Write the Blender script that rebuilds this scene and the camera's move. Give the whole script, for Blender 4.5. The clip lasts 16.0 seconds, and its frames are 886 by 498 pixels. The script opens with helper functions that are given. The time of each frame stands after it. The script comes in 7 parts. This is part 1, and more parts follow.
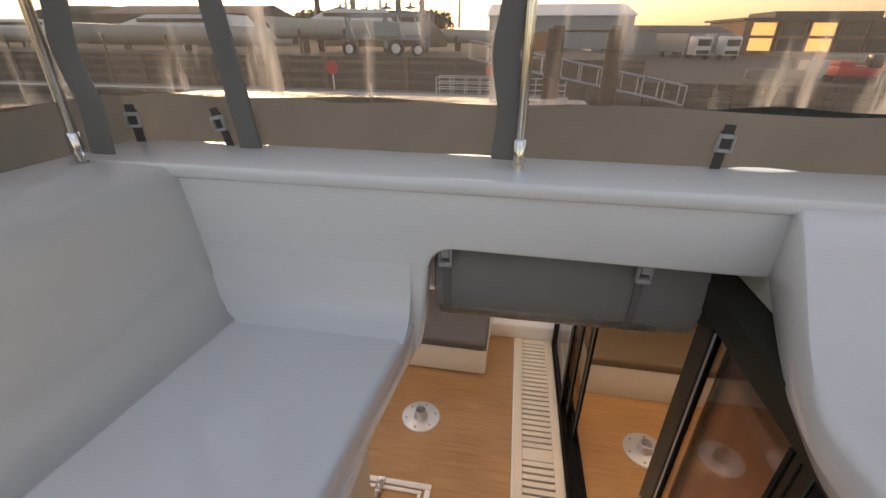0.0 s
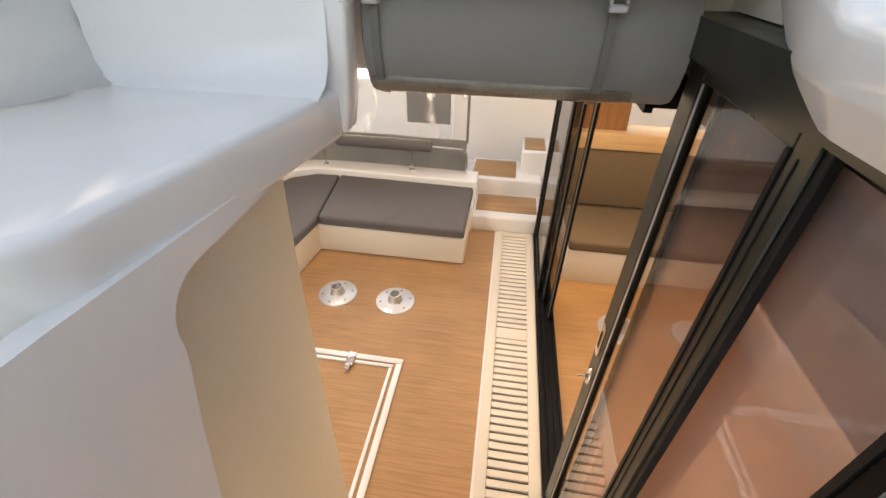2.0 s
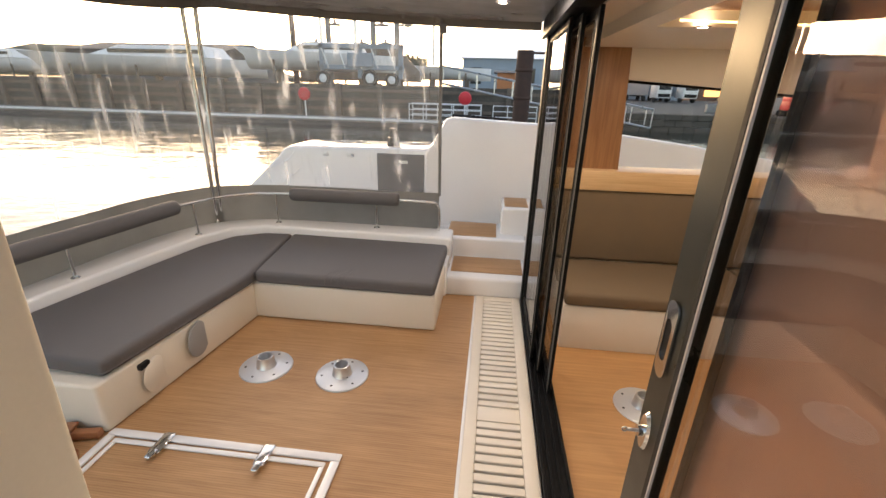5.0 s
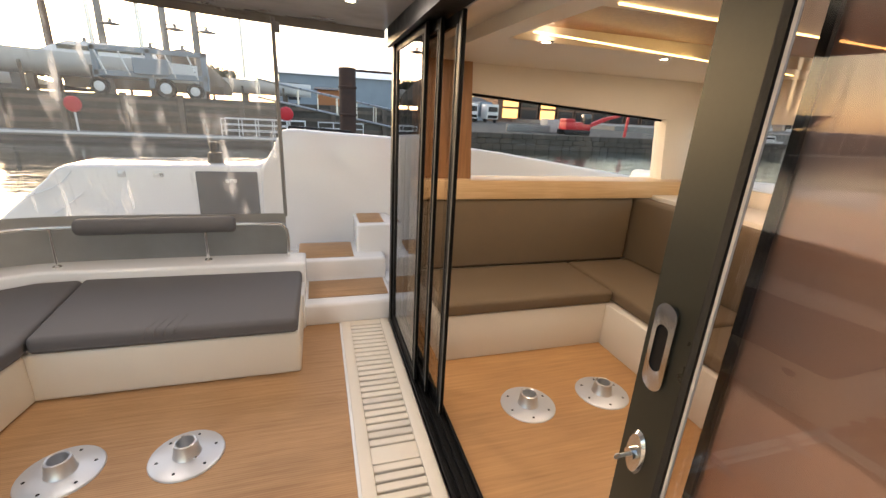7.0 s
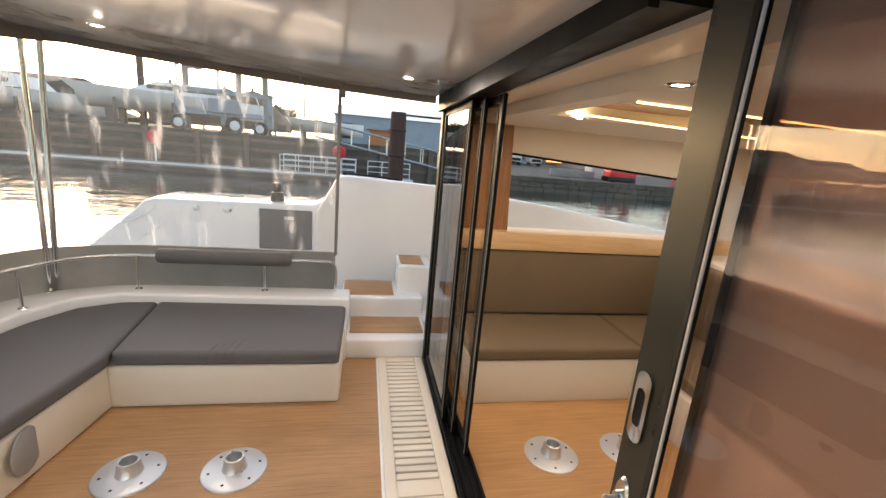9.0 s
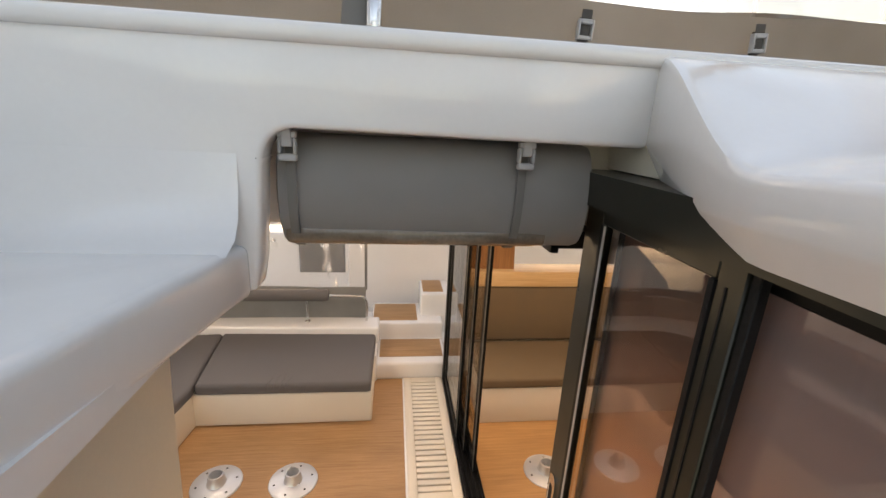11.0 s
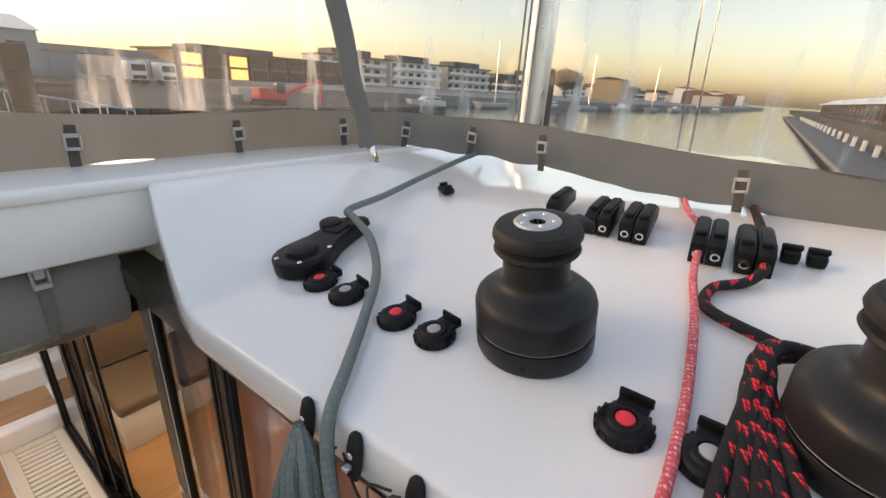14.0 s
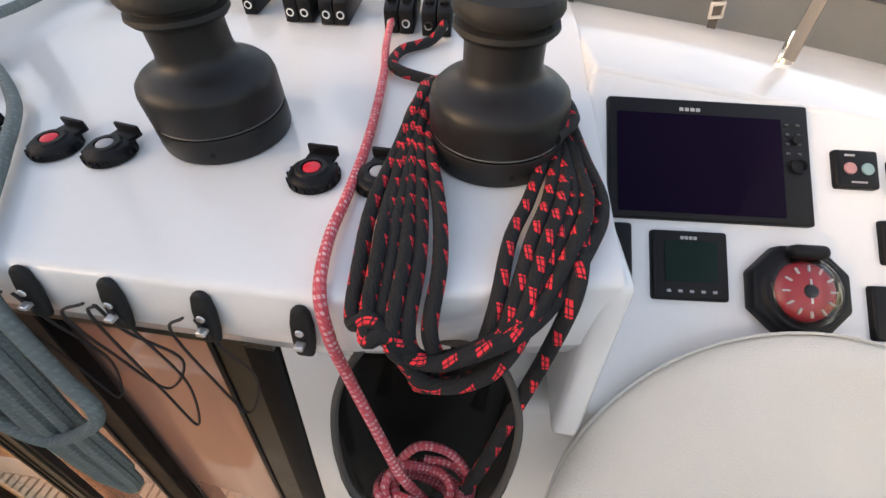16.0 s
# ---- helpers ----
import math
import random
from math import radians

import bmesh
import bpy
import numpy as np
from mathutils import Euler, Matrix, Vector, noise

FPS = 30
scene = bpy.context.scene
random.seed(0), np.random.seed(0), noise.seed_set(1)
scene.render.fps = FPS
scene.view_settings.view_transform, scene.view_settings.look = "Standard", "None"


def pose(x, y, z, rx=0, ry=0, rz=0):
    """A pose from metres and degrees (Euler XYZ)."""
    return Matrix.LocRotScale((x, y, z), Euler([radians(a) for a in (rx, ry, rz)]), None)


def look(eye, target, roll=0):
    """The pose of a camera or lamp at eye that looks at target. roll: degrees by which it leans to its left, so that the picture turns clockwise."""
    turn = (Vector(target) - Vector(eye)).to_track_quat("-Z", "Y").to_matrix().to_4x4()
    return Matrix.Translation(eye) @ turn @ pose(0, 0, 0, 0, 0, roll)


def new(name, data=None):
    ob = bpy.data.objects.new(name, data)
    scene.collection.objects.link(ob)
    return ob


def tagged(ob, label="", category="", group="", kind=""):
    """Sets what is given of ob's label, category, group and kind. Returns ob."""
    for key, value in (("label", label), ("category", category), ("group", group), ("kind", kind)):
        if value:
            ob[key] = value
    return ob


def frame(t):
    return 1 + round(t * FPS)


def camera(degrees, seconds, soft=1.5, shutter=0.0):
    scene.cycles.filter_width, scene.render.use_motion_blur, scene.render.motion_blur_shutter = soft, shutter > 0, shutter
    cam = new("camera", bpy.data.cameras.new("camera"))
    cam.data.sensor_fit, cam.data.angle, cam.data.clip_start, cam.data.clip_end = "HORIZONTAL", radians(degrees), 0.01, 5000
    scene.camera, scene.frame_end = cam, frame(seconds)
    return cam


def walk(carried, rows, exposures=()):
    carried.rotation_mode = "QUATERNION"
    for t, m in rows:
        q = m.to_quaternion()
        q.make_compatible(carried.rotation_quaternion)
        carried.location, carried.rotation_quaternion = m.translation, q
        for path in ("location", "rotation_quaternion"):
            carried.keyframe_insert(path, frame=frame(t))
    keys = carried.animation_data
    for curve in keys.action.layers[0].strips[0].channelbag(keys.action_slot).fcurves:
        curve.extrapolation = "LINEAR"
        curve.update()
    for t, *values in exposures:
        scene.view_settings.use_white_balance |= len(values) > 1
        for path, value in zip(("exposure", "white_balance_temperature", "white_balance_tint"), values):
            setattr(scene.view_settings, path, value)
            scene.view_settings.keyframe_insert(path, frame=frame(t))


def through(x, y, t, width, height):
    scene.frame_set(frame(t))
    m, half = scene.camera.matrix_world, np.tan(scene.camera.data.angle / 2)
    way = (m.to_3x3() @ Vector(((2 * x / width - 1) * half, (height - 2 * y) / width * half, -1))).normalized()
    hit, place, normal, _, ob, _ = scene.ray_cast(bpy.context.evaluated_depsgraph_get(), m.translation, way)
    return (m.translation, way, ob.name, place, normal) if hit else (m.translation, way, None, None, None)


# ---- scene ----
cam = camera(93.2, 16.0)
PATH = [
    (0, (0.791, 0.881, 2.984), (0.502, 2.642, 2.08), 0.4),
    (0.5, (0.842, 0.822, 2.917), (0.699, 2.506, 1.847), 1.4),
    (1, (0.886, 0.824, 2.802), (0.808, 2.441, 1.628), 2.8),
    (1.5, (0.93, 0.846, 2.67), (0.792, 2.449, 1.482), 3.8),
    (2, (0.956, 0.872, 2.5), (0.729, 2.471, 1.321), 1.1),
    (2.5, (0.956, 1.002, 2.286), (0.712, 2.667, 1.205), -0.6),
    (3, (1.007, 1.056, 2.129), (0.687, 2.79, 1.186), -1.8),
    (5.5, (1.047, 1.359, 1.717), (0.97, 3.223, 0.996), 3.9),
    (6, (1.016, 1.407, 1.703), (1.225, 3.265, 0.995), 3.6),
    (6.5, (0.939, 1.459, 1.709), (1.352, 3.307, 1.065), 2.6),
    (7, (0.861, 1.522, 1.683), (1.419, 3.338, 1.06), 3.1),
    (7.5, (0.782, 1.541, 1.67), (1.448, 3.326, 1.062), 4.2),
    (8, (0.777, 1.531, 1.68), (1.437, 3.327, 1.097), 4.4),
    (8.5, (0.787, 1.464, 1.724), (1.326, 3.314, 1.188), 4.7),
    (9, (0.821, 1.333, 1.807), (1.202, 3.242, 1.345), 5.0),
    (11.5, (0.86, 0.876, 2.62), (1.098, 2.759, 1.989), 3.0),
    (12, (0.856, 0.795, 2.723), (1.304, 2.606, 2.004), 2.6),
    (12.5, (0.85, 0.724, 2.813), (1.671, 2.346, 1.982), 1.9),
    (13, (0.879, 0.663, 2.868), (2.008, 2.067, 2.0), 3.1),
    (13.5, (0.928, 0.597, 2.923), (2.285, 1.834, 2.13), 3.4),
    (14, (0.987, 0.517, 2.958), (2.506, 1.593, 2.226), 3.8),
    (14.5, (1.019, 0.425, 2.977), (2.649, 1.275, 2.189), 4.1),
    (15, (1.011, 0.359, 2.94), (2.659, 0.976, 1.99), 3.7),
    (15.5, (0.982, 0.353, 2.879), (2.588, 0.682, 1.733), 3.4),
    (16, (0.986, 0.314, 2.86), (2.52, 0.431, 1.582), 4.7),
]
EXPOSURES = [(0.0, 1.58, 7550, 24), (0.5, 1.93, 7250, 22), (1.0, 2.2, 7400, 22), (1.5, 2.45, 7500, 21), (2.0, 2.6, 7500, 20), (2.5, 2.45, 6800, 18), (3.0, 2.45, 6500, 16), (5.5, 2.2, 6700, 18), (7.0, 2.3, 6600, 17), (9.0, 2.32, 6500, 16), (11.5, 2.3, 7700, 22), (12.5, 2.15, 7700, 22), (13.0, 2.25, 7300, 22), (14.0, 2.1, 7100, 20), (15.0, 2.2, 7000, 20), (16.0, 2.3, 6900, 20)]
walk(cam, [(t, look(eye, target, roll)) for t, eye, target, roll in PATH], EXPOSURES)

# ---------------------------------------------------------------- light
world = bpy.data.worlds.new("dusk_sky")
scene.world = world
world.use_nodes = True
wn = world.node_tree
sky = wn.nodes.new("ShaderNodeTexSky")
sky.sky_type = "NISHITA"
sky.sun_disc = False
sky.sun_elevation = radians(7.0)
sky.sun_rotation = radians(-28.0)
sky.altitude = 0
sky.air_density, sky.dust_density, sky.ozone_density = 1.0, 2.0, 1.0
haze = wn.nodes.new("ShaderNodeHueSaturation")
haze.inputs["Saturation"].default_value = 0.82
wn.links.new(sky.outputs[0], haze.inputs["Color"])
wn.links.new(haze.outputs[0], wn.nodes["Background"].inputs[0])
wn.nodes["Background"].inputs[1].default_value = 0.15

sun_data = bpy.data.lights.new("sun", "SUN")
sun_data.energy, sun_data.angle, sun_data.color = 0.15, radians(12.0), (1.0, 0.72, 0.42)
sun = new("sun", sun_data)
sun.matrix_world = look((-47, 88, 9), (0, 0, 0))

# ---------------------------------------------------------------- materials


def mat(name, colour, rough=0.5, metal=0.0, vary=0.06, scale=8.0, bump=0.0, fine=120.0, coat=0.0, spec=0.5, per_object=0.0):
    """A painted or plain surface: two scales of variation, fine relief and uneven gloss."""
    m = bpy.data.materials.new(name)
    m.use_nodes = True
    n, l = m.node_tree.nodes, m.node_tree.links
    b = n["Principled BSDF"]
    b.inputs["Metallic"].default_value = metal
    b.inputs["Specular IOR Level"].default_value = spec
    b.inputs["Coat Weight"].default_value = coat
    b.inputs["Coat Roughness"].default_value = 0.06
    tc = n.new("ShaderNodeTexCoord")
    big, small = n.new("ShaderNodeTexNoise"), n.new("ShaderNodeTexNoise")
    big.inputs["Scale"].default_value, big.inputs["Detail"].default_value = scale, 5
    small.inputs["Scale"].default_value, small.inputs["Detail"].default_value = fine, 3
    l.new(tc.outputs["Object"], big.inputs["Vector"])
    l.new(tc.outputs["Object"], small.inputs["Vector"])
    add = n.new("ShaderNodeMath")
    add.operation = "MULTIPLY_ADD"
    l.new(small.outputs[0], add.inputs[0])
    add.inputs[1].default_value = 0.45
    l.new(big.outputs[0], add.inputs[2])
    ramp = n.new("ShaderNodeMapRange")
    ramp.inputs["From Min"].default_value, ramp.inputs["From Max"].default_value = 0.4, 1.05
    ramp.inputs["To Min"].default_value, ramp.inputs["To Max"].default_value = 1 - vary, 1 + vary
    l.new(add.outputs[0], ramp.inputs["Value"])
    factor = ramp.outputs[0]
    if per_object:
        info = n.new("ShaderNodeObjectInfo")
        shift = n.new("ShaderNodeMath")
        shift.operation = "MULTIPLY_ADD"
        l.new(info.outputs["Random"], shift.inputs[0])
        shift.inputs[1].default_value = per_object
        l.new(factor, shift.inputs[2])
        factor = shift.outputs[0]
    mul = n.new("ShaderNodeVectorMath")
    mul.operation = "SCALE"
    mul.inputs[0].default_value = colour
    l.new(factor, mul.inputs["Scale"])
    l.new(mul.outputs[0], b.inputs["Base Color"])
    rr = n.new("ShaderNodeMapRange")
    rr.inputs["From Min"].default_value, rr.inputs["From Max"].default_value = 0.3, 0.7
    rr.inputs["To Min"].default_value, rr.inputs["To Max"].default_value = max(0.02, rough - 0.07), min(1, rough + 0.07)
    l.new(big.outputs[0], rr.inputs["Value"])
    l.new(rr.outputs[0], b.inputs["Roughness"])
    if bump:
        bp = n.new("ShaderNodeBump")
        bp.inputs["Strength"].default_value, bp.inputs["Distance"].default_value = bump, 0.004
        l.new(small.outputs[0], bp.inputs["Height"])
        l.new(bp.outputs[0], b.inputs["Normal"])
    return m


def wood(name, dark, light, lines=22.0, along="x", rough=0.5, gap=0.0):
    """Sawn wood or wood-look deck: long streaks with fine parallel lines."""
    m = bpy.data.materials.new(name)
    m.use_nodes = True
    n, l = m.node_tree.nodes, m.node_tree.links
    b = n["Principled BSDF"]
    tc, mp = n.new("ShaderNodeTexCoord"), n.new("ShaderNodeMapping")
    mp.inputs["Scale"].default_value = (1.2, 26, 26) if along == "x" else ((26, 1.2, 26) if along == "y" else (26, 26, 1.2))
    l.new(tc.outputs["Object"], mp.inputs[0])
    streak = n.new("ShaderNodeTexNoise")
    streak.inputs["Scale"].default_value, streak.inputs["Detail"].default_value, streak.inputs["Roughness"].default_value = 2.2, 8, 0.65
    l.new(mp.outputs[0], streak.inputs["Vector"])
    broad = n.new("ShaderNodeTexNoise")
    broad.inputs["Scale"].default_value = 2.5
    l.new(tc.outputs["Object"], broad.inputs["Vector"])
    mixn = n.new("ShaderNodeMath")
    mixn.operation = "MULTIPLY_ADD"
    l.new(broad.outputs[0], mixn.inputs[0])
    mixn.inputs[1].default_value = 0.35
    l.new(streak.outputs[0], mixn.inputs[2])
    cr = n.new("ShaderNodeValToRGB")
    cr.color_ramp.elements[0].position, cr.color_ramp.elements[1].position = 0.45, 0.88
    cr.color_ramp.elements[0].color, cr.color_ramp.elements[1].color = (*dark, 1), (*light, 1)
    l.new(mixn.outputs[0], cr.inputs[0])
    col = cr.outputs[0]
    if gap:
        wave = n.new("ShaderNodeTexWave")
        wave.wave_type, wave.bands_direction = "BANDS", "Y" if along == "x" else "X"
        wave.inputs["Scale"].default_value = lines
        l.new(tc.outputs["Object"], wave.inputs["Vector"])
        mr = n.new("ShaderNodeMapRange")
        mr.inputs["From Min"].default_value, mr.inputs["From Max"].default_value = 0.0, 0.25
        mr.inputs["To Min"].default_value, mr.inputs["To Max"].default_value = 1 - gap, 1.0
        l.new(wave.outputs[1], mr.inputs["Value"])
        sc = n.new("ShaderNodeVectorMath")
        sc.operation = "SCALE"
        l.new(col, sc.inputs[0])
        l.new(mr.outputs[0], sc.inputs["Scale"])
        col = sc.outputs[0]
    l.new(col, b.inputs["Base Color"])
    b.inputs["Roughness"].default_value = rough
    bp = n.new("ShaderNodeBump")
    bp.inputs["Strength"].default_value, bp.inputs["Distance"].default_value = 0.25, 0.002
    l.new(streak.outputs[0], bp.inputs["Height"])
    l.new(bp.outputs[0], b.inputs["Normal"])
    return m


def glow(name, colour, strength):
    m = bpy.data.materials.new(name)
    m.use_nodes = True
    b = m.node_tree.nodes["Principled BSDF"]
    b.inputs["Base Color"].default_value = (*colour, 1)
    b.inputs["Emission Color"].default_value = (*colour, 1)
    b.inputs["Emission Strength"].default_value = strength
    return m


def pane(name, tint, gloss=1.0, haze=0.0, bump=0.0, wave=6.0, ior=1.5, haze_colour=(0.85, 0.84, 0.82), solid=False):
    """Thin glass or clear vinyl: tinted see-through with a mirror gloss by Fresnel, and some haze."""
    m = bpy.data.materials.new(name)
    m.use_nodes = True
    n, l = m.node_tree.nodes, m.node_tree.links
    n.remove(n["Principled BSDF"])
    out = n["Material Output"]
    tr, gl, fr, mx = n.new("ShaderNodeBsdfTransparent"), n.new("ShaderNodeBsdfGlossy"), n.new("ShaderNodeFresnel"), n.new("ShaderNodeMixShader")
    tr.inputs[0].default_value = (*tint, 1)
    gl.inputs["Roughness"].default_value = 0.01
    gl.inputs["Color"].default_value = (gloss, gloss, gloss, 1)
    fr.inputs[0].default_value = ior
    l.new(fr.outputs[0], mx.inputs[0])
    base = tr.outputs[0]
    if haze:
        df, hx = n.new("ShaderNodeBsdfDiffuse" if solid else "ShaderNodeBsdfTranslucent"), n.new("ShaderNodeMixShader")
        df.inputs[0].default_value = (*haze_colour, 1)
        streak, tc, mp = n.new("ShaderNodeTexNoise"), n.new("ShaderNodeTexCoord"), n.new("ShaderNodeMapping")
        mp.inputs["Scale"].default_value = (6, 6, 0.8)
        l.new(tc.outputs["Object"], mp.inputs[0])
        l.new(mp.outputs[0], streak.inputs["Vector"])
        streak.inputs["Scale"].default_value, streak.inputs["Detail"].default_value = 2.0, 6
        mr = n.new("ShaderNodeMapRange")
        mr.inputs["From Min"].default_value, mr.inputs["From Max"].default_value = 0.55, 0.75
        mr.inputs["To Min"].default_value, mr.inputs["To Max"].default_value = haze * (0.94 if solid else 0.25), haze * (1.06 if solid else 2.2)
        l.new(streak.outputs[0], mr.inputs["Value"])
        l.new(mr.outputs[0], hx.inputs[0])
        l.new(tr.outputs[0], hx.inputs[1])
        l.new(df.outputs[0], hx.inputs[2])
        base = hx.outputs[0]
    if bump:
        nz, bp, tc2 = n.new("ShaderNodeTexNoise"), n.new("ShaderNodeBump"), n.new("ShaderNodeTexCoord")
        nz.inputs["Scale"].default_value = wave
        l.new(tc2.outputs["Object"], nz.inputs["Vector"])
        bp.inputs["Strength"].default_value, bp.inputs["Distance"].default_value = bump, 0.02
        l.new(nz.outputs[0], bp.inputs["Height"])
        l.new(bp.outputs[0], gl.inputs["Normal"])
    l.new(base, mx.inputs[1])
    l.new(gl.outputs[0], mx.inputs[2])
    l.new(mx.outputs[0], out.inputs[0])
    return m


def pane_back(name, tint):
    """The far faces of a glass pane: clear, with no gloss of their own."""
    m = bpy.data.materials.new(name)
    m.use_nodes = True
    n, l = m.node_tree.nodes, m.node_tree.links
    n.remove(n["Principled BSDF"])
    tr = n.new("ShaderNodeBsdfTransparent")
    tr.inputs[0].default_value = (*tint, 1)
    l.new(tr.outputs[0], n["Material Output"].inputs[0])
    return m


def rope_mat(name, base, fleck, amount=0.35, size=1.0, marks=0.0):
    """Braided rope: flecks in a spiral on a plain cover, with braid relief."""
    m = bpy.data.materials.new(name)
    m.use_nodes = True
    n, l = m.node_tree.nodes, m.node_tree.links
    b = n["Principled BSDF"]
    b.inputs["Roughness"].default_value = 0.85
    tc, uv = n.new("ShaderNodeTexCoord"), n.new("ShaderNodeMapping")
    l.new(tc.outputs["UV"], uv.inputs[0])
    br = n.new("ShaderNodeTexBrick")
    br.inputs["Scale"].default_value = 1.0
    br.inputs["Color1"].default_value, br.inputs["Color2"].default_value, br.inputs["Mortar"].default_value = (0, 0, 0, 1), (1, 1, 1, 1), (0, 0, 0, 1)
    br.inputs["Brick Width"].default_value, br.inputs["Row Height"].default_value = 0.25 * size, 0.16 * size
    br.inputs["Mortar Size"].default_value, br.inputs["Bias"].default_value = 0.04, amount - 0.5
    l.new(uv.outputs[0], br.inputs["Vector"])
    mx = n.new("ShaderNodeMix")
    mx.data_type = "RGBA"
    mx.inputs["A"].default_value, mx.inputs["B"].default_value = (*base, 1), (*fleck, 1)
    l.new(br.outputs["Color"], mx.inputs["Factor"])
    if marks:
        # tracer yarns: short pairs of dashes that wind round the cover
        xyz = n.new("ShaderNodeSeparateXYZ")
        l.new(tc.outputs["UV"], xyz.inputs[0])

        def calc(op, a, b=None, c=None):
            k = n.new("ShaderNodeMath")
            k.operation = op
            for i, v in enumerate((a, b, c)):
                if v is None:
                    continue
                if isinstance(v, (int, float)):
                    k.inputs[i].default_value = v
                else:
                    l.new(v, k.inputs[i])
            return k.outputs[0]

        row = calc("DIVIDE", xyz.outputs[1], marks)
        inrow = calc("LESS_THAN", calc("FRACT", row), 0.50)
        shift = calc("MULTIPLY_ADD", calc("FLOOR", row), 0.5, xyz.outputs[0])
        inside = calc("LESS_THAN", calc("FRACT", shift), 0.36)
        yarn = calc("GREATER_THAN", calc("FRACT", calc("MULTIPLY", xyz.outputs[0], 5.0)), 0.26)
        weave = calc("GREATER_THAN", calc("FRACT", calc("MULTIPLY", row, 5.0)), 0.18)
        l.new(calc("MULTIPLY", calc("MULTIPLY", inrow, inside), calc("MULTIPLY", yarn, weave)), mx.inputs["Factor"])
    l.new(mx.outputs["Result"], b.inputs["Base Color"])
    vo, bp = n.new("ShaderNodeTexVoronoi"), n.new("ShaderNodeBump")
    vo.inputs["Scale"].default_value = 7.0
    l.new(tc.outputs["UV"], vo.inputs["Vector"])
    bp.inputs["Strength"].default_value, bp.inputs["Distance"].default_value = 0.6, 0.002
    l.new(vo.outputs[0], bp.inputs["Height"])
    l.new(bp.outputs[0], b.inputs["Normal"])
    return m


def water_mat():
    m = bpy.data.materials.new("harbour_water")
    m.use_nodes = True
    n, l = m.node_tree.nodes, m.node_tree.links
    b = n["Principled BSDF"]
    b.inputs["Base Color"].default_value = (0.018, 0.03, 0.026, 1)
    b.inputs["Roughness"].default_value = 0.08
    b.inputs["IOR"].default_value = 1.33
    tc = n.new("ShaderNodeTexCoord")
    mp = n.new("ShaderNodeMapping")
    mp.inputs["Scale"].default_value = (0.6, 1.0, 1.0)
    l.new(tc.outputs["Object"], mp.inputs[0])
    a, c = n.new("ShaderNodeTexNoise"), n.new("ShaderNodeTexNoise")
    a.inputs["Scale"].default_value, a.inputs["Detail"].default_value = 0.7, 3
    c.inputs["Scale"].default_value, c.inputs["Detail"].default_value = 3.5, 4
    l.new(mp.outputs[0], a.inputs["Vector"])
    l.new(mp.outputs[0], c.inputs["Vector"])
    s = n.new("ShaderNodeMath")
    s.operation = "MULTIPLY_ADD"
    l.new(c.outputs[0], s.inputs[0])
    s.inputs[1].default_value = 0.3
    l.new(a.outputs[0], s.inputs[2])
    bp = n.new("ShaderNodeBump")
    bp.inputs["Strength"].default_value, bp.inputs["Distance"].default_value = 0.5, 0.12
    l.new(s.outputs[0], bp.inputs["Height"])
    l.new(bp.outputs[0], b.inputs["Normal"])
    return m




def cloth(name, colour, through=0.4, scale=4.0, vary=0.16):
    """Woven canvas that lets some light through."""
    m = mat(name, colour, 0.85, vary=vary, scale=scale, bump=0.4, fine=600)
    n, l = m.node_tree.nodes, m.node_tree.links
    b, out = n["Principled BSDF"], n["Material Output"]
    tl, mx = n.new("ShaderNodeBsdfTranslucent"), n.new("ShaderNodeMixShader")
    l.new(b.inputs["Base Color"].links[0].from_socket, tl.inputs[0])
    mx.inputs[0].default_value = through
    l.new(b.outputs[0], mx.inputs[1])
    l.new(tl.outputs[0], mx.inputs[2])
    l.new(mx.outputs[0], out.inputs[0])
    return m


GRP = mat("white_gelcoat", (0.79, 0.785, 0.775), 0.17, vary=0.025, scale=2.5, fine=60, coat=0.45, bump=0.015)
GRP_NONSLIP = mat("white_nonslip_gelcoat", (0.74, 0.74, 0.73), 0.5, vary=0.03, scale=3, bump=0.25, fine=420)
CREAM = mat("cream_liner", (0.72, 0.66, 0.56), 0.45, vary=0.03, scale=3)
BEIGE = mat("beige_liner_panel", (0.682, 0.643, 0.540), 0.5, vary=0.05, scale=2.2, bump=0.05)
TEAK = wood("synthetic_teak", (0.32, 0.168, 0.070), (0.49, 0.285, 0.132), lines=26, along="x", rough=0.55, gap=0.22)
SALOON_WOOD = wood("oak_floorboards", (0.37, 0.195, 0.078), (0.52, 0.29, 0.118), along="x", rough=0.35)
PANEL_WOOD = wood("teak_panel", (0.20, 0.09, 0.035), (0.34, 0.17, 0.07), along="z", rough=0.4)
GREY_CUSHION = mat("grey_cushion_fabric", (0.115, 0.108, 0.108), 0.75, vary=0.10, scale=9, bump=0.35, fine=500)
BROWN_CUSHION = mat("brown_cushion_fabric", (0.15, 0.105, 0.06), 0.8, vary=0.10, scale=9, bump=0.35, fine=500)
CANVAS = cloth("grey_canvas", (0.27, 0.268, 0.258), 0.22)
CANVAS_ROLL = mat("grey_rolled_canvas", (0.24, 0.23, 0.22), 0.8, vary=0.1, scale=5, bump=0.4, fine=600)
SMOKE_VINYL = mat("rolled_clear_vinyl", (0.16, 0.13, 0.10), 0.12, vary=0.4, scale=14, coat=0.5)
CANVAS_DARK = mat("dark_grey_canvas", (0.17, 0.162, 0.15), 0.85, vary=0.15, scale=5, bump=0.4, fine=600)
WEBBING = mat("dark_webbing", (0.075, 0.068, 0.06), 0.8, vary=0.15, scale=20, bump=0.4, fine=300)
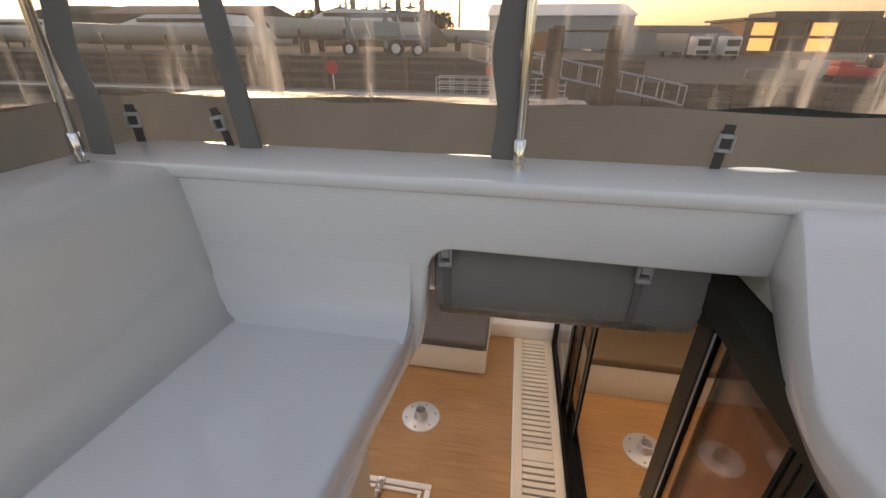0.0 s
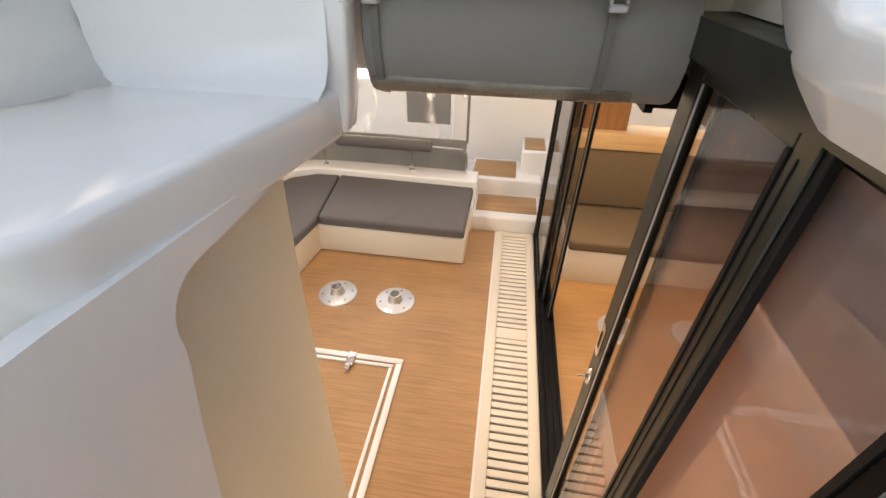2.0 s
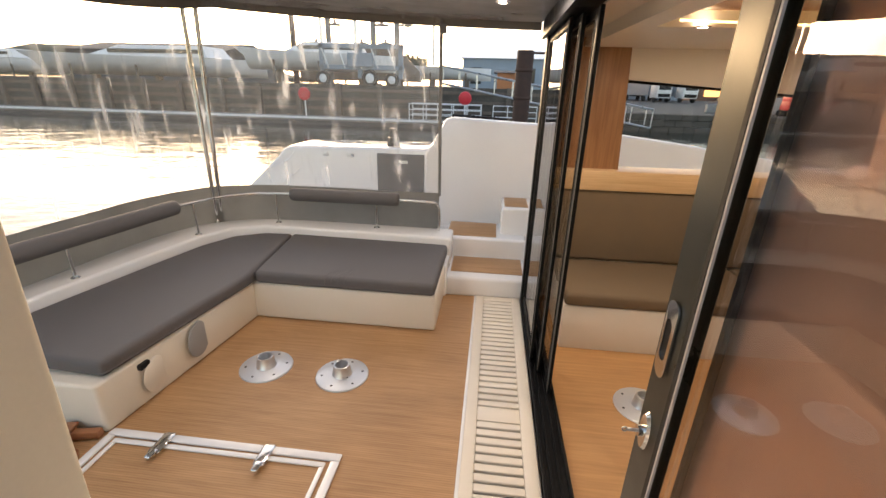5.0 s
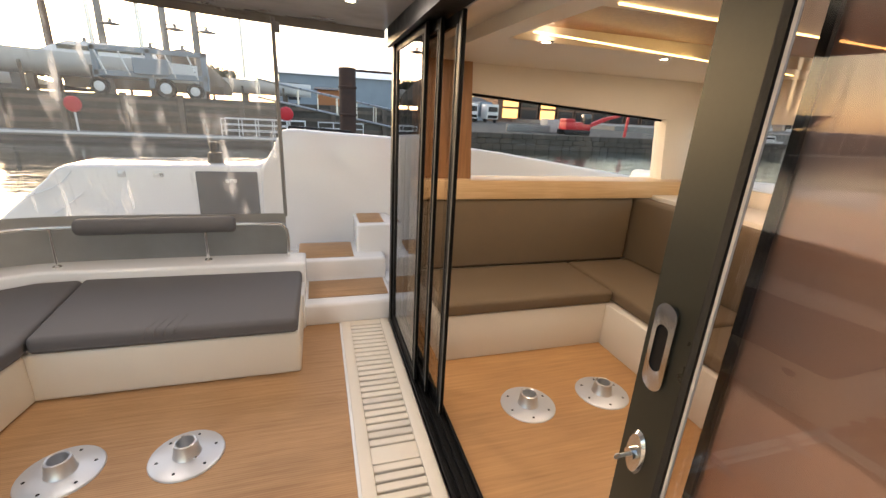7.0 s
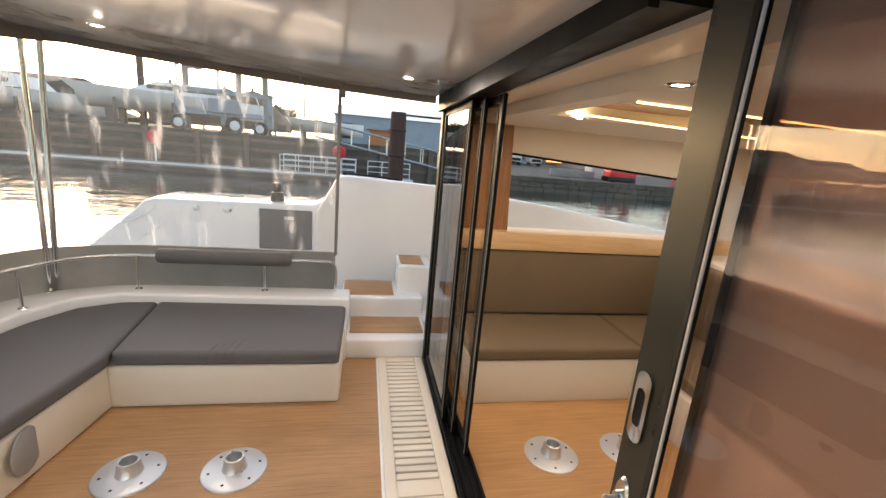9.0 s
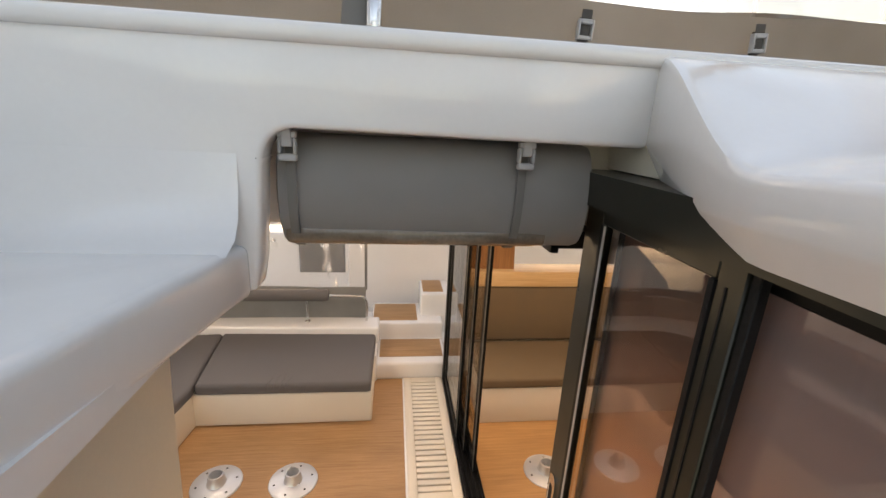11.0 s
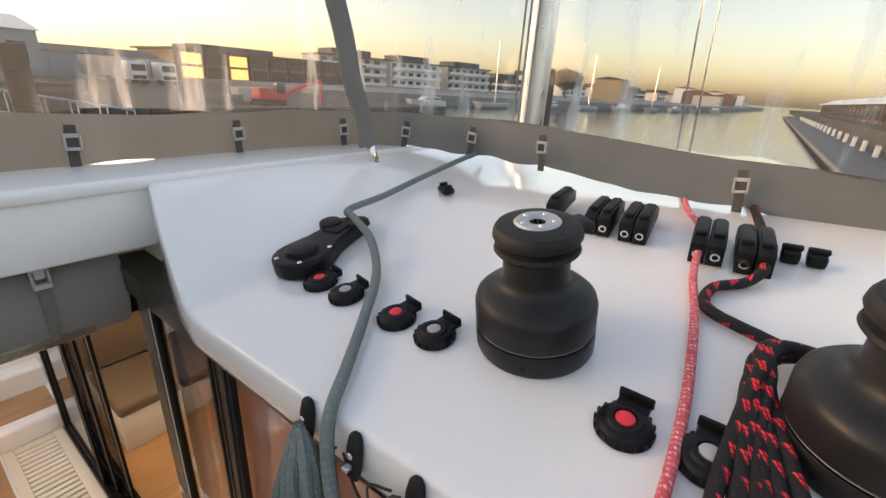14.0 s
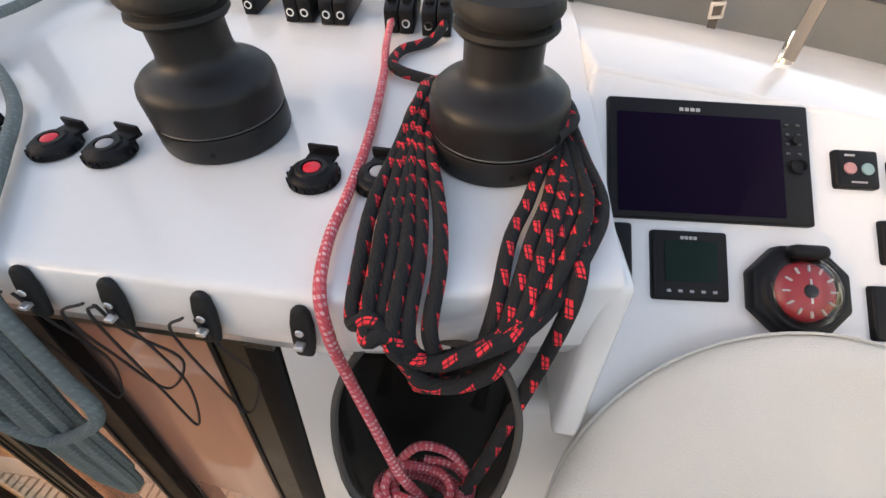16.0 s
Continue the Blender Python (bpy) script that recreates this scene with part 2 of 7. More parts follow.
BUCKLE = mat("grey_plastic_buckle", (0.42, 0.41, 0.40), 0.4, vary=0.05)
STEEL = mat("polished_steel", (0.72, 0.71, 0.69), 0.14, metal=1.0, vary=0.05)
ALU = mat("brushed_aluminium", (0.66, 0.67, 0.68), 0.32, metal=0.9, vary=0.06, fine=300, bump=0.05)
PLATE = mat("anodised_plate", (0.62, 0.64, 0.67), 0.38, metal=0.55, vary=0.04, bump=0.05)
BLACK_ALU = mat("black_powder_coat", (0.006, 0.006, 0.006), 0.42, spec=0.14, vary=0.1, fine=300, bump=0.05)
BRONZE_ALU = mat("bronze_anodised_aluminium", (0.042, 0.042, 0.033), 0.34, metal=0.55, vary=0.08)
BLACK_PLASTIC = mat("black_plastic", (0.007, 0.007, 0.008), 0.42, spec=0.20, vary=0.12, scale=20)
WINCH_BLACK = mat("black_anodised_winch", (0.015, 0.015, 0.016), 0.40, spec=0.32, metal=0.15, vary=0.12, scale=14, fine=250, bump=0.06)
RUBBER = mat("black_rubber", (0.013, 0.013, 0.013), 0.6, spec=0.3, vary=0.1, scale=20, bump=0.2)
RED_CAP = mat("red_button_cap", (0.78, 0.03, 0.05), 0.35, vary=0.06)
GREY_CAP = mat("grey_button_cap", (0.36, 0.36, 0.38), 0.35, vary=0.06)
SCREEN = mat("dark_glossy_screen", (0.006, 0.002, 0.012), 0.08, vary=0.1, spec=0.05)
LCD = mat("green_grey_lcd", (0.012, 0.024, 0.020), 0.10, vary=0.1, spec=0.06)
COVER = mat("offwhite_wheel_cover_fabric", (0.70, 0.68, 0.62), 0.8, vary=0.06, scale=5, bump=0.4, fine=380)
# diffuse pink haze paints the light that the door glass reflects and passes
GLASS_DOOR = pane("tinted_door_glass", (0.42, 0.30, 0.27), gloss=0.95, ior=1.7, haze=0.34, haze_colour=(0.73, 0.555, 0.52), solid=True)
GLASS_FAR = pane("lightly_tinted_door_glass", (0.96, 0.94, 0.92), gloss=1.0, ior=1.85)
GLASS_OUTER = pane("outer_door_glass", (0.80, 0.74, 0.70), ior=1.6)
GLASS_BACK = pane_back("glass_far_face", (0.99, 0.985, 0.98))
GLASS_CLEAR = pane("clear_window_glass", (0.9, 0.9, 0.88), ior=1.45)
VINYL_HELM = pane("weathered_clear_vinyl", (0.64, 0.63, 0.62), haze=0.22, bump=0.6, wave=4.0, ior=1.3)
VINYL = pane("clear_vinyl", (0.88, 0.87, 0.85), haze=0.22, bump=0.5, ior=1.3)
ROPE_GREY = rope_mat("grey_rope", (0.15, 0.18, 0.175), (0.20, 0.235, 0.23), 0.5)
ROPE_RED = rope_mat("red_white_rope", (0.62, 0.09, 0.11), (0.80, 0.55, 0.55), 0.45)
ROPE_BLACK = rope_mat("black_red_rope", (0.007, 0.007, 0.008), (0.85, 0.03, 0.045), 0.17, 1.25, marks=0.56)
CORD = mat("thin_dark_cord", (0.03, 0.025, 0.025), 0.8)
# grey mesh coloured nearly black to paint the shade inside the bag
MESH_BAG = mat("mesh_fabric_with_shade", (0.005, 0.005, 0.005), 0.95, spec=0.05, vary=0.25, scale=60, bump=0.5, fine=700)
MESH_BAG.node_tree.nodes["Principled BSDF"].inputs["Alpha"].default_value = 0.97
LED = glow("warm_led_strip", (1.0, 0.66, 0.22), 1.5)
SPOT = glow("warm_downlight_lens", (1.0, 0.78, 0.5), 12.0)
WATER = water_mat()
STONE = mat("weathered_quay_stone", (0.085, 0.075, 0.062), 0.9, vary=0.5, scale=0.8, fine=8, bump=0.5)
CONCRETE = mat("quay_concrete", (0.26, 0.25, 0.235), 0.85, vary=0.25, scale=0.7, fine=12, bump=0.3)
ASPHALT = mat("quay_asphalt", (0.06, 0.058, 0.055), 0.9, vary=0.3, scale=0.4, fine=20)
RUST = mat("rusty_steel_pile", (0.055, 0.028, 0.02), 0.85, vary=0.4, scale=3, bump=0.4)
TIMBER = mat("weathered_timber", (0.12, 0.095, 0.075), 0.85, vary=0.3, scale=3, bump=0.3, per_object=0.3)
WALKWAY = mat("grey_pontoon_deck", (0.13, 0.13, 0.135), 0.8, vary=0.15, scale=2, fine=40)
WHITE_PAINT = mat("white_paint", (0.75, 0.75, 0.75), 0.4, vary=0.08, scale=1.5)
RED_PAINT = mat("red_paint", (0.60, 0.025, 0.035), 0.45, vary=0.1, scale=2)
BLUE_GREY = mat("blue_grey_cladding", (0.24, 0.29, 0.34), 0.5, vary=0.1, scale=0.6)
DARK_GLAZE = mat("dark_glazing", (0.03, 0.035, 0.04), 0.1, vary=0.3, scale=0.6)
BRICK = mat("brown_brick", (0.17, 0.10, 0.07), 0.85, vary=0.25, scale=1.2, fine=9)
RENDER_WALL = mat("pale_render", (0.52, 0.49, 0.46), 0.8, vary=0.12, scale=0.5)
ROOF_DARK = mat("dark_roofing", (0.07, 0.07, 0.075), 0.8, vary=0.15, scale=0.5)
# low-sun glow on window panes, put in as emission
SUN_GLOW_GLASS = glow("window_painted_sun_glow", (1.0, 0.48, 0.14), 0.6)
LEAF = mat("dusk_foliage", (0.045, 0.055, 0.03), 0.9, vary=0.4, scale=0.8)
TYRE = mat("tyre_rubber", (0.02, 0.02, 0.02), 0.8, vary=0.2)

# ---------------------------------------------------------------- mesh helpers


def box(bm, x0, x1, y0, y1, z0, z1, bevel=0.0, seg=2, m=None):
    r = bmesh.ops.create_cube(bm, size=1.0)
    vs = r["verts"]
    for v in vs:
        v.co = Vector((x0 + (v.co.x + 0.5) * (x1 - x0), y0 + (v.co.y + 0.5) * (y1 - y0), z0 + (v.co.z + 0.5) * (z1 - z0)))
    if bevel:
        es = {e for v in vs for e in v.link_edges}
        r2 = bmesh.ops.bevel(bm, geom=list(es), offset=bevel, segments=seg, affect="EDGES", profile=0.5)
        vs = list({v for f in r2["faces"] for v in f.verts} | {v for v in vs if v.is_valid})
    if m is not None:
        bmesh.ops.transform(bm, matrix=m, verts=vs)
    return vs


def hexa(bm, low, high):
    """A block between a lower and an upper ring of corner points."""
    a = [bm.verts.new(p) for p in low]
    b = [bm.verts.new(p) for p in high]
    k = len(a)
    bm.faces.new(a[::-1])
    bm.faces.new(b)
    for i in range(k):
        bm.faces.new((a[i], a[(i + 1) % k], b[(i + 1) % k], b[i]))
    return a + b


def prism(bm, outline, h, m):
    """Extrudes a flat outline by h along its own z, then lays it by m."""
    vs = hexa(bm, [(x, y, 0) for x, y in outline], [(x, y, h) for x, y in outline])
    bmesh.ops.transform(bm, matrix=m, verts=vs)
    return vs


def lathe(bm, profile, m=None, seg=40):
    rings = []
    vs = []
    for r, z in profile:
        ring = [bm.verts.new((r * math.cos(2 * math.pi * i / seg), r * math.sin(2 * math.pi * i / seg), z)) for i in range(seg)] if r > 1e-6 else [bm.verts.new((0, 0, z))]
        rings.append(ring)
        vs += ring
    for a, b in zip(rings, rings[1:]):
        for i in range(seg):
            j = (i + 1) % seg
            if len(a) == 1 and len(b) > 1:
                bm.faces.new((a[0], b[j], b[i]))
            elif len(b) == 1 and len(a) > 1:
                bm.faces.new((a[i], a[j], b[0]))
            elif len(a) > 1:
                bm.faces.new((a[i], a[j], b[j], b[i]))
    if m is not None:
        bmesh.ops.transform(bm, matrix=m, verts=vs)
    return vs


def smooth_path(pts, steps=8):
    """A Catmull-Rom line through the points."""
    p = [Vector(q) for q in pts]
    p = [p[0] * 2 - p[1]] + p + [p[-1] * 2 - p[-2]]
    out = []
    for i in range(1, len(p) - 2):
        for s in range(steps):
            t = s / steps
            out.append(0.5 * (2 * p[i] + (p[i + 1] - p[i - 1]) * t + (2 * p[i - 1] - 5 * p[i] + 4 * p[i + 1] - p[i + 2]) * t * t + (3 * p[i] - p[i - 1] - 3 * p[i + 1] + p[i + 2]) * t ** 3))
    out.append(p[-2])
    return out


def tube(bm, pts, r, seg=10, steps=6, caps=True):
    """A round tube along a smooth line, with a UV map that runs with its length."""
    line = smooth_path(pts, steps) if steps > 1 else [Vector(q) for q in pts]
    uv = bm.loops.layers.uv.verify()
    rings, run = [], [0.0]
    side = None
    for i, c in enumerate(line):
        d = (line[min(i + 1, len(line) - 1)] - line[max(i - 1, 0)]).normalized()
        if side is None:
            side = d.orthogonal().normalized()
        side = (side - d * side.dot(d)).normalized()
        up = d.cross(side)
        rings.append([bm.verts.new(c + (side * math.cos(2 * math.pi * k / seg) + up * math.sin(2 * math.pi * k / seg)) * r) for k in range(seg)])
        if i:
            run.append(run[-1] + (line[i] - line[i - 1]).length)
    for i in range(len(rings) - 1):
        for k in range(seg):
            j = (k + 1) % seg
            f = bm.faces.new((rings[i][k], rings[i][j], rings[i + 1][j], rings[i + 1][k]))
            f.smooth = True
            tw0, tw1 = run[i] / (2 * math.pi * r) * 0.9, run[i + 1] / (2 * math.pi * r) * 0.9
            for lp, (a, b) in zip(f.loops, ((k / seg * 2 + tw0, tw0), ((k + 1) / seg * 2 + tw0, tw0), ((k + 1) / seg * 2 + tw1, tw1), (k / seg * 2 + tw1, tw1))):
                lp[uv].uv = (a, b)
    if caps:
        bm.faces.new(rings[0][::-1])
        bm.faces.new(rings[-1])


def mesh_of(name, bm, material, smooth=True, angle=40):
    me = bpy.data.meshes.new(name)
    bmesh.ops.recalc_face_normals(bm, faces=bm.faces)
    bm.to_mesh(me)
    bm.free()
    for mt in (material if isinstance(material, (list, tuple)) else [material]):
        me.materials.append(mt)
    if smooth:
        me.polygons.foreach_set("use_smooth", [True] * len(me.polygons))
        me.set_sharp_from_angle(angle=radians(angle))
    return me


def glaze(bm, facing):
    """Gives the gloss to the one face of a pane that looks along facing."""
    bmesh.ops.recalc_face_normals(bm, faces=bm.faces)
    bm.normal_update()
    for f in bm.faces:
        f.material_index = 0 if f.normal.dot(Vector(facing)) > 0.5 else 1


def part(name, bm, material, parent=None, label="", smooth=True, angle=40, **tags):
    ob = new(name, mesh_of(name, bm, material, smooth, angle))
    if parent is not None:
        ob.parent = parent
        ob.matrix_parent_inverse = parent.matrix_basis.inverted()
    if label or tags:
        tagged(ob, label, **tags)
    return ob


def piece(name, me, parent, loc, rot=0.0):
    ob = new(name, me)
    ob.location = loc
    ob.rotation_euler = (0, 0, rot)
    ob.parent = parent
    ob.matrix_parent_inverse = parent.matrix_basis.inverted()
    return ob


def thing(name, loc, label, category, group=""):
    e = new(name)
    e.matrix_basis = Matrix.Translation(loc)
    return tagged(e, label, category, group)


def B():
    return bmesh.new()


def slab(name, material, dims, bevel=0.0, parent=None, label="", **tags):
    bm = B()
    box(bm, *dims, bevel=bevel)
    return part(name, bm, material, parent, label, **tags)


def ceil_z(x, y):
    u = 1.37 - x
    return 2.20 + 0.012 * (y - 4.0) + 0.02 * u + 0.012 * u * max(0.0, u)

# ---------------------------------------------------------------- helm: shell and console


def con_z(x, y=0.75):
    return 2.47 + 0.16 * (min(x, 2.26) - 1.31) - 0.05 * (y - 0.75)


def on_console(x, y, dz=0.0, turn=0.0):
    """A pose on the sloping console top."""
    return pose(x, y, con_z(x, y) + dz, -2.9, -9.1, 0) @ pose(0, 0, 0, 0, 0, turn)


def arc(cx, cy, r, a0, a1, k=6):
    return [(cx + r * math.cos(radians(a0 + (a1 - a0) * i / k)), cy + r * math.sin(radians(a0 + (a1 - a0) * i / k))) for i in range(k + 1)]


def bevel_sharp(bm, offset, seg=3, angle=30):
    bmesh.ops.recalc_face_normals(bm, faces=bm.faces)
    es = [e for e in bm.edges if len(e.link_faces) == 2 and e.calc_face_angle(0) > radians(angle)]
    bmesh.ops.bevel(bm, geom=es, offset=offset, segments=seg, affect="EDGES", profile=0.5)


XZ = Matrix(((1, 0, 0, 0), (0, 0, -1, 0), (0, 1, 0, 0), (0, 0, 0, 1)))   # outline x, z; depth towards -y
YZ = Matrix(((0, 0, 1, 0), (1, 0, 0, 0), (0, 1, 0, 0), (0, 0, 0, 1)))    # outline y, z; depth towards +x

# bulkhead with the rounded passage down to the cockpit
bm = B()
prism(bm, [(-0.24, 2.085), (0.548, 2.085), (0.562, 2.16), (0.578, 2.385)] + arc(0.65, 2.387, 0.07, 180, 92) + [(1.445, 2.447), (1.47, 2.50), (1.47, 2.64), (-0.24, 2.64)], 0.085, Matrix.Translation((0, 1.985, 0)) @ XZ)
bevel_sharp(bm, 0.012)
part("wall_bulkhead", bm, GRP, None, "white moulded bulkhead with a rounded passage opening", category="wall", kind="structure")

# coved corner between ledge, bulkhead and aft wall
bm = B()
prof = [(-0.62, 2.664), (-0.17, 2.655), (-0.145, 2.63), (-0.13, 2.50), (-0.115, 2.32), (-0.09, 2.25), (-0.05, 2.215), (0.0, 2.203)]
rows = []
for y in (1.9, 1.6, 1.2, 0.6, -0.2, -1.0):
    rows.append([bm.verts.new((x - 0.03 * (1.9 - y), y, z + (0.065 * (1.9 - y) if z < 2.4 else 0))) for x, z in prof])
for a, b in zip(rows, rows[1:]):
    for i in range(len(prof) - 1):
        bm.faces.new((a[i], a[i + 1], b[i + 1], b[i]))
bmesh.ops.solidify(bm, geom=bm.faces[:], thickness=0.02)
part("wall_aft", bm, GRP, None, "white moulded aft side of the helm nook", category="wall", kind="structure", angle=60)
bm = B()
prof = [(1.902, 2.42), (1.892, 2.32), (1.875, 2.26), (1.845, 2.222), (1.79, 2.203)]
a = [bm.verts.new((-0.11, y, z)) for y, z in prof]
b = [bm.verts.new((0.53, y, z)) for y, z in prof]
for i in range(len(prof) - 1):
    bm.faces.new((a[i], a[i + 1], b[i + 1], b[i]))
part("trim_cove", bm, GRP, None, "white coved joint of seat and bulkhead", category="trim", kind="structure", angle=60)

# moulded seat ledge with a rounded front corner, cut back below over the liner panel
edge = [(-0.24, 1.91), (0.540, 1.91), (0.525, 1.75), (0.512, 1.58), (0.502, 1.42), (0.496, 1.30)] + arc(0.37, 1.205, 0.122, 8, -84, 9) + [(0.0, 1.07), (-0.24, 1.05)]
bm = B()
prism(bm, edge, 0.128, Matrix.Translation((0, 0, 2.072)))
bevel_sharp(bm, 0.022, 4)
for v in bm.verts:
    v.co.z += 0.065 * (1.9 - v.co.y)
part("seat_ledge", bm, GRP, None, "white moulded seat ledge with a rounded front corner", category="ledge", kind="structure")
bm = B()
low = [(-0.24, 1.13), (0.47, 1.13)] + arc(0.37, 1.16, 0.118, -16, -84, 8) + [(0.0, 1.045), (-0.24, 1.03)]
prism(bm, low, 1.86, Matrix.Translation((0, 0, 0.27)))
bevel_sharp(bm, 0.02, 3)
part("wall_stair_side", bm, GRP, None, "white moulded side of the stair well", category="wall", kind="structure")
bm = B()
prism(bm, [(0.80, 0.27), (1.11, 0.27), (1.12, 1.2), (1.155, 1.6), (1.205, 1.84), (1.238, 1.97)] + arc(1.325, 2.01, 0.085, 190, 96, 8) + [(1.60, 2.098), (1.60, 2.125), (1.10, 2.165), (0.80, 2.175)], 0.035, Matrix.Translation((0.470, 0, 0)) @ YZ)
part("wall_stair_arch", bm, GRP, None, "white moulded rounded reveal over the liner panel", category="wall", kind="structure")
bm = B()
prism(bm, [(1.10, 0.0), (1.735, 0.0), (1.755, 1.05), (1.777, 1.6), (1.80, 1.9), (1.825, 2.10), (1.10, 2.10)], 0.065, YZ)
dx = 0.33 - min(v.co.x for v in bm.verts)
for v in bm.verts:
    v.co.x += dx
bevel_sharp(bm, 0.018, 3)
part("wall_liner", bm, BEIGE, None, "smooth beige liner panel beside the stairs", category="wall panel", kind="structure")

bm = B()
hexa(bm, [(1.376, 2.078, 2.28), (1.62, 2.078, 2.28), (1.62, 2.9, 2.24), (1.376, 2.9, 2.24)], [(1.376, 2.078, 2.50), (1.62, 2.078, 2.50), (1.62, 2.9, 2.44), (1.376, 2.9, 2.44)])
box(bm, 1.45, 1.60, 1.76, 2.076, 2.386, 2.45)
part("wall_soffit", bm, BEIGE, None, "beige soffit panel above the sliding door frame", category="wall panel", kind="structure")

# rim round the helm and the roof over the cockpit
bm = B()
box(bm, -0.62, 2.75, 1.885, 2.40, 2.622, 2.662, 0.014, 3)
part("trim_rim", bm, GRP, None, "white moulded coaming rim under the canvas", category="coaming", kind="structure")
bm = B()
cols = []
for i in range(13):
    x = 1.37 - 3.67 * i / 12
    cols.append([bm.verts.new((x, y, z)) for y, z in ((2.1, ceil_z(x, 2.1)), (4.87, ceil_z(x, 4.87)), (4.87, 2.50), (2.1, 2.60))])
for p, q in zip(cols, cols[1:]):
    for j in range(4):
        bm.faces.new((p[j], p[(j + 1) % 4], q[(j + 1) % 4], q[j]))
bm.faces.new(cols[0])
bm.faces.new(cols[-1][::-1])
bevel_sharp(bm, 0.015)
part("ceiling", bm, GRP, None, "white glossy cockpit ceiling under the hardtop", category="ceiling", kind="structure")

# console top: a sloping deck that sweeps up to the rim
bm = B()


def front_x(y):
    if y > 1.42:
        return 1.318 + 0.125 * ((y - 1.42) / 0.48) ** 1.2
    return 1.318 + 0.2 * max(0.0, 0.45 - y)


def lip_z(y):
    return float(np.interp(y, [0.08, 0.3, 0.9, 1.3, 1.57, 1.72, 1.9], [2.385, 2.378, 2.372, 2.366, 2.362, 2.40, 2.449]))


def deck_z(x, y):
    t = min(1.0, max(0.0, (y - 1.47 + 0.10 * min(1.0, max(0.0, x - 1.35))) / (0.41 + 0.10 * min(1.0, max(0.0, x - 1.35)))))
    base = con_z(x, y)
    return base + (0.55 * t + 0.45 * t * t * (3 - 2 * t)) * max(0.0, 2.645 - base)


ys = [0.116 + (1.9 - 0.116) * j / 60 for j in range(61)]
us = [0, 0.006, 0.014, 0.03, 0.06, 0.1, 0.16, 0.23, 0.32, 0.42, 0.52, 0.62, 0.72, 0.84, 0.92, 1.0]
grid = []
for y in ys:
    xf = front_x(y)
    fall = [bm.verts.new((xf + 0.03, y, lip_z(y) - 0.05)), bm.verts.new((xf + 0.004, y, lip_z(y))), bm.verts.new((xf, y, lip_z(y) + 0.008)), bm.verts.new((xf, y, deck_z(xf, y) - 0.014)), bm.verts.new((xf + 0.004, y, deck_z(xf, y) - 0.004))]
    grid.append(fall + [bm.verts.new((xf + 0.014 + (3.3 - xf) * u, y, deck_z(xf + (3.3 - xf) * u, y))) for u in us])
for a, b in zip(grid, grid[1:]):
    for i in range(len(a) - 1):
        bm.faces.new((a[i], a[i + 1], b[i + 1], b[i]))
# side face towards the instrument pod
base = [bm.verts.new((v.co.x, v.co.y - 0.02, min(v.co.z, 2.20 + 0.70 * (v.co.x - 1.4)) - 0.06)) for v in grid[0]]
for i in range(len(base) - 1):
    bm.faces.new((grid[0][i], base[i], base[i + 1], grid[0][i + 1]))
part("helm_console", bm, GRP, None, "glossy white moulded winch console", category="console", kind="structure", angle=50)

# instrument pod
def pod_z(x, y):
    return 2.400 + 0.90 * (x - 1.64) + 0.08 * y


def on_pod(x, y, dz=0.0):
    ax = Vector((1, 0, 0.90)).normalized()
    up = Vector((-0.90, -0.08, 1)).normalized()
    m = Matrix((ax, up.cross(ax), up)).transposed().to_4x4()
    return Matrix.Translation((x, y, pod_z(x, y))) @ m @ pose(0, 0, dz, 0, 0, 5)


bm = B()
low = [(1.40, 0.12), (1.40, -1.2), (1.89, -1.2), (1.89, 0.12)]
hexa(bm, [(x + 0.06 * (x < 1.5), y, 1.9) for x, y in low], [(x, y, pod_z(x, y)) for x, y in low])
bevel_sharp(bm, 0.02, 3)
part("instrument_pod", bm, GRP, None, "white moulded instrument pod sloping towards the helm", category="console", kind="structure")
bm = B()
prism(bm, [(1.368, 0.595), (1.38, 0.40), (1.43, 0.25), (1.50, 0.14), (1.62, 0.14), (1.62, 0.595)], 1.28, Matrix.Translation((0, 0, 1.1)))
bevel_sharp(bm, 0.01, 2)
part("wall_pod_front", bm, GRP, None, "white moulded face below the console", category="wall", kind="structure")
bm = B()
prism(bm, [(1.386, 2.505), (1.345, 2.19), (1.60, 2.19), (1.60, 2.50)], 0.045, Matrix.Translation((0, 0.14, 0)) @ XZ)
bevel_sharp(bm, 0.014, 3)
part("wall_console_wing", bm, GRP, None, "white moulded end wing of the winch console", category="wall", kind="structure")
bm = B()
box(bm, 1.41, 1.52, -0.9, 0.20, 1.0, 2.16, 0.03, 3)
part("wall_pedestal", bm, GRP, None, "white moulded pedestal face behind the wheel", category="wall", kind="structure")
bm = B()
flat = [(1.875, -1.2), (3.3, -1.2), (3.3, 0.115), (1.875, 0.115)]
hexa(bm, [(x, y, 2.30) for x, y in flat], [(x, y, 2.622 + 0.08 * y) for x, y in flat])
bevel_sharp(bm, 0.012, 3)
part("coachroof", bm, GRP, None, "white coachroof deck ahead of the helm", category="deck", kind="structure")
slab("coachroof_main", GRP, (1.53, 4.5, 0.084, 4.9, 2.165, 2.40), 0.03, label="white coachroof over the saloon", category="deck", kind="structure")
bm = B()
hexa(bm, [(4.45, -2.6, 0.3), (10.5, -1.6, 0.3), (10.5, 5.6, 0.3), (4.45, 6.0, 0.3)], [(4.5, -1.3, 1.15), (10.3, -1.2, 0.75), (10.3, 5.4, 0.75), (4.5, 5.8, 1.15)])
bevel_sharp(bm, 0.05, 3)
part("foredeck", bm, GRP_NONSLIP, None, "white nonslip foredeck", category="deck", kind="structure")

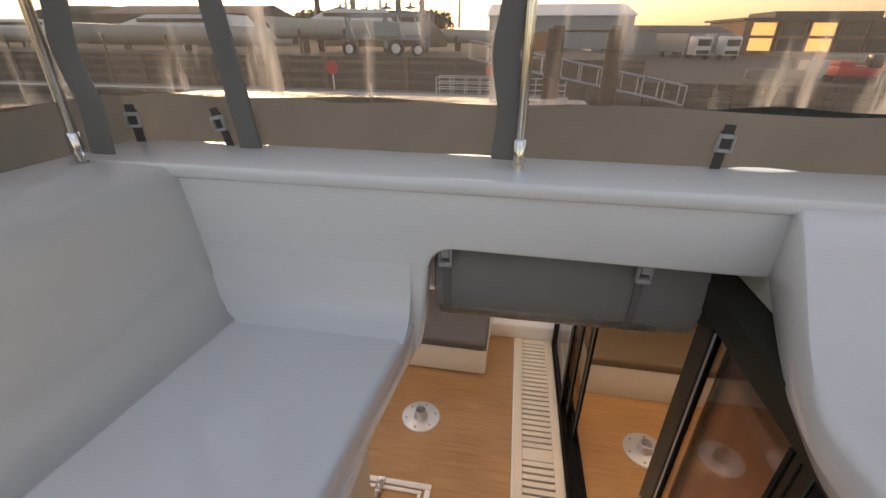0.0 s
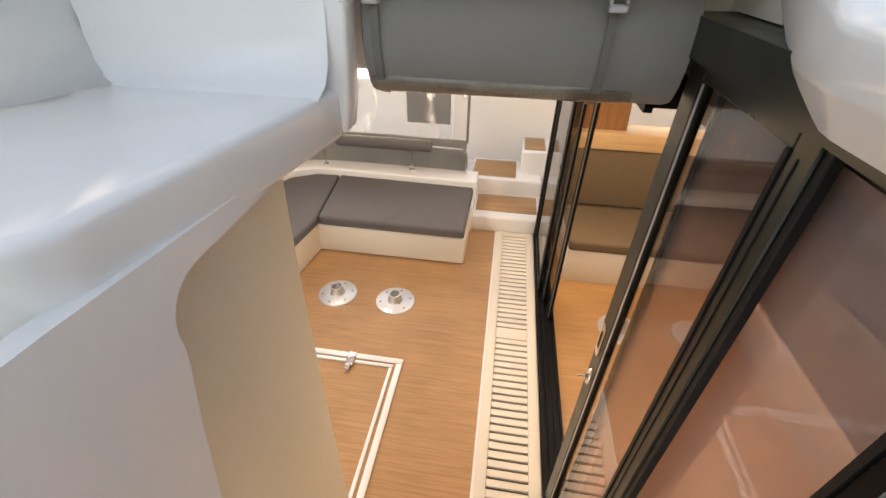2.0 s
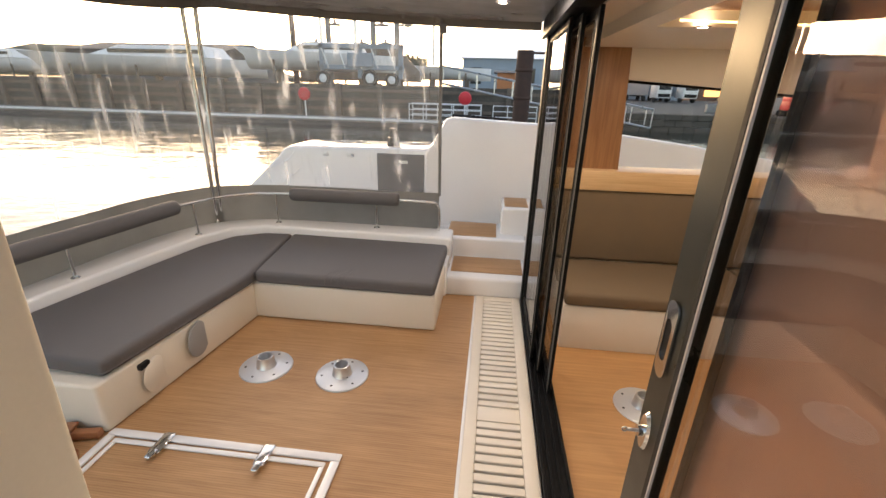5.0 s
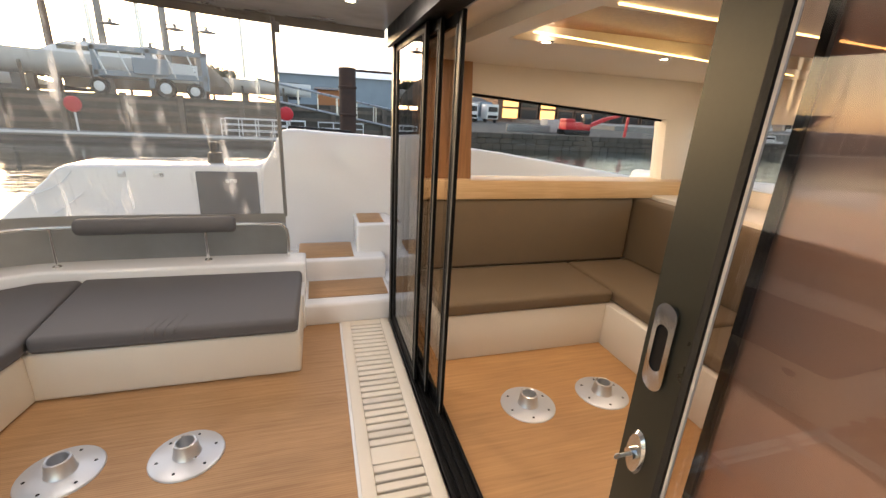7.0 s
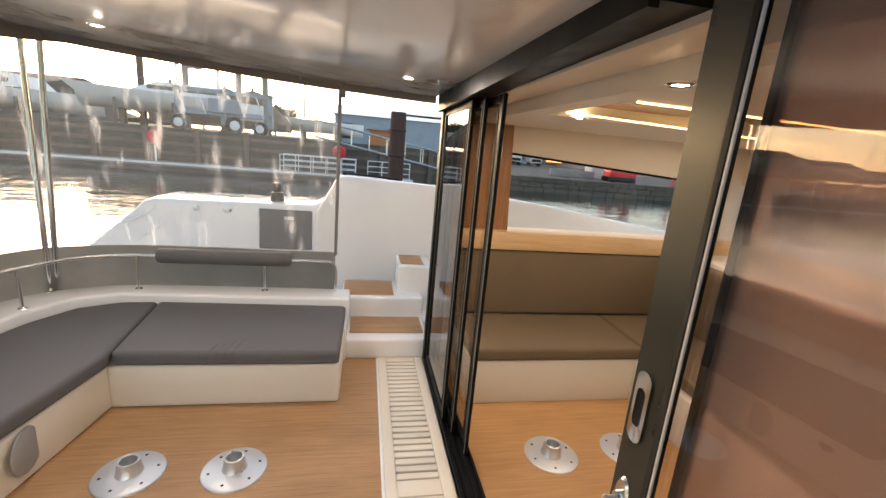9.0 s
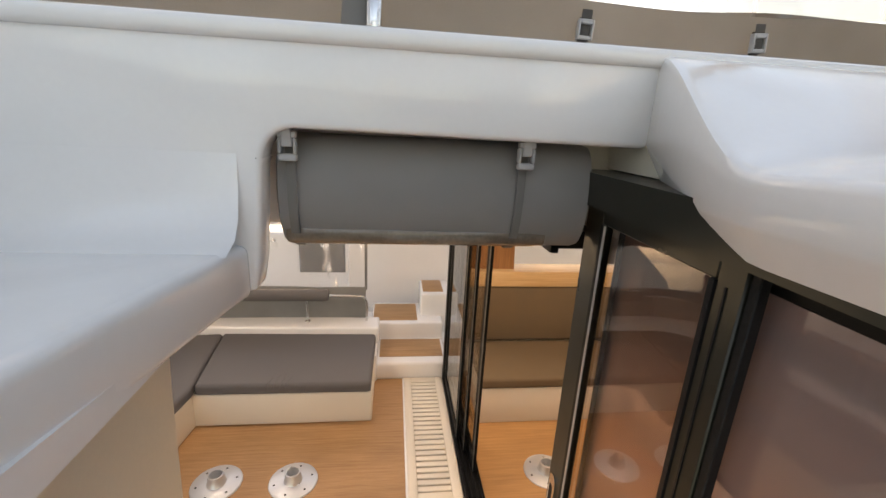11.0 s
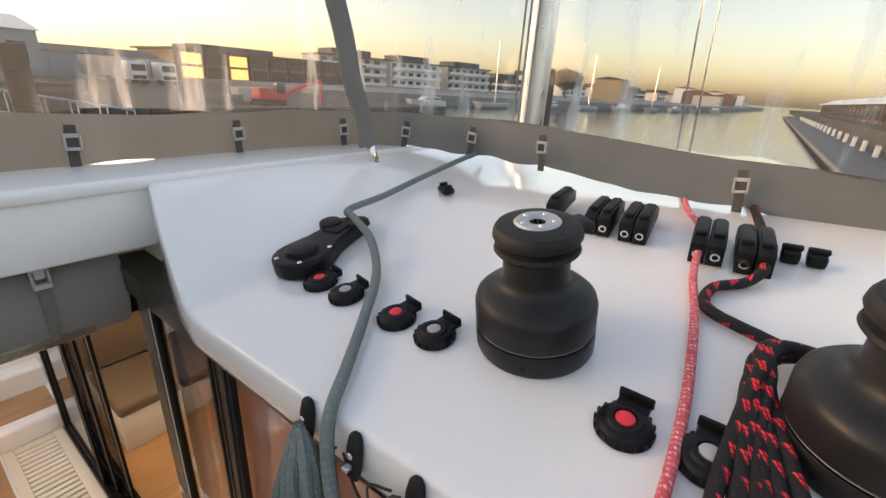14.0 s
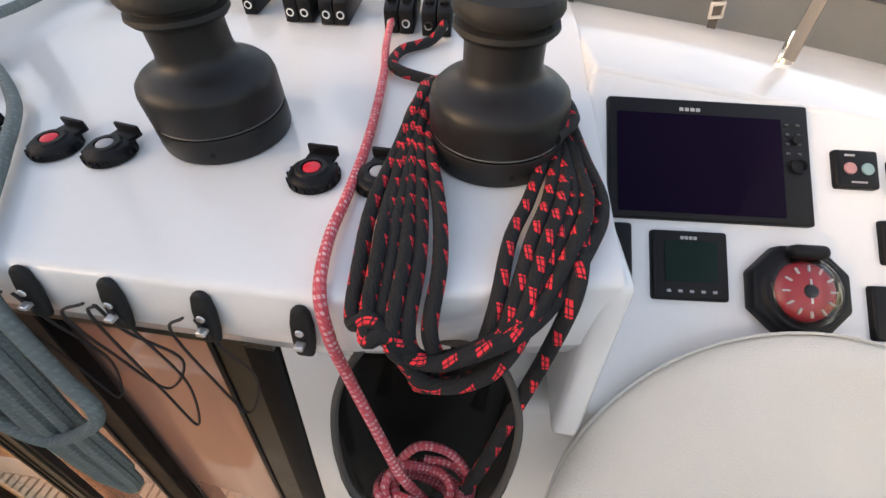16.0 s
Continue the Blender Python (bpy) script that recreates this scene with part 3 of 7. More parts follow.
# stairs down and helm floor
slab("floor_helm", GRP_NONSLIP, (-0.2, 1.36, -1.2, 0.6, 1.10, 1.16), 0.01, label="white nonslip helm floor", category="floor", kind="structure")
for k, (y0, y1, z) in enumerate(((0.6, 0.86, 0.87), (0.86, 1.12, 0.58), (1.12, 1.40, 0.29))):
    slab("stair_step", GRP_NONSLIP, (0.44, 1.36, y0, y1, -0.02, z), 0.015, label="white moulded stair step", category="step", kind="structure")

# ---------------------------------------------------------------- cockpit shell
slab("floor", TEAK, (-2.4, 1.0, 1.40, 4.675, -0.06, 0.0), label="synthetic teak cockpit floor with fine caulking lines", category="floor", kind="structure")
slab("floor_saloon", SALOON_WOOD, (1.50, 4.4, -0.6, 4.9, -0.05, 0.004), label="warm oak saloon floor", category="floor", kind="structure")

# drain grating along the sliding doors
gr = thing("drain_grating", (1.18, 3.2, 0), "white slotted drain grating along the sliding doors", "grating")
slab("channel", mat("grey_channel", (0.16, 0.14, 0.12), 0.7), (1.0, 1.375, 1.3, 4.675, -0.08, -0.03), parent=gr)
for x0, x1 in ((0.995, 1.062), (1.305, 1.378)):
    slab("side_rail", CREAM, (x0, x1, 1.3, 4.675, -0.03, 0.012), 0.006, parent=gr)
bm = B()
box(bm, -0.1215, 0.1215, -0.0215, 0.0215, -0.022, 0.0, 0.004, 1)
bar = mesh_of("bar", bm, CREAM)
y = 4.62
while y > 1.35:
    if 3.17 < y < 3.27:
        y -= 0.057
        continue
    piece("bar", bar, gr, (1.1835, y, 0.008))
    y -= 0.057
slab("cross_rail", CREAM, (1.062, 1.305, 3.165, 3.275, -0.025, 0.009), 0.004, parent=gr)
slab("end_rail", CREAM, (1.062, 1.305, 4.62, 4.675, -0.025, 0.009), 0.004, parent=gr)
slab("trim_floor_edge", GRP, (0.978, 0.996, 1.4, 4.675, -0.02, 0.009), 0.004, label="white moulded floor edge", category="trim", kind="structure")

# hatch in the floor
ht = thing("floor_hatch", (-0.2, 2.2, 0), "teak floor hatch in a white moulded rim with chrome latches", "hatch")
bm = B()
for d in ((-0.86, 0.40, 2.785, 2.83), (-0.86, 0.40, 1.52, 1.565), (-0.86, -0.815, 1.565, 2.785), (0.355, 0.40, 1.565, 2.785)):
    box(bm, *d, 0.0, 0.014, 0.006)
part("rim", bm, GRP, ht)
bm = B()
for d in ((-0.80, 0.335, 2.745, 2.772), (-0.80, 0.335, 1.58, 1.605), (-0.80, -0.775, 1.605, 2.745), (0.31, 0.335, 1.605, 2.745)):
    box(bm, *d, 0.001, 0.012, 0.005)
part("inner_rim", bm, GRP, ht)
for x in (-0.53, 0.02):
    bm = B()
    box(bm, x - 0.03, x + 0.03, 2.70, 2.83, 0.013, 0.024, 0.009, 3)
    box(bm, x - 0.018, x + 0.018, 2.66, 2.72, 0.016, 0.034, 0.009, 3)
    part("latch", bm, STEEL, ht, "chrome lift latch")

# ---------------------------------------------------------------- cockpit bench
bench = thing("cockpit_bench", (-0.6, 4.2, 0), "white moulded L-shaped cockpit bench base", "bench")
bm = B()
box(bm, -1.75, 0.705, 4.045, 5.0, 0.0, 0.30, 0.02, 3)
part("port_base", bm, CREAM, bench)
bm = B()
box(bm, -1.95, -0.72, 2.80, 4.06, 0.0, 0.298, 0.02, 3)
for v in bm.verts:
    v.co.x -= 0.117 * (4.06 - v.co.y)
part("aft_base", bm, CREAM, bench)
bm = B()
box(bm, 0.60, 0.725, 4.62, 5.0, 0.0, 0.298, 0.02, 3)
part("end_panel", bm, GRP, bench)
bm = B()
lathe(bm, [(0.0, 0.012), (0.105, 0.012), (0.118, 0.006), (0.12, 0.0)], pose(-0.787, 3.46, 0.17, 0, 90, 6.7))
part("speaker_grille", bm, mat("grey_speaker_grille", (0.30, 0.29, 0.28), 0.6, bump=0.4, fine=700), bench, "round grey loudspeaker grille")
bm = B()
lathe(bm, [(0.0, 0.010), (0.095, 0.010), (0.105, 0.004), (0.107, 0.0)], pose(-0.826, 3.13, 0.145, 0, 90, 6.7))
part("inspection_hatch", bm, CREAM, bench, "round white inspection hatch")
bm = B()
box(bm, -0.846, -0.815, 3.03, 3.10, 0.225, 0.262, 0.008)
part("courtesy_light", bm, BLACK_PLASTIC, bench, "small dark courtesy light")


def cushion(name, label, outline, z0, z1, material, category="cushion", r=0.032, group=""):
    c = [sum(p[i] for p in outline) / len(outline) for i in (0, 1)]
    t = thing(name, (c[0], c[1], z0), label, category, group)
    bm = B()
    prism(bm, outline, z1 - z0, Matrix.Translation((0, 0, z0)))
    bevel_sharp(bm, r, 4)
    part("pad", bm, material, t)
    bm = B()
    loop = [(x + (c[0] - x) * 0.004, y + (c[1] - y) * 0.004, z0 + 0.028) for x, y in outline]
    tube(bm, loop + [loop[0]], 0.0045, 6, 1)
    part("piping", bm, material, t)
    return t


cushion("bench_cushion", "long grey fabric bench cushion with creases", [(-0.695, 4.03), (0.70, 4.02), (0.705, 4.88), (-0.79, 4.92)], 0.302, 0.405, GREY_CUSHION, group="cockpit cushions")
cushion("bench_cushion", "grey fabric corner bench cushion with a rounded back", [(-0.865, 2.86), (-0.702, 4.00), (-0.797, 4.92), (-1.06, 4.90), (-1.30, 4.76), (-1.44, 4.48), (-1.53, 4.1), (-1.68, 3.4), (-1.78, 2.90)], 0.302, 0.402, GREY_CUSHION, group="cockpit cushions")

cr = bpy.data.objects["bench_cushion"]
for k in range(4):
    bm = B()
    x = -0.14 + 0.05 * k
    tube(bm, [(x, 4.032, 0.335 + 0.01 * k), (x + 0.004, 4.028, 0.375), (x + 0.012, 4.05, 0.400), (x + 0.03, 4.11 + 0.02 * k, 0.402), (x + 0.05, 4.18 + 0.02 * k, 0.398)], 0.007, 8, 6)
    part("crease", bm, GREY_CUSHION, cr)

# coaming behind the bench, with a rounded aft corner
bm = B()
outer = [(0.735, 5.14), (-1.1, 5.16), (-1.55, 5.04), (-1.85, 4.72), (-1.98, 4.2), (-2.05, 2.0)]
inner = [(0.735, 4.87), (-1.06, 4.915), (-1.32, 4.78), (-1.46, 4.50), (-1.55, 4.1), (-1.70, 3.4), (-1.88, 2.0)]
hexa(bm, [(x, y, 0.2) for x, y in outer + inner[::-1]], [(x, y, 0.47) for x, y in outer + inner[::-1]])
bevel_sharp(bm, 0.025, 3)
part("trim_coaming", bm, GRP, None, "white moulded coaming behind the bench", category="coaming", kind="structure", angle=50)

# backrest rail with rolls
rail_line = [(0.60, 5.03, 0.475), (0.605, 5.03, 0.66), (0.575, 5.03, 0.735), (0.50, 5.03, 0.752), (0.0, 5.04, 0.755), (-0.9, 5.03, 0.757), (-1.22, 4.94, 0.757), (-1.40, 4.77, 0.757), (-1.52, 4.5, 0.757), (-1.60, 4.2, 0.757), (-1.73, 3.6, 0.757), (-1.92, 2.3, 0.757)]
rl = thing("backrest_rail", (-0.6, 5.03, 0.47), "polished steel backrest rail along the coaming", "rail")
bm = B()
tube(bm, rail_line, 0.0125, 12, 8)
part("rail", bm, STEEL, rl)
for x, y in ((-0.98, 5.02), (0.0, 5.04), (-1.50, 4.56), (-1.73, 3.6)):
    bm = B()
    tube(bm, [(x, y, 0.465), (x, y, 0.76)], 0.011, 10, 1)
    lathe(bm, [(0.0, 0.012), (0.02, 0.012), (0.03, 0.0)], pose(x, y, 0.468), 20)
    part("stanchion", bm, STEEL, rl)
for a, b in (((-0.83, 5.035, 0.757), (0.22, 5.04, 0.757)), ((-1.885, 2.5, 0.757), (-1.545, 4.42, 0.757))):
    d = Vector(b) - Vector(a)
    e = thing("backrest_roll", ((a[0] + b[0]) / 2, (a[1] + b[1]) / 2, 0.70), "grey padded backrest roll strapped on the steel rail", "cushion", "backrest rolls")
    bm = B()
    L_ = d.length
    lathe(bm, [(0.0, 0.0), (0.045, 0.0), (0.058, 0.012), (0.062, 0.04), (0.062, L_ - 0.04), (0.058, L_ - 0.012), (0.045, L_), (0.0, L_)], Matrix.Translation(a) @ d.to_track_quat("Z", "Y").to_matrix().to_4x4(), 28)
    part("roll", bm, GREY_CUSHION, e)

# enclosure of the cockpit: canvas skirt, clear panel, edge strips, posts
encl = thing("cockpit_enclosure", (-0.5, 5.1, 0.47), "clear vinyl cockpit enclosure with a grey canvas skirt", "enclosure")


def skirt(bm, line, z0, z1, wavy=0.0, thick=0.003, sub=10):
    pts = smooth_path([(x, y, 0) for x, y in line], sub)
    run, prev = 0.0, None
    a, b, c = [], [], []
    for p in pts:
        run += (p - prev).length if prev else 0
        prev = p
        w0 = wavy * (noise.noise((run * 3.1, 0.3, 7.7)) + 0.5 * noise.noise((run * 9.0, 2.1, 1.7)))
        w1 = wavy * noise.noise((run * 2.3, 5.3, 3.7))
        zz0 = z0(p) if callable(z0) else z0
        zz1 = z1(p) if callable(z1) else z1
        a.append(bm.verts.new((p.x, p.y, zz0 + w0)))
        c.append(bm.verts.new((p.x + 0.6 * w0, p.y + 0.6 * w1, (zz0 + zz1) / 2)))
        b.append(bm.verts.new((p.x, p.y, zz1 + w1)))
    for i in range(len(pts) - 1):
        bm.faces.new((a[i], a[i + 1], c[i + 1], c[i]))
        bm.faces.new((c[i], c[i + 1], b[i + 1], b[i]))
    if thick:
        bmesh.ops.solidify(bm, geom=bm.faces[:], thickness=thick)


side = [(0.59, 5.11), (0.0, 5.12), (-1.0, 5.11), (-1.40, 5.0), (-1.66, 4.78), (-1.83, 4.3), (-1.92, 3.4), (-1.98, 2.2)]
bm = B()
skirt(bm, side, 0.455, 0.82, 0.008)
part("skirt", bm, CANVAS, encl, "grey canvas skirt", angle=60)
bm = B()
skirt(bm, side, 0.82, lambda p: ceil_z(p.x, p.y) + 0.02, 0.01, 0)
for v in bm.verts:
    if v.co.y > 4.6:
        v.co.y -= 0.27 * (v.co.z - 0.82) / 1.40 * min(1.0, max(0.0, (v.co.x + 1.75) / 0.5))
clear = part("clear_panel", bm, VINYL, encl, "clear vinyl with rain drops and creases", angle=60)
clear.visible_shadow = False
bm = B()
tube(bm, [(0.592, 5.10, 0.80), (0.60, 4.985, 1.4), (0.612, 4.83, 2.22)], 0.014, 8, 4)
box(bm, 0.60, 0.655, 4.80, 4.84, 2.125, 2.19, 0.008, 2)
part("edge_strip", bm, CANVAS, encl)
bm = B()
skirt(bm, [(1.36, 4.84), (0.60, 4.845), (-0.5, 4.84), (-1.1, 4.82), (-1.48, 4.74), (-1.75, 4.5), (-1.92, 4.0), (-2.02, 3.0), (-2.06, 2.2)], lambda p: ceil_z(p.x, p.y) - 0.055 - 0.10 * min(1.0, max(0.0, -1.2 - p.x) / 0.7), lambda p: ceil_z(p.x, p.y) + 0.01, 0.0, 0.02)
part("awning_track", bm, CANVAS_DARK, encl, "dark keder track under the roof edge")
for (x0, y0), (x1, y1) in (((-1.56, 4.93), (-1.475, 4.84)), ((-1.53, 4.96), (-1.36, 4.84))):
    p = thing("roof_post", (x0, y0, 0.47), "polished steel post of the cockpit roof", "post", "roof posts")
    bm = B()
    tube(bm, [(x0, y0, 0.47), (x1, y1, ceil_z(x1, y1) + 0.02)], 0.019, 14, 1)
    part("tube", bm, STEEL, p)
    bm = B()
    lathe(bm, [(0.0, 0.03), (0.024, 0.03), (0.026, 0.01), (0.045, 0.006), (0.046, 0.0)], pose(x0, y0, 0.468), 24)
    part("foot", bm, STEEL, p)

# table sockets in the floors


def table_socket(x, y, label):
    t = thing("table_socket", (x, y, 0), label, "table base", "table sockets")
    bm = B()
    lathe(bm, [(0.0, 0.014), (0.155, 0.013), (0.165, 0.008), (0.168, 0.0)], pose(x, y, 0.001), 56)
    part("flange", bm, PLATE, t)
    bm = B()
    lathe(bm, [(0.040, 0.02), (0.040, 0.085), (0.046, 0.088), (0.052, 0.085), (0.060, 0.02), (0.066, 0.013)], pose(x, y, 0.0), 40)
    part("socket", bm, ALU, t)
    for i in range(6):
        a = radians(60 * i + 18)
        bm = B()
        lathe(bm, [(0.0, 0.0035), (0.006, 0.003), (0.009, 0.0)], pose(x + 0.128 * math.cos(a), y + 0.128 * math.sin(a), 0.013), 12)
        part("screw", bm, BLACK_PLASTIC, t)


for x, y, l_ in ((-0.335, 3.45, "aluminium table socket on a round plate in the teak floor"), (0.185, 3.44, "aluminium table socket on a round plate in the teak floor"), (2.04, 3.415, "aluminium table socket on a round plate in the oak floor"), (2.57, 3.415, "aluminium table socket on a round plate in the oak floor")):
    table_socket(x, y, l_)

# steps up to the side deck
for x0, x1, y0, y1, z, pad in ((0.70, 1.44, 4.68, 5.22, 0.175, (0.745, 1.40, 4.80, 5.16)), (0.64, 1.44, 5.19, 5.75, 0.37, (0.66, 1.15, 5.24, 5.68)), (1.19, 1.55, 5.36, 5.82, 0.645, (1.215, 1.45, 5.41, 5.77))):
    s = thing("deck_step", ((x0 + x1) / 2, (y0 + y1) / 2, 0), "white moulded deck step with a teak pad", "step", "steps to the side deck")
    bm = B()
    box(bm, x0, x1, y0, y1, -0.02, z, 0.03, 4)
    part("body", bm, GRP, s)
    bm = B()
    box(bm, pad[0], pad[1], pad[2], pad[3], z + 0.001, z + 0.007, 0.003)
    part("pad", bm, TEAK, s, "teak pad")
slab("deck_side", GRP_NONSLIP, (-2.3, 6.0, 5.12, 6.7, 0.0, 0.16), 0.02, label="white side deck", category="deck", kind="structure")

# bulwark and transom of the port hull
bm = B()
prism(bm, [(0.30, 0.1), (7.5, 0.1), (7.5, 0.75), (4.5, 1.05), (2.9, 1.27), (1.75, 1.40), (0.62, 1.45), (0.54, 1.43), (0.42, 1.20), (0.33, 1.06)], 0.12, Matrix.Translation((0, 6.06, 0)) @ XZ)
bevel_sharp(bm, 0.03, 3)
part("wall_bulwark", bm, GRP, None, "tall white moulded bulwark of the side deck", category="bulwark", kind="structure")
tr = thing("stern_moulding", (-0.8, 6.65, 0), "white moulded stern of the port hull with fittings", "hull")
bm = B()
prism(bm, [(0.40, -0.8), (0.40, 1.10), (0.22, 1.01), (-1.35, 0.99)] + arc(-1.50, 0.72, 0.27, 80, 150, 6) + [(-2.3, 0.35), (-2.7, -0.8)], 0.75, Matrix.Translation((0, 7.35, 0)) @ XZ)
bevel_sharp(bm, 0.04, 3)
part("shell", bm, GRP, tr)
bm = B()
box(bm, -0.40, 0.215, 6.575, 6.60, 0.45, 0.94, 0.012, 3)
part("locker_lid", bm, mat("dark_grey_locker_lid", (0.075, 0.078, 0.085), 0.45, vary=0.2, scale=6, bump=0.3, fine=90), tr, "dark grey locker lid")
slab("lid_badge", ALU, (-0.11, 0.0, 6.568, 6.576, 0.82, 0.86), 0.003, tr)
for x, w in ((-1.08, 0.035), (-0.75, 0.05)):
    bm = B()
    box(bm, x - w, x + w, 6.585, 6.605, 0.87, 0.94, 0.01, 3)
    box(bm, x - w * 0.6, x + w * 0.6, 6.57, 6.59, 0.885, 0.925, 0.008, 2)
    part("deck_filler", bm, ALU, tr)
bm = B()
tube(bm, [(-1.50, 6.585, 0.93), (-1.62, 6.58, 0.80), (-1.85, 6.58, 0.70), (-2.15, 6.58, 0.62)], 0.006, 6, 5)
tube(bm, [(-1.45, 6.585, 0.70), (-1.55, 6.58, 0.62), (-1.72, 6.58, 0.50)], 0.006, 6, 5)
part("grab_line", bm, ALU, tr)
bm = B()
lathe(bm, [(0.0, 0.24), (0.05, 0.24), (0.055, 0.22), (0.05, 0.20), (0.045, 0.13), (0.075, 0.12), (0.085, 0.0)], pose(-0.24, 6.85, 0.99), 28)
part("winch", bm, WINCH_BLACK, tr, "black deck winch")
bm = B()
for x0, x1, z in ((0.62, 1.5, 1.50),):
    tube(bm, [(x0, 6.1, 1.44), (x0 + 0.02, 6.1, 1.46), (1.2, 6.1, 1.435)], 0.012, 8, 4)
part("bulwark_fairlead", bm, BLACK_PLASTIC, tr)

# downlights
for i, (x, y) in enumerate(((1.06, 4.05), (-0.6, 4.05), (-0.6, 2.6))):
    z = ceil_z(x, y)
    d = thing("downlight", (x, y, z), "small lit warm downlight in a white ring", "lamp", "cockpit downlights")
    bm = B()
    lathe(bm, [(0.024, -0.003), (0.034, -0.006), (0.042, -0.001)], pose(x, y, z), 24)
    part("ring", bm, STEEL, d)
    bm = B()
    lathe(bm, [(0.0, -0.002), (0.024, -0.003)], pose(x, y, z), 20)
    part("lens", bm, SPOT, d)
    ld = bpy.data.lights.new("downlight_lamp", "AREA")
    ld.energy, ld.color, ld.shape, ld.size = 1.7, (1.0, 0.88, 0.74), "DISK", 0.05
    lo = new("downlight_lamp", ld)
    lo.location = (x, y, z - 0.012)

# ---------------------------------------------------------------- sliding doors


bm = B()
hexa(bm, [(1.355, 2.16, 2.127), (1.495, 2.16, 2.127), (1.495, 4.70, 2.098), (1.355, 4.70, 2.098)], [(1.355, 2.16, 2.183), (1.495, 2.16, 2.183), (1.495, 4.70, 2.213), (1.355, 4.70, 2.213)])
hexa(bm, [(1.35, 2.16, 2.112), (1.375, 2.16, 2.112), (1.375, 4.70, 2.082), (1.35, 4.70, 2.082)], [(1.35, 2.16, 2.14), (1.375, 2.16, 2.14), (1.375, 4.70, 2.12), (1.35, 4.70, 2.12)])
frame_ob = part("door_frame", bm, BLACK_ALU, None, "black aluminium frame of the sliding doors", category="door frame", kind="structure")
bm = B()
hexa(bm, [(1.355, 0.595, 2.30), (1.52, 0.595, 2.30), (1.52, 2.072, 2.30), (1.355, 2.072, 2.30)], [(1.355, 0.595, 2.382), (1.52, 0.595, 2.382), (1.52, 2.072, 2.382), (1.355, 2.072, 2.382)])
part("header", bm, BRONZE_ALU, frame_ob, "dark bronze header under the console")
slab("jamb", BLACK_ALU, (1.37, 1.52, 0.597, 0.66, 0.0, 2.30), 0.006, frame_ob)
slab("jamb", BLACK_ALU, (1.385, 1.525, 4.60, 4.68, 0.0, 2.12), 0.006, frame_ob)
bm = B()
for x0, x1, z in ((1.385, 1.52, 0.018), (1.385, 1.40, 0.04), (1.425, 1.435, 0.034), (1.465, 1.475, 0.034), (1.505, 1.52, 0.04)):
    box(bm, x0, x1, 0.66, 4.60, 0.0, z, 0.002, 1)
part("sill_track", bm, BLACK_ALU, frame_ob)


def leaf(n, x, y0, y1, zt, label, w=0.05, handle=False, stile=None, end=None):
    d = thing("sliding_door", (x, (y0 + y1) / 2, 0.02), label, "door", "sliding door leaves")
    t = 0.019 if n < 4 else 0.032
    bm = B()
    box(bm, x - t / 2, x + t / 2, y1 - (stile or w), y1, 0.03, zt, 0.003, 1)
    part("stile", bm, BRONZE_ALU if handle else BLACK_ALU, d)
    bm = B()
    box(bm, x - t / 2, x + t / 2, y0, y0 + w, 0.03, zt, 0.003, 1)
    part("stile", bm, end or BLACK_ALU, d)
    if n < 4:
        # lighter strip added for the highlight line along the stile edge
        bm = B()
        box(bm, x - t / 2 - 0.0035, x - t / 2 - 0.0005, y0 + 0.002, y0 + 0.010, 0.04, zt - 0.01)
        part("brush_seal", bm, CANVAS_DARK, d, "grey strip painted for the highlight on the stile edge")
    bm = B()
    box(bm, x - t / 2, x + t / 2, y0 + w, y1 - (stile or w), 0.03, 0.03 + 0.07, 0.003, 1)
    part("bottom_rail", bm, BLACK_ALU, d)
    bm = B()
    box(bm, x - t / 2, x + t / 2, y0 + w, y1 - (stile or w), zt - 0.05, zt, 0.003, 1)
    part("top_rail", bm, BRONZE_ALU if handle else BLACK_ALU, d)
    bm = B()
    box(bm, x - 0.003, x + 0.003, y0 + w - 0.005, y1 - (stile or w) + 0.005, 0.095, zt - 0.045)
    glaze(bm, (-1, 0, 0))
    g = part("glass", bm, [GLASS_FAR if n < 4 else (GLASS_OUTER if n == 4 else GLASS_DOOR), GLASS_BACK], d, "tinted glass", smooth=False)
    g.visible_shadow = False
    bm = B()
    box(bm, x - t / 2 - 0.004, x - t / 2 + 0.004, y0 + w, y0 + w + 0.012, 0.10, zt - 0.05)
    box(bm, x - t / 2 - 0.004, x - t / 2 + 0.004, y1 - (stile or w) - 0.012, y1 - (stile or w), 0.10, zt - 0.05)
    part("glazing_seal", bm, RUBBER, d)
    return d


leaf(1, 1.410, 3.76, 4.59, 2.10, "black framed sliding glass door pushed open", 0.040)
leaf(2, 1.448, 3.62, 4.58, 2.10, "black framed sliding glass door pushed open", 0.035)
leaf(3, 1.484, 3.41, 4.57, 2.10, "black framed sliding glass door pushed open", 0.060)
near = leaf(4, 1.408, 1.49, 2.037, 2.305, "sliding glass door leaf with a bronze stile, recessed pull and lock", 0.058, True, 0.093, BRONZE_ALU)
leaf(5, 1.448, 1.14, 1.925, 2.305, "black framed tinted sliding glass door", 0.062, False, 0.004)
leaf(6, 1.488, 0.665, 1.22, 2.305, "tinted sliding glass door with a bronze end stile", 0.15, False, 0.05, BRONZE_ALU)
bm = B()
box(bm, 1.398, 1.418, 1.472, 1.490, 0.03, 2.30, 0.002, 1)
box(bm, 1.3895, 1.393, 1.522, 1.526, 0.04, 2.25)
part("edge_gasket", bm, RUBBER, near, "black rubber gasket")
# glazing bead, coloured pale to paint the highlight along the stile edge
bm = B()
box(bm, 1.386, 1.390, 1.921, 1.926, 0.10, 2.255)
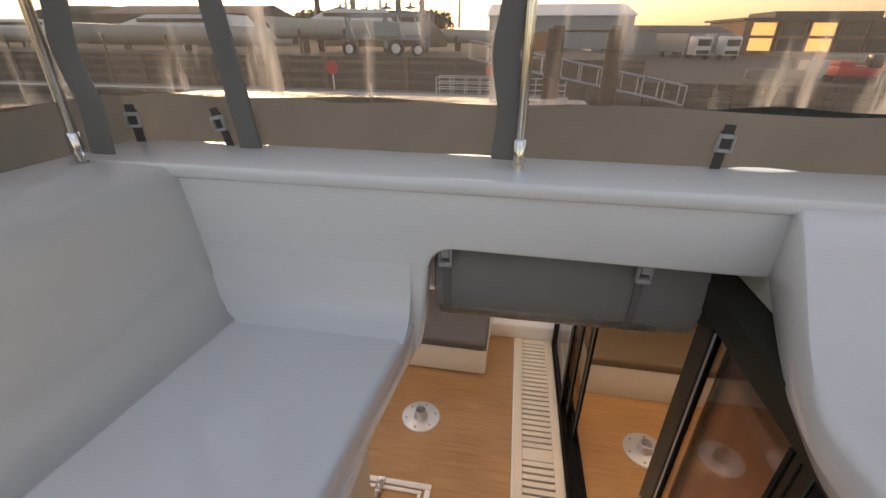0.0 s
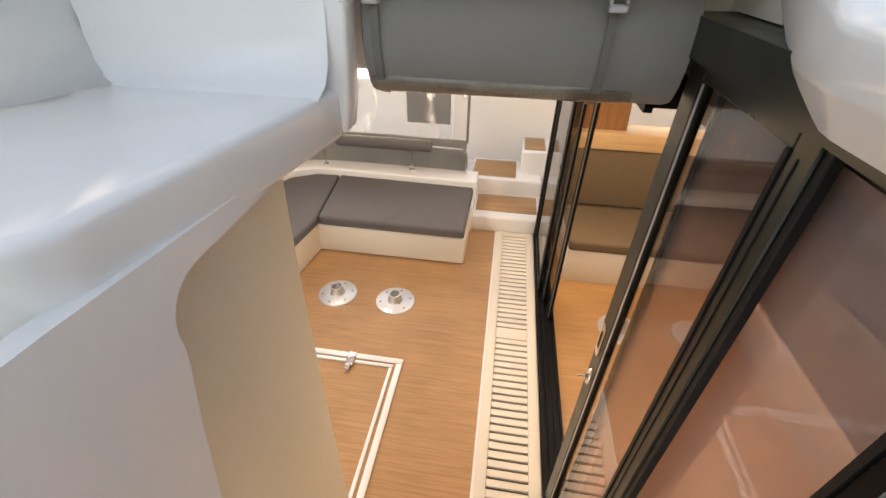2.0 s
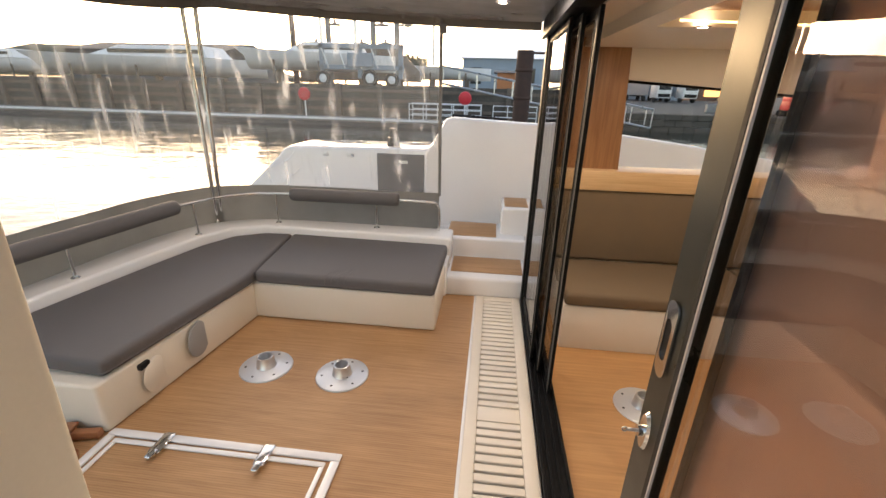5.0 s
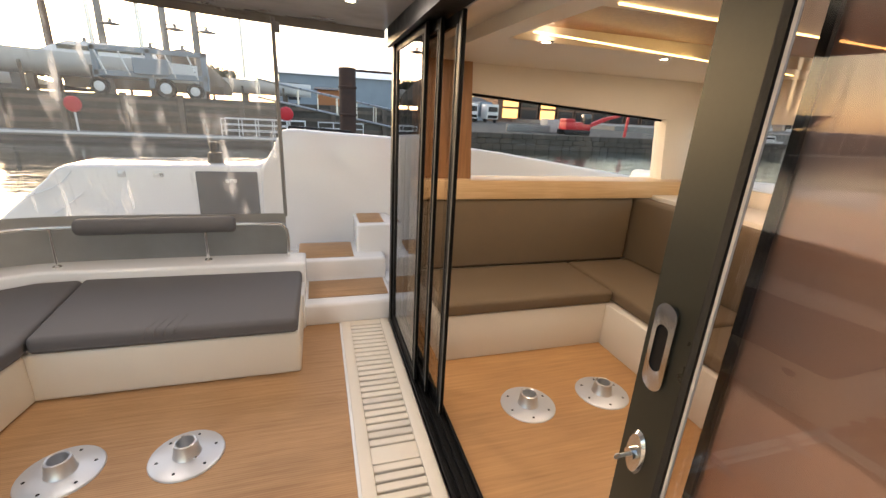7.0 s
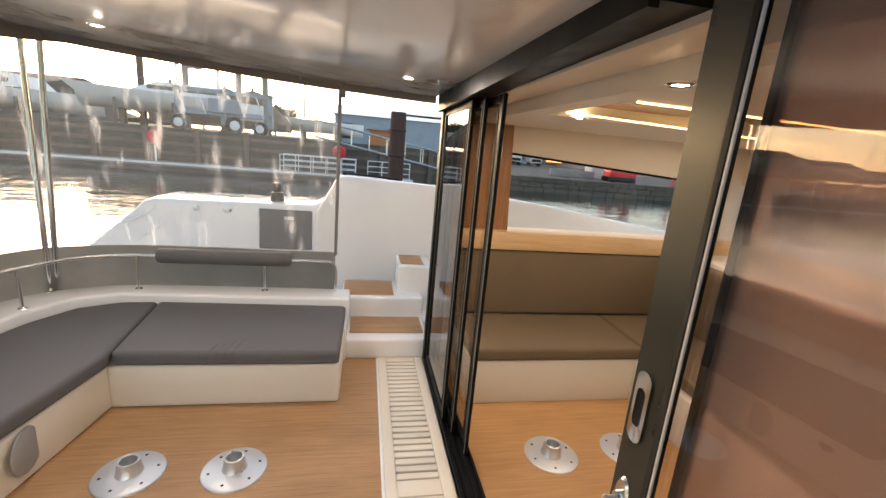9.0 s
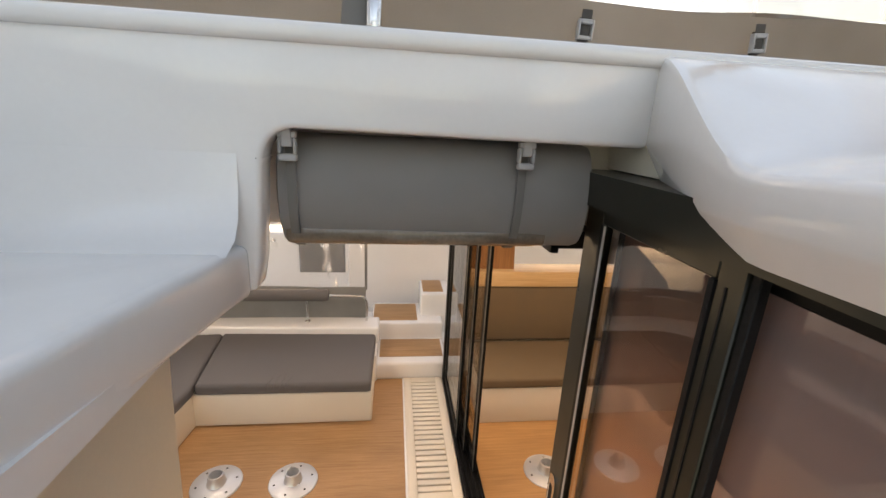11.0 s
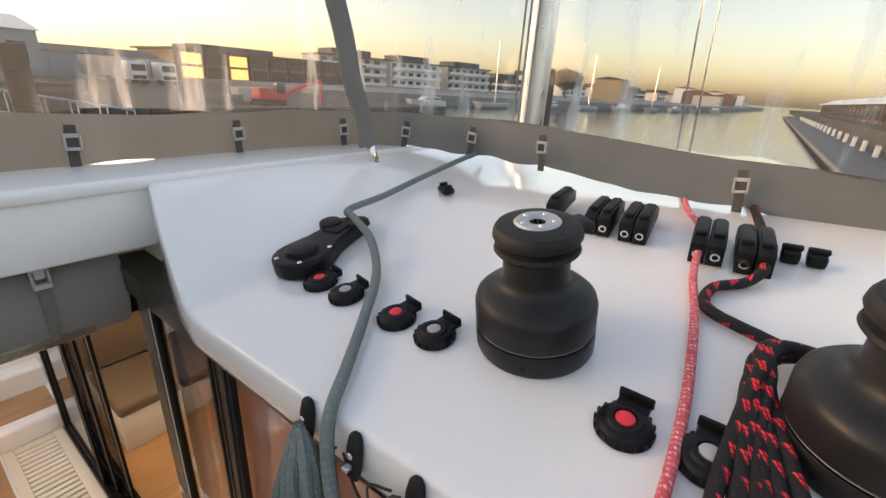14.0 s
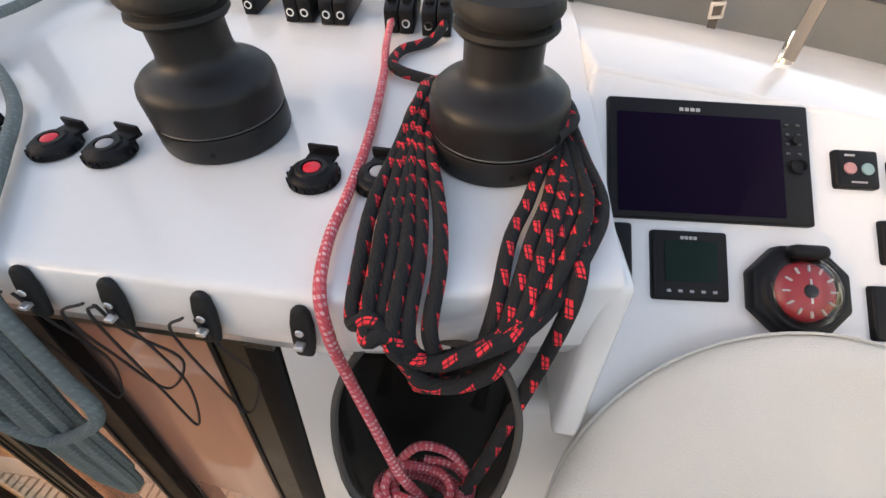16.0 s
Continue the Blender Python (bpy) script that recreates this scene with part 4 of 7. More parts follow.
part("glazing_bead", bm, BUCKLE, near, "glazing bead with its edge highlight put into a pale colour")
xh = 1.391
bm = B()
cap = arc(0, 0.058, 0.0215, 0, 180, 8) + arc(0, -0.058, 0.0215, 180, 360, 8)
cup = arc(0, 0.030, 0.0125, 0, 180, 8) + arc(0, -0.030, 0.0125, 180, 360, 8)
outer_v = [[bm.verts.new((z, y, x)) for x, y in cap] for z in (0.001, 0.0045)]
inner_v = [[bm.verts.new((z, y, x)) for x, y in cup] for z in (0.0055, -0.0)]
k = len(cap)
rings = [outer_v[0], outer_v[1], inner_v[0], inner_v[1]]
for a, b in zip(rings, rings[1:]):
    for i in range(k):
        bm.faces.new((a[i], a[(i + 1) % k], b[(i + 1) % k], b[i]))
face_m = Matrix(((-1, 0, 0, xh), (0, 0, 1, 1.998), (0, 1, 0, 1.332), (0, 0, 0, 1)))
bmesh.ops.transform(bm, matrix=face_m, verts=bm.verts)
part("pull_handle", bm, STEEL, near, "chrome recessed pull")
bm = B()
prism(bm, cup, 0.002, face_m @ Matrix(((0, 0, 1, 0), (0, 1, 0, 0), (1, 0, 0, 0), (0, 0, 0, 1))))
part("pull_recess", bm, BLACK_PLASTIC, near)
bm = B()
lathe(bm, [(0.0, 0.006), (0.024, 0.006), (0.028, 0.0)], Matrix.Translation((xh, 1.997, 1.118)) @ Matrix.Diagonal((1, 0.72, 1.65, 1)) @ pose(0, 0, 0, 0, -90, 0), 28)
lathe(bm, [(0.0, 0.016), (0.011, 0.016), (0.012, 0.0)], pose(xh, 1.997, 1.118, 0, -90, 0), 20)
part("lock_plate", bm, STEEL, near, "chrome lock plate")
bm = B()
box(bm, xh - 0.034, xh - 0.014, 1.995, 1.999, 1.114, 1.122, 0.001, 1)
lathe(bm, [(0.003, -0.001), (0.0065, -0.001), (0.0065, 0.001), (0.003, 0.001)], pose(xh - 0.040, 1.997, 1.118, 90, 0, 0), 16)
part("key", bm, ALU, near, "small key in the lock")

# ---------------------------------------------------------------- saloon
slab("wall_port_low", CREAM, (1.53, 4.4, 4.78, 4.86, 0.0, 1.03), label="cream saloon side lining below the window", category="wall", kind="structure")
slab("window_sill", wood("pale_oak_ledge", (0.50, 0.32, 0.15), (0.66, 0.46, 0.25), along="x", rough=0.4), (1.53, 4.4, 4.60, 4.86, 1.03, 1.185), 0.012, label="pale oak ledge under the saloon window", category="window sill", kind="structure")
bm = B()
prism(bm, [(1.53, 1.84), (2.02, 1.83), (3.86, 1.715), (3.93, 1.185), (4.4, 1.185), (4.4, 2.1), (1.53, 2.1)], 0.14, Matrix.Translation((0, 4.86, 0)) @ XZ)
part("wall_port_upper", bm, CREAM, None, "cream lining above the saloon window", category="wall", kind="structure")
bm = B()
prism(bm, [(1.50, 1.18), (2.03, 1.18), (1.98, 2.1), (1.50, 2.1)], 0.20, Matrix.Translation((0, 4.88, 0)) @ XZ)
part("wall_pillar", bm, PANEL_WOOD, None, "teak faced pillar beside the saloon window", category="wall", kind="structure")
bm = B()
box(bm, 1.98, 3.93, 4.815, 4.821, 1.185, 1.86)
glaze(bm, (0, -1, 0))
win = part("window_1", bm, [GLASS_CLEAR, GLASS_BACK], None, "long tinted saloon side window", smooth=False, category="window", kind="structure")
win.visible_shadow = False
bm = B()
prism(bm, [(2.0, 1.835), (3.87, 1.717), (3.87, 1.695), (2.0, 1.812)], 0.02, Matrix.Translation((0, 4.80, 0)) @ XZ)
part("window_frame", bm, BLACK_ALU, win)
slab("wall_front_low", CREAM, (4.32, 4.4, -0.6, 4.78, 0.0, 1.19), label="cream saloon front lining", category="wall", kind="structure")
slab("wall_front_upper", CREAM, (4.28, 4.4, -0.6, 4.72, 1.72, 2.1), label="cream lining above the front windows", category="wall", kind="structure")
for y in (4.35, 3.1, 1.9, 0.6):
    bm = B()
    hexa(bm, [(4.22, y, 1.18), (4.36, y, 1.18), (4.36, y + 0.12, 1.18), (4.22, y + 0.12, 1.18)], [(4.05, y, 1.75), (4.2, y, 1.75), (4.2, y + 0.12, 1.75), (4.05, y + 0.12, 1.75)])
    part("window_mullion", bm, CREAM, None, "cream window pillar", category="trim", kind="structure")
bm = B()
box(bm, 4.37, 4.376, -0.6, 4.78, 1.19, 1.72)
glaze(bm, (-1, 0, 0))
wf = part("window_2", bm, [GLASS_CLEAR, GLASS_BACK], None, "saloon front windows", smooth=False, category="window", kind="structure")
wf.visible_shadow = False
slab("wall_saloon_stbd", CREAM, (1.53, 4.4, -0.68, -0.6, 0.0, 2.1), label="cream saloon starboard lining", category="wall", kind="structure")
bm = B()
box(bm, 1.66, 4.4, 3.62, 4.88, 2.04, 2.12)
box(bm, 1.66, 4.4, -0.6, 2.88, 2.04, 2.12)
box(bm, 1.66, 1.78, 2.88, 3.62, 2.04, 2.12)
box(bm, 1.525, 1.66, -0.6, 2.07, 2.04, 2.12)
box(bm, 4.1, 4.4, 2.88, 3.62, 2.04, 2.12)
box(bm, 1.78, 4.1, 2.88, 3.62, 2.12, 2.16)
part("ceiling_saloon", bm, CREAM, None, "cream saloon ceiling with a recessed panel", category="ceiling", kind="structure")
slab("trim_header_lining", CREAM, (1.496, 1.66, 2.074, 4.88, 2.106, 2.16), 0.002, label="cream lining beside the door header", category="trim", kind="structure")
slab("ceiling_panel", PANEL_WOOD, (1.80, 4.08, 2.95, 3.55, 2.10, 2.118), label="dark recessed ceiling panel", category="ceiling", kind="structure")
for y, drift in ((2.815, 0.06), (3.385, 0.20)):
    bm = B()
    box(bm, 1.80, 4.0, y, y + 0.008, 2.034, 2.0415)
    for v in bm.verts:
        v.co.y += drift * (v.co.x - 1.8)
    part("led_strip", bm, LED, None, "warm glowing ceiling light strip", category="lamp", group="ceiling light strips")
for x, y in ((1.98, 3.60), (2.82, 3.725), (3.66, 3.87), (1.68, 2.45), (2.55, 2.45), (2.4, 1.6)):
    d = thing("downlight", (x, y, 2.04), "small lit warm saloon downlight", "lamp", "saloon downlights")
    bm = B()
    lathe(bm, [(0.022, -0.003), (0.032, -0.006), (0.040, 0.0)], pose(x, y, 2.04), 24)
    part("ring", bm, STEEL, d)
    bm = B()
    lathe(bm, [(0.0, -0.002), (0.022, -0.003)], pose(x, y, 2.04), 20)
    part("lens", bm, SPOT, d)
    ld = bpy.data.lights.new("downlight_lamp", "AREA")
    ld.energy, ld.color, ld.shape, ld.size = 1.05, (1.0, 0.84, 0.64), "DISK", 0.05
    lo = new("downlight_lamp", ld)
    lo.location = (x, y, 2.03)

sofa = thing("saloon_sofa", (2.9, 4.2, 0), "L-shaped saloon sofa with brown cushions on a cream base", "sofa")
slab("base", CREAM, (1.62, 4.3, 3.97, 4.78, 0.0, 0.35), 0.015, sofa)
slab("base", CREAM, (2.94, 4.3, 1.6, 3.97, 0.0, 0.35), 0.015, sofa)
for d in ((1.62, 2.985, 3.95, 4.62), (2.99, 3.66, 3.36, 4.62), (2.97, 3.66, 1.6, 3.34)):
    bm = B()
    box(bm, d[0], d[1], d[2], d[3], 0.352, 0.455, 0.03, 4)
    part("seat_cushion", bm, BROWN_CUSHION, sofa, "brown seat cushion")
bm = B()
box(bm, 1.62, 3.60, 4.62, 4.76, 0.44, 1.035, 0.035, 4)
part("back_cushion", bm, BROWN_CUSHION, sofa, "tall brown back cushion")
bm = B()
box(bm, 3.62, 3.76, 1.6, 4.74, 0.44, 1.03, 0.035, 4)
part("back_cushion", bm, BROWN_CUSHION, sofa, "tall brown back cushion")
slab("back_ledge", CREAM, (3.76, 4.3, 1.6, 4.78, 0.3, 1.06), 0.015, sofa)

# ---------------------------------------------------------------- helm enclosure and its straps
he = thing("helm_enclosure", (0.8, 1.96, 2.69), "grey canvas and clear vinyl enclosure round the helm", "enclosure")
band = [(-0.36, 0.2), (-0.36, 1.2), (-0.35, 1.85), (-0.28, 1.96), (0.0, 1.965), (0.8, 1.96), (1.5, 1.955), (2.0, 1.95), (2.3, 1.86), (2.48, 1.62), (2.50, 1.3), (2.44, 0.9), (2.44, 0.5), (2.46, 0.0), (2.45, -0.35), (2.40, -0.62), (2.2, -0.85), (1.7, -1.1), (0.5, -1.28), (-0.2, -1.2)]
band = [(0.9 + 1.12 * (x - 0.9), 0.75 + 1.155 * (y - 0.75)) for x, y in band]


def skirt_z(x, y):
    if x < 2.35 and y > 0:
        return 2.655
    return float(np.interp(y, [-1.1, -0.76, -0.43, 0.0, 0.5, 1.2, 1.7, 2.1], [2.53, 2.545, 2.563, 2.60, 2.64, 2.665, 2.655, 2.655]))


bm = B()
skirt(bm, band, lambda p: skirt_z(p.x, p.y), lambda p: skirt_z(p.x, p.y) + 0.16, 0.022, 0.003, 14)
part("skirt", bm, CANVAS, he, "grey canvas skirt with a wavy lower edge", angle=70)
bm = B()
skirt(bm, band, lambda p: skirt_z(p.x, p.y) + 0.16, 4.1, 0.022, 0, 14)
cv = part("clear_panel", bm, VINYL_HELM, he, "clear wrinkled vinyl", angle=70)
cv.visible_shadow = False


def helm_post(base, top, label, offset=-0.035, half=0.026, deep=0.006, start=0.02):
    p = thing("enclosure_post", base, label, "post", "helm enclosure posts")
    bm = B()
    tube(bm, [base, top], 0.0135, 14, 1)
    part("tube", bm, STEEL, p)
    bm = B()
    d = Vector(top) - Vector(base)
    m = Matrix.Translation(base) @ d.to_track_quat("Z", "Y").to_matrix().to_4x4()
    lathe(bm, [(0.0, 0.02), (0.019, 0.02), (0.019, 0.075), (0.015, 0.08)], m, 18)
    box(bm, -0.008, 0.008, -0.02, 0.02, -0.005, 0.03, 0.003, 1, m)
    part("end_fitting", bm, STEEL, p)
    bm = B()
    lathe(bm, [(0.0, 0.006), (0.028, 0.005), (0.034, 0.0)], pose(base[0], base[1], base[2] - 0.012), 24)
    part("deck_plate", bm, STEEL, p)
    # zipped canvas sleeve beside the tube
    bm = B()
    o = Vector((offset, 0.012 if deep < 0.01 else 0.0, 0.0))
    a, b = Vector(base) + o + d.normalized() * start, Vector(top) + o
    thick = max(deep, 0.009)
    tube(bm, [a + (b - a) * i / 10 + Vector((0.003 * math.sin(2.3 * i), 0, 0)) for i in range(11)], thick, 14, 3)
    for v in bm.verts:
        mid = a.x + (b.x - a.x) * (v.co.z - a.z) / (b.z - a.z)
        v.co.x = mid + (v.co.x - mid) * half / thick
    part("sleeve", bm, CANVAS_DARK, p, "dark zipped canvas sleeve")


helm_post((0.81, 2.02, 2.665), (0.805, 2.06, 4.0), "steel enclosure post with a dark canvas sleeve", -0.04, 0.036)
helm_post((-0.41, 1.87, 2.665), (-0.37, 1.87, 4.0), "leaning steel enclosure post with a canvas sleeve", 0.065, 0.040)
helm_post((2.256, 1.80, 2.63), (2.02, 2.0, 4.0), "leaning steel enclosure post with a wide canvas sleeve", -0.015, 0.048, 0.02, 0.07)
helm_post((2.25, -0.44, 2.585), (2.25, -0.46, 3.9), "steel enclosure post at the front window")
bm = B()
a, b = Vector((-0.03, 2.10, 2.665)), Vector((-0.13, 2.12, 3.6))
w, t = Vector((0.032, 0.004, 0)), Vector((0, 0.006, 0))
hexa(bm, [a - w - t, a + w - t, a + w + t, a - w + t], [b - w - t, b + w - t, b + w + t, b - w + t])
part("corner_sleeve", bm, CANVAS_DARK, he, "dark canvas corner band")


def strap(x, y, z, nx, ny, lean=0.0):
    """A webbing strap with a cam buckle from the skirt down to the rim."""
    s = thing("tie_down_strap", (x, y, z), "dark webbing strap with a grey cam buckle on the canvas", "strap", "canvas tie-down straps")
    m = Matrix.Translation((x, y, z)) @ Matrix(((-ny, nx, 0, 0), (nx, ny, 0, 0), (0, 0, 1, 0), (0, 0, 0, 1))) @ pose(0, 0, 0, 0, -lean, 0) @ Matrix.Diagonal((1.1, 1.0, 1.15, 1))
    bm = B()
    box(bm, -0.0125, 0.0125, -0.010, -0.007, -0.012, 0.10, 0.001, 1, m)
    box(bm, -0.0125, 0.0125, -0.020, -0.016, 0.05, 0.115, 0.001, 1, m)
    part("webbing", bm, WEBBING, s)
    bm = B()
    for d in ((-0.019, -0.014, -0.028, -0.010, 0.052, 0.094), (0.014, 0.019, -0.028, -0.010, 0.052, 0.094), (-0.014, 0.014, -0.028, -0.012, 0.052, 0.060), (-0.014, 0.014, -0.028, -0.012, 0.084, 0.094)):
        box(bm, *d, 0.002, 1, m)
    part("buckle", bm, BUCKLE, s, "grey cam buckle")


for x, y, nx, ny, ln in ((1.347, 2.135, 0, 1, 2), (1.85, 2.13, 0, 1, -3), (2.34, 2.09, 0.2, 1, -5), (2.56, 1.91, 0.8, 0.6, 8), (2.68, 1.60, 0.95, 0.3, 6), (2.64, 1.215, 1, 0, -3), (2.61, 0.52, 1, 0, -6), (2.62, 0.085, 1, 0, -8), (2.62, -0.388, 1, 0, -10), (-0.45, 2.13, -0.3, 1, 0), (-0.12, 2.135, 0, 1, -12)):
    strap(x, y, skirt_z(x, y) - 0.004, nx, ny, ln)

# rolled-up canvas in the passage
roll = thing("rolled_canvas", (0.95, 2.0, 2.3), "rolled grey canvas door strapped up in the passage", "canvas")
bm = B()
lathe(bm, [(0.0, 0.0), (0.07, 0.0), (0.085, 0.006), (0.088, 0.02), (0.088, 0.76), (0.085, 0.775), (0.07, 0.78), (0.0, 0.78)], Matrix.Translation((0.585, 2.035, 2.31)) @ pose(0, 0, 0, 0, 90, 0) @ Matrix.Diagonal((1.55, 0.75, 1, 1)), 36)
part("roll", bm, CANVAS_ROLL, roll)
bm = B()
lathe(bm, [(0.0, 0.0), (0.028, 0.0), (0.032, 0.01), (0.030, 0.62), (0.027, 0.66), (0.0, 0.66)], Matrix.Translation((0.60, 2.015, 2.205)) @ pose(0, 0, 0, 0, 90, 0), 24)
part("vinyl_edge", bm, SMOKE_VINYL, roll, "clear vinyl edge of the roll")
for x in (0.625, 1.172):
    bm = B()
    tube(bm, [(x, 1.955, 2.48), (x, 1.962, 2.40), (x, 1.962, 2.31), (x, 1.972, 2.24), (x, 2.0, 2.185), (x, 2.05, 2.165), (x, 2.1, 2.22)], 0.002, 4, 5)
    for v in bm.verts:
        v.co.x = x + (v.co.x - x) * 7.5
    part("strap", bm, CANVAS_DARK, roll)
    bm = B()
    zb = 2.42
    for d in ((-0.02, 0.02, -0.018, 0.004, -0.035, -0.02), (-0.02, 0.02, -0.018, 0.004, 0.015, 0.03), (-0.02, -0.013, -0.018, 0.004, -0.02, 0.015), (0.013, 0.02, -0.018, 0.004, -0.02, 0.015), (-0.012, 0.012, -0.02, 0.0, -0.004, 0.06)):
        box(bm, x + d[0], x + d[1], 1.95 + d[2], 1.95 + d[3], zb + d[4], zb + d[5], 0.003, 1)
    part("buckle", bm, BUCKLE, roll, "grey side-release buckle")

# ---------------------------------------------------------------- console hardware


CAP_GREY = mat("brushed_grey_cap", (0.45, 0.45, 0.45), 0.32, metal=0.8, vary=0.1)
TRIM_GREY = mat("grey_trim_ring", (0.16, 0.16, 0.16), 0.35, metal=0.4)


def winch(x, y):
    m = on_console(x, y)
    w = thing("winch", (x, y, con_z(x, y)), "black self-tailing sheet winch with a steel drive socket", "winch", "console winches")
    bm = B()
    m = m @ Matrix.Diagonal((0.925, 0.925, 1.07, 1))
    lathe(bm, [(0.0, 0.0), (0.113, 0.0), (0.116, 0.006), (0.116, 0.036), (0.114, 0.040)], m, 64)
    part("base_ring", bm, WINCH_BLACK, w)
    bm = B()
    lathe(bm, [(0.112, 0.0415), (0.1135, 0.0428), (0.112, 0.044)], m, 64)
    part("trim_ring", bm, TRIM_GREY, w)
    bm = B()
    lathe(bm, [(0.112, 0.045), (0.1155, 0.047), (0.1155, 0.086), (0.112, 0.097), (0.101, 0.106), (0.085, 0.112), (0.071, 0.118), (0.064, 0.125), (0.0615, 0.136), (0.061, 0.165), (0.061, 0.174)], m, 64)
    part("drum", bm, WINCH_BLACK, w)
    bm = B()
    lathe(bm, [(0.056, 0.172), (0.072, 0.176), (0.078, 0.182), (0.076, 0.188), (0.064, 0.191), (0.064, 0.195), (0.077, 0.199), (0.080, 0.205), (0.078, 0.214), (0.073, 0.221), (0.054, 0.225), (0.042, 0.225)], m, 64)
    part("self_tailing_jaw", bm, RUBBER, w)
    bm = B()
    box(bm, 0.05, 0.103, -0.027, 0.027, 0.198, 0.216, 0.008, 3, m @ pose(0, 0, 0, 0, 0, -38))
    part("feeder_arm", bm, RUBBER, w)
    bm = B()
    lathe(bm, [(0.014, 0.212), (0.014, 0.224), (0.019, 0.227), (0.038, 0.228), (0.043, 0.224)], m, 40)
    part("top_cap", bm, CAP_GREY, w, "brushed grey top cap")
    bm = B()
    lathe(bm, [(0.0, 0.214), (0.013, 0.214)], m, 24)
    for i in range(8):
        a = radians(45 * i)
        box(bm, 0.009, 0.014, -0.0025, 0.0025, 0.214, 0.224, 0.0, 1, m @ pose(0, 0, 0, 0, 0, 45 * i))
    part("drive_socket", bm, BLACK_PLASTIC, w)
    for i in range(5):
        bm = B()
        lathe(bm, [(0.0, 0.0018), (0.003, 0.0016), (0.004, 0.0)], m @ pose(0.029 * math.cos(1.256 * i), 0.029 * math.sin(1.256 * i), 0.2274), 10)
        part("screw", bm, STEEL, w)
    for i in (-1, 0.4):
        bm = B()
        lathe(bm, [(0.0, 0.0), (0.005, 0.0)], m @ pose(0, 0, 0.018, 0, 0, 180 + 40 * i) @ pose(0.1165, 0, 0, 0, 90, 0), 10)
        part("drain_hole", bm, BLACK_PLASTIC, w)


winch(1.645, 0.760)
winch(1.645, 0.292)


def foot_button(x, y, cap, label, turn):
    m = on_console(x, y, 0.0, turn) @ Matrix.Diagonal((0.9, 0.9, 0.85, 1))
    b = thing("winch_button", (x, y, con_z(x, y)), label, "button", "electric winch buttons")
    bm = B()
    lathe(bm, [(0.0, 0.022), (0.030, 0.022), (0.038, 0.018), (0.043, 0.012), (0.044, 0.004), (0.046, 0.0)], m, 40)
    for i in range(18):
        box(bm, 0.0435, 0.0462, -0.0025, 0.0025, 0.001, 0.012, 0.0, 1, m @ pose(0, 0, 0, 0, 0, 20 * i))
    part("body", bm, BLACK_PLASTIC, b)
    bm = B()
    lathe(bm, [(0.0, 0.028), (0.011, 0.0275), (0.015, 0.025), (0.016, 0.021)], m, 28)
    part("cap", bm, cap, b, "red cap" if cap is RED_CAP else "grey cap")
    bm = B()
    box(bm, 0.024, 0.056, -0.026, 0.026, 0.010, 0.020, 0.004, 2, m)
    box(bm, 0.048, 0.056, -0.028, 0.028, 0.012, 0.034, 0.003, 2, m)
    lathe(bm, [(0.018, 0.022), (0.018, 0.026), (0.026, 0.026), (0.030, 0.022)], m, 28)
    part("guard_lid", bm, BLACK_PLASTIC, b)


for x, y, c in ((1.568, 1.288, RED_CAP), (1.562, 1.188, GREY_CAP), (1.556, 1.026, RED_CAP), (1.552, 0.923, GREY_CAP), (1.532, 0.565, RED_CAP), (1.535, 0.461, GREY_CAP)):
    foot_button(x, y, c, "round black winch foot switch with a red cap" if c is RED_CAP else "round black winch foot switch with a grey cap", -12 if y > 0.8 else -4)

# line winder
m = on_console(1.672, 1.412, 0, 13) @ Matrix.Diagonal((0.95, 0.95, 1.1, 1))
lw = thing("line_winder", (1.67, 1.41, con_z(1.67, 1.41)), "black compact line winder holding the grey rope", "line winder")
bm = B()
outl = arc(-0.075, 0, 0.082, 70, 290, 14) + [(0.02, -0.055), (0.08, -0.05)] + arc(0.125, 0, 0.055, -70, 70, 8) + [(0.08, 0.052), (0.02, 0.058)]
prism(bm, outl, 0.042, m)
bevel_sharp(bm, 0.009, 3)
part("body", bm, BLACK_PLASTIC, lw)
bm = B()
lathe(bm, [(0.0, 0.056), (0.030, 0.056), (0.042, 0.052), (0.046, 0.040)], m @ pose(-0.075, 0, 0), 32)
part("hub", bm, BLACK_PLASTIC, lw)
bm = B()
lathe(bm, [(0.0, 0.056), (0.028, 0.056), (0.034, 0.052), (0.036, 0.038)], m @ pose(0.10, 0.035, 0), 28)
part("guide_roller", bm, RUBBER, lw)
bm = B()
lathe(bm, [(0.0, 0.052), (0.026, 0.052), (0.032, 0.048), (0.034, 0.036)], m @ pose(0.135, -0.045, 0), 28)
part("guide_roller", bm, RUBBER, lw)
bm = B()
box(bm, 0.05, 0.15, -0.03, 0.03, 0.038, 0.047, 0.004, 2, m)
part("guide_arm", bm, RUBBER, lw)
for dx, dy in ((-0.13, 0.04), (-0.13, -0.04), (-0.03, -0.06)):
    bm = B()
    lathe(bm, [(0.0, 0.0025), (0.005, 0.002), (0.007, 0.0)], m @ pose(dx, dy, 0.042), 12)
    part("bolt", bm, ALU, lw)

cl = thing("fairlead", (2.23, 1.40, con_z(2.23, 1.40)), "small black deck fairlead", "fairlead")
bm = B()
m = on_console(2.23, 1.40, 0, -30)
box(bm, -0.022, 0.022, -0.035, 0.035, 0.0, 0.022, 0.008, 3, m)
box(bm, -0.015, 0.015, -0.03, -0.012, 0.02, 0.034, 0.005, 2, m)
box(bm, -0.015, 0.015, 0.012, 0.03, 0.02, 0.034, 0.005, 2, m)
part("body", bm, BLACK_PLASTIC, cl)


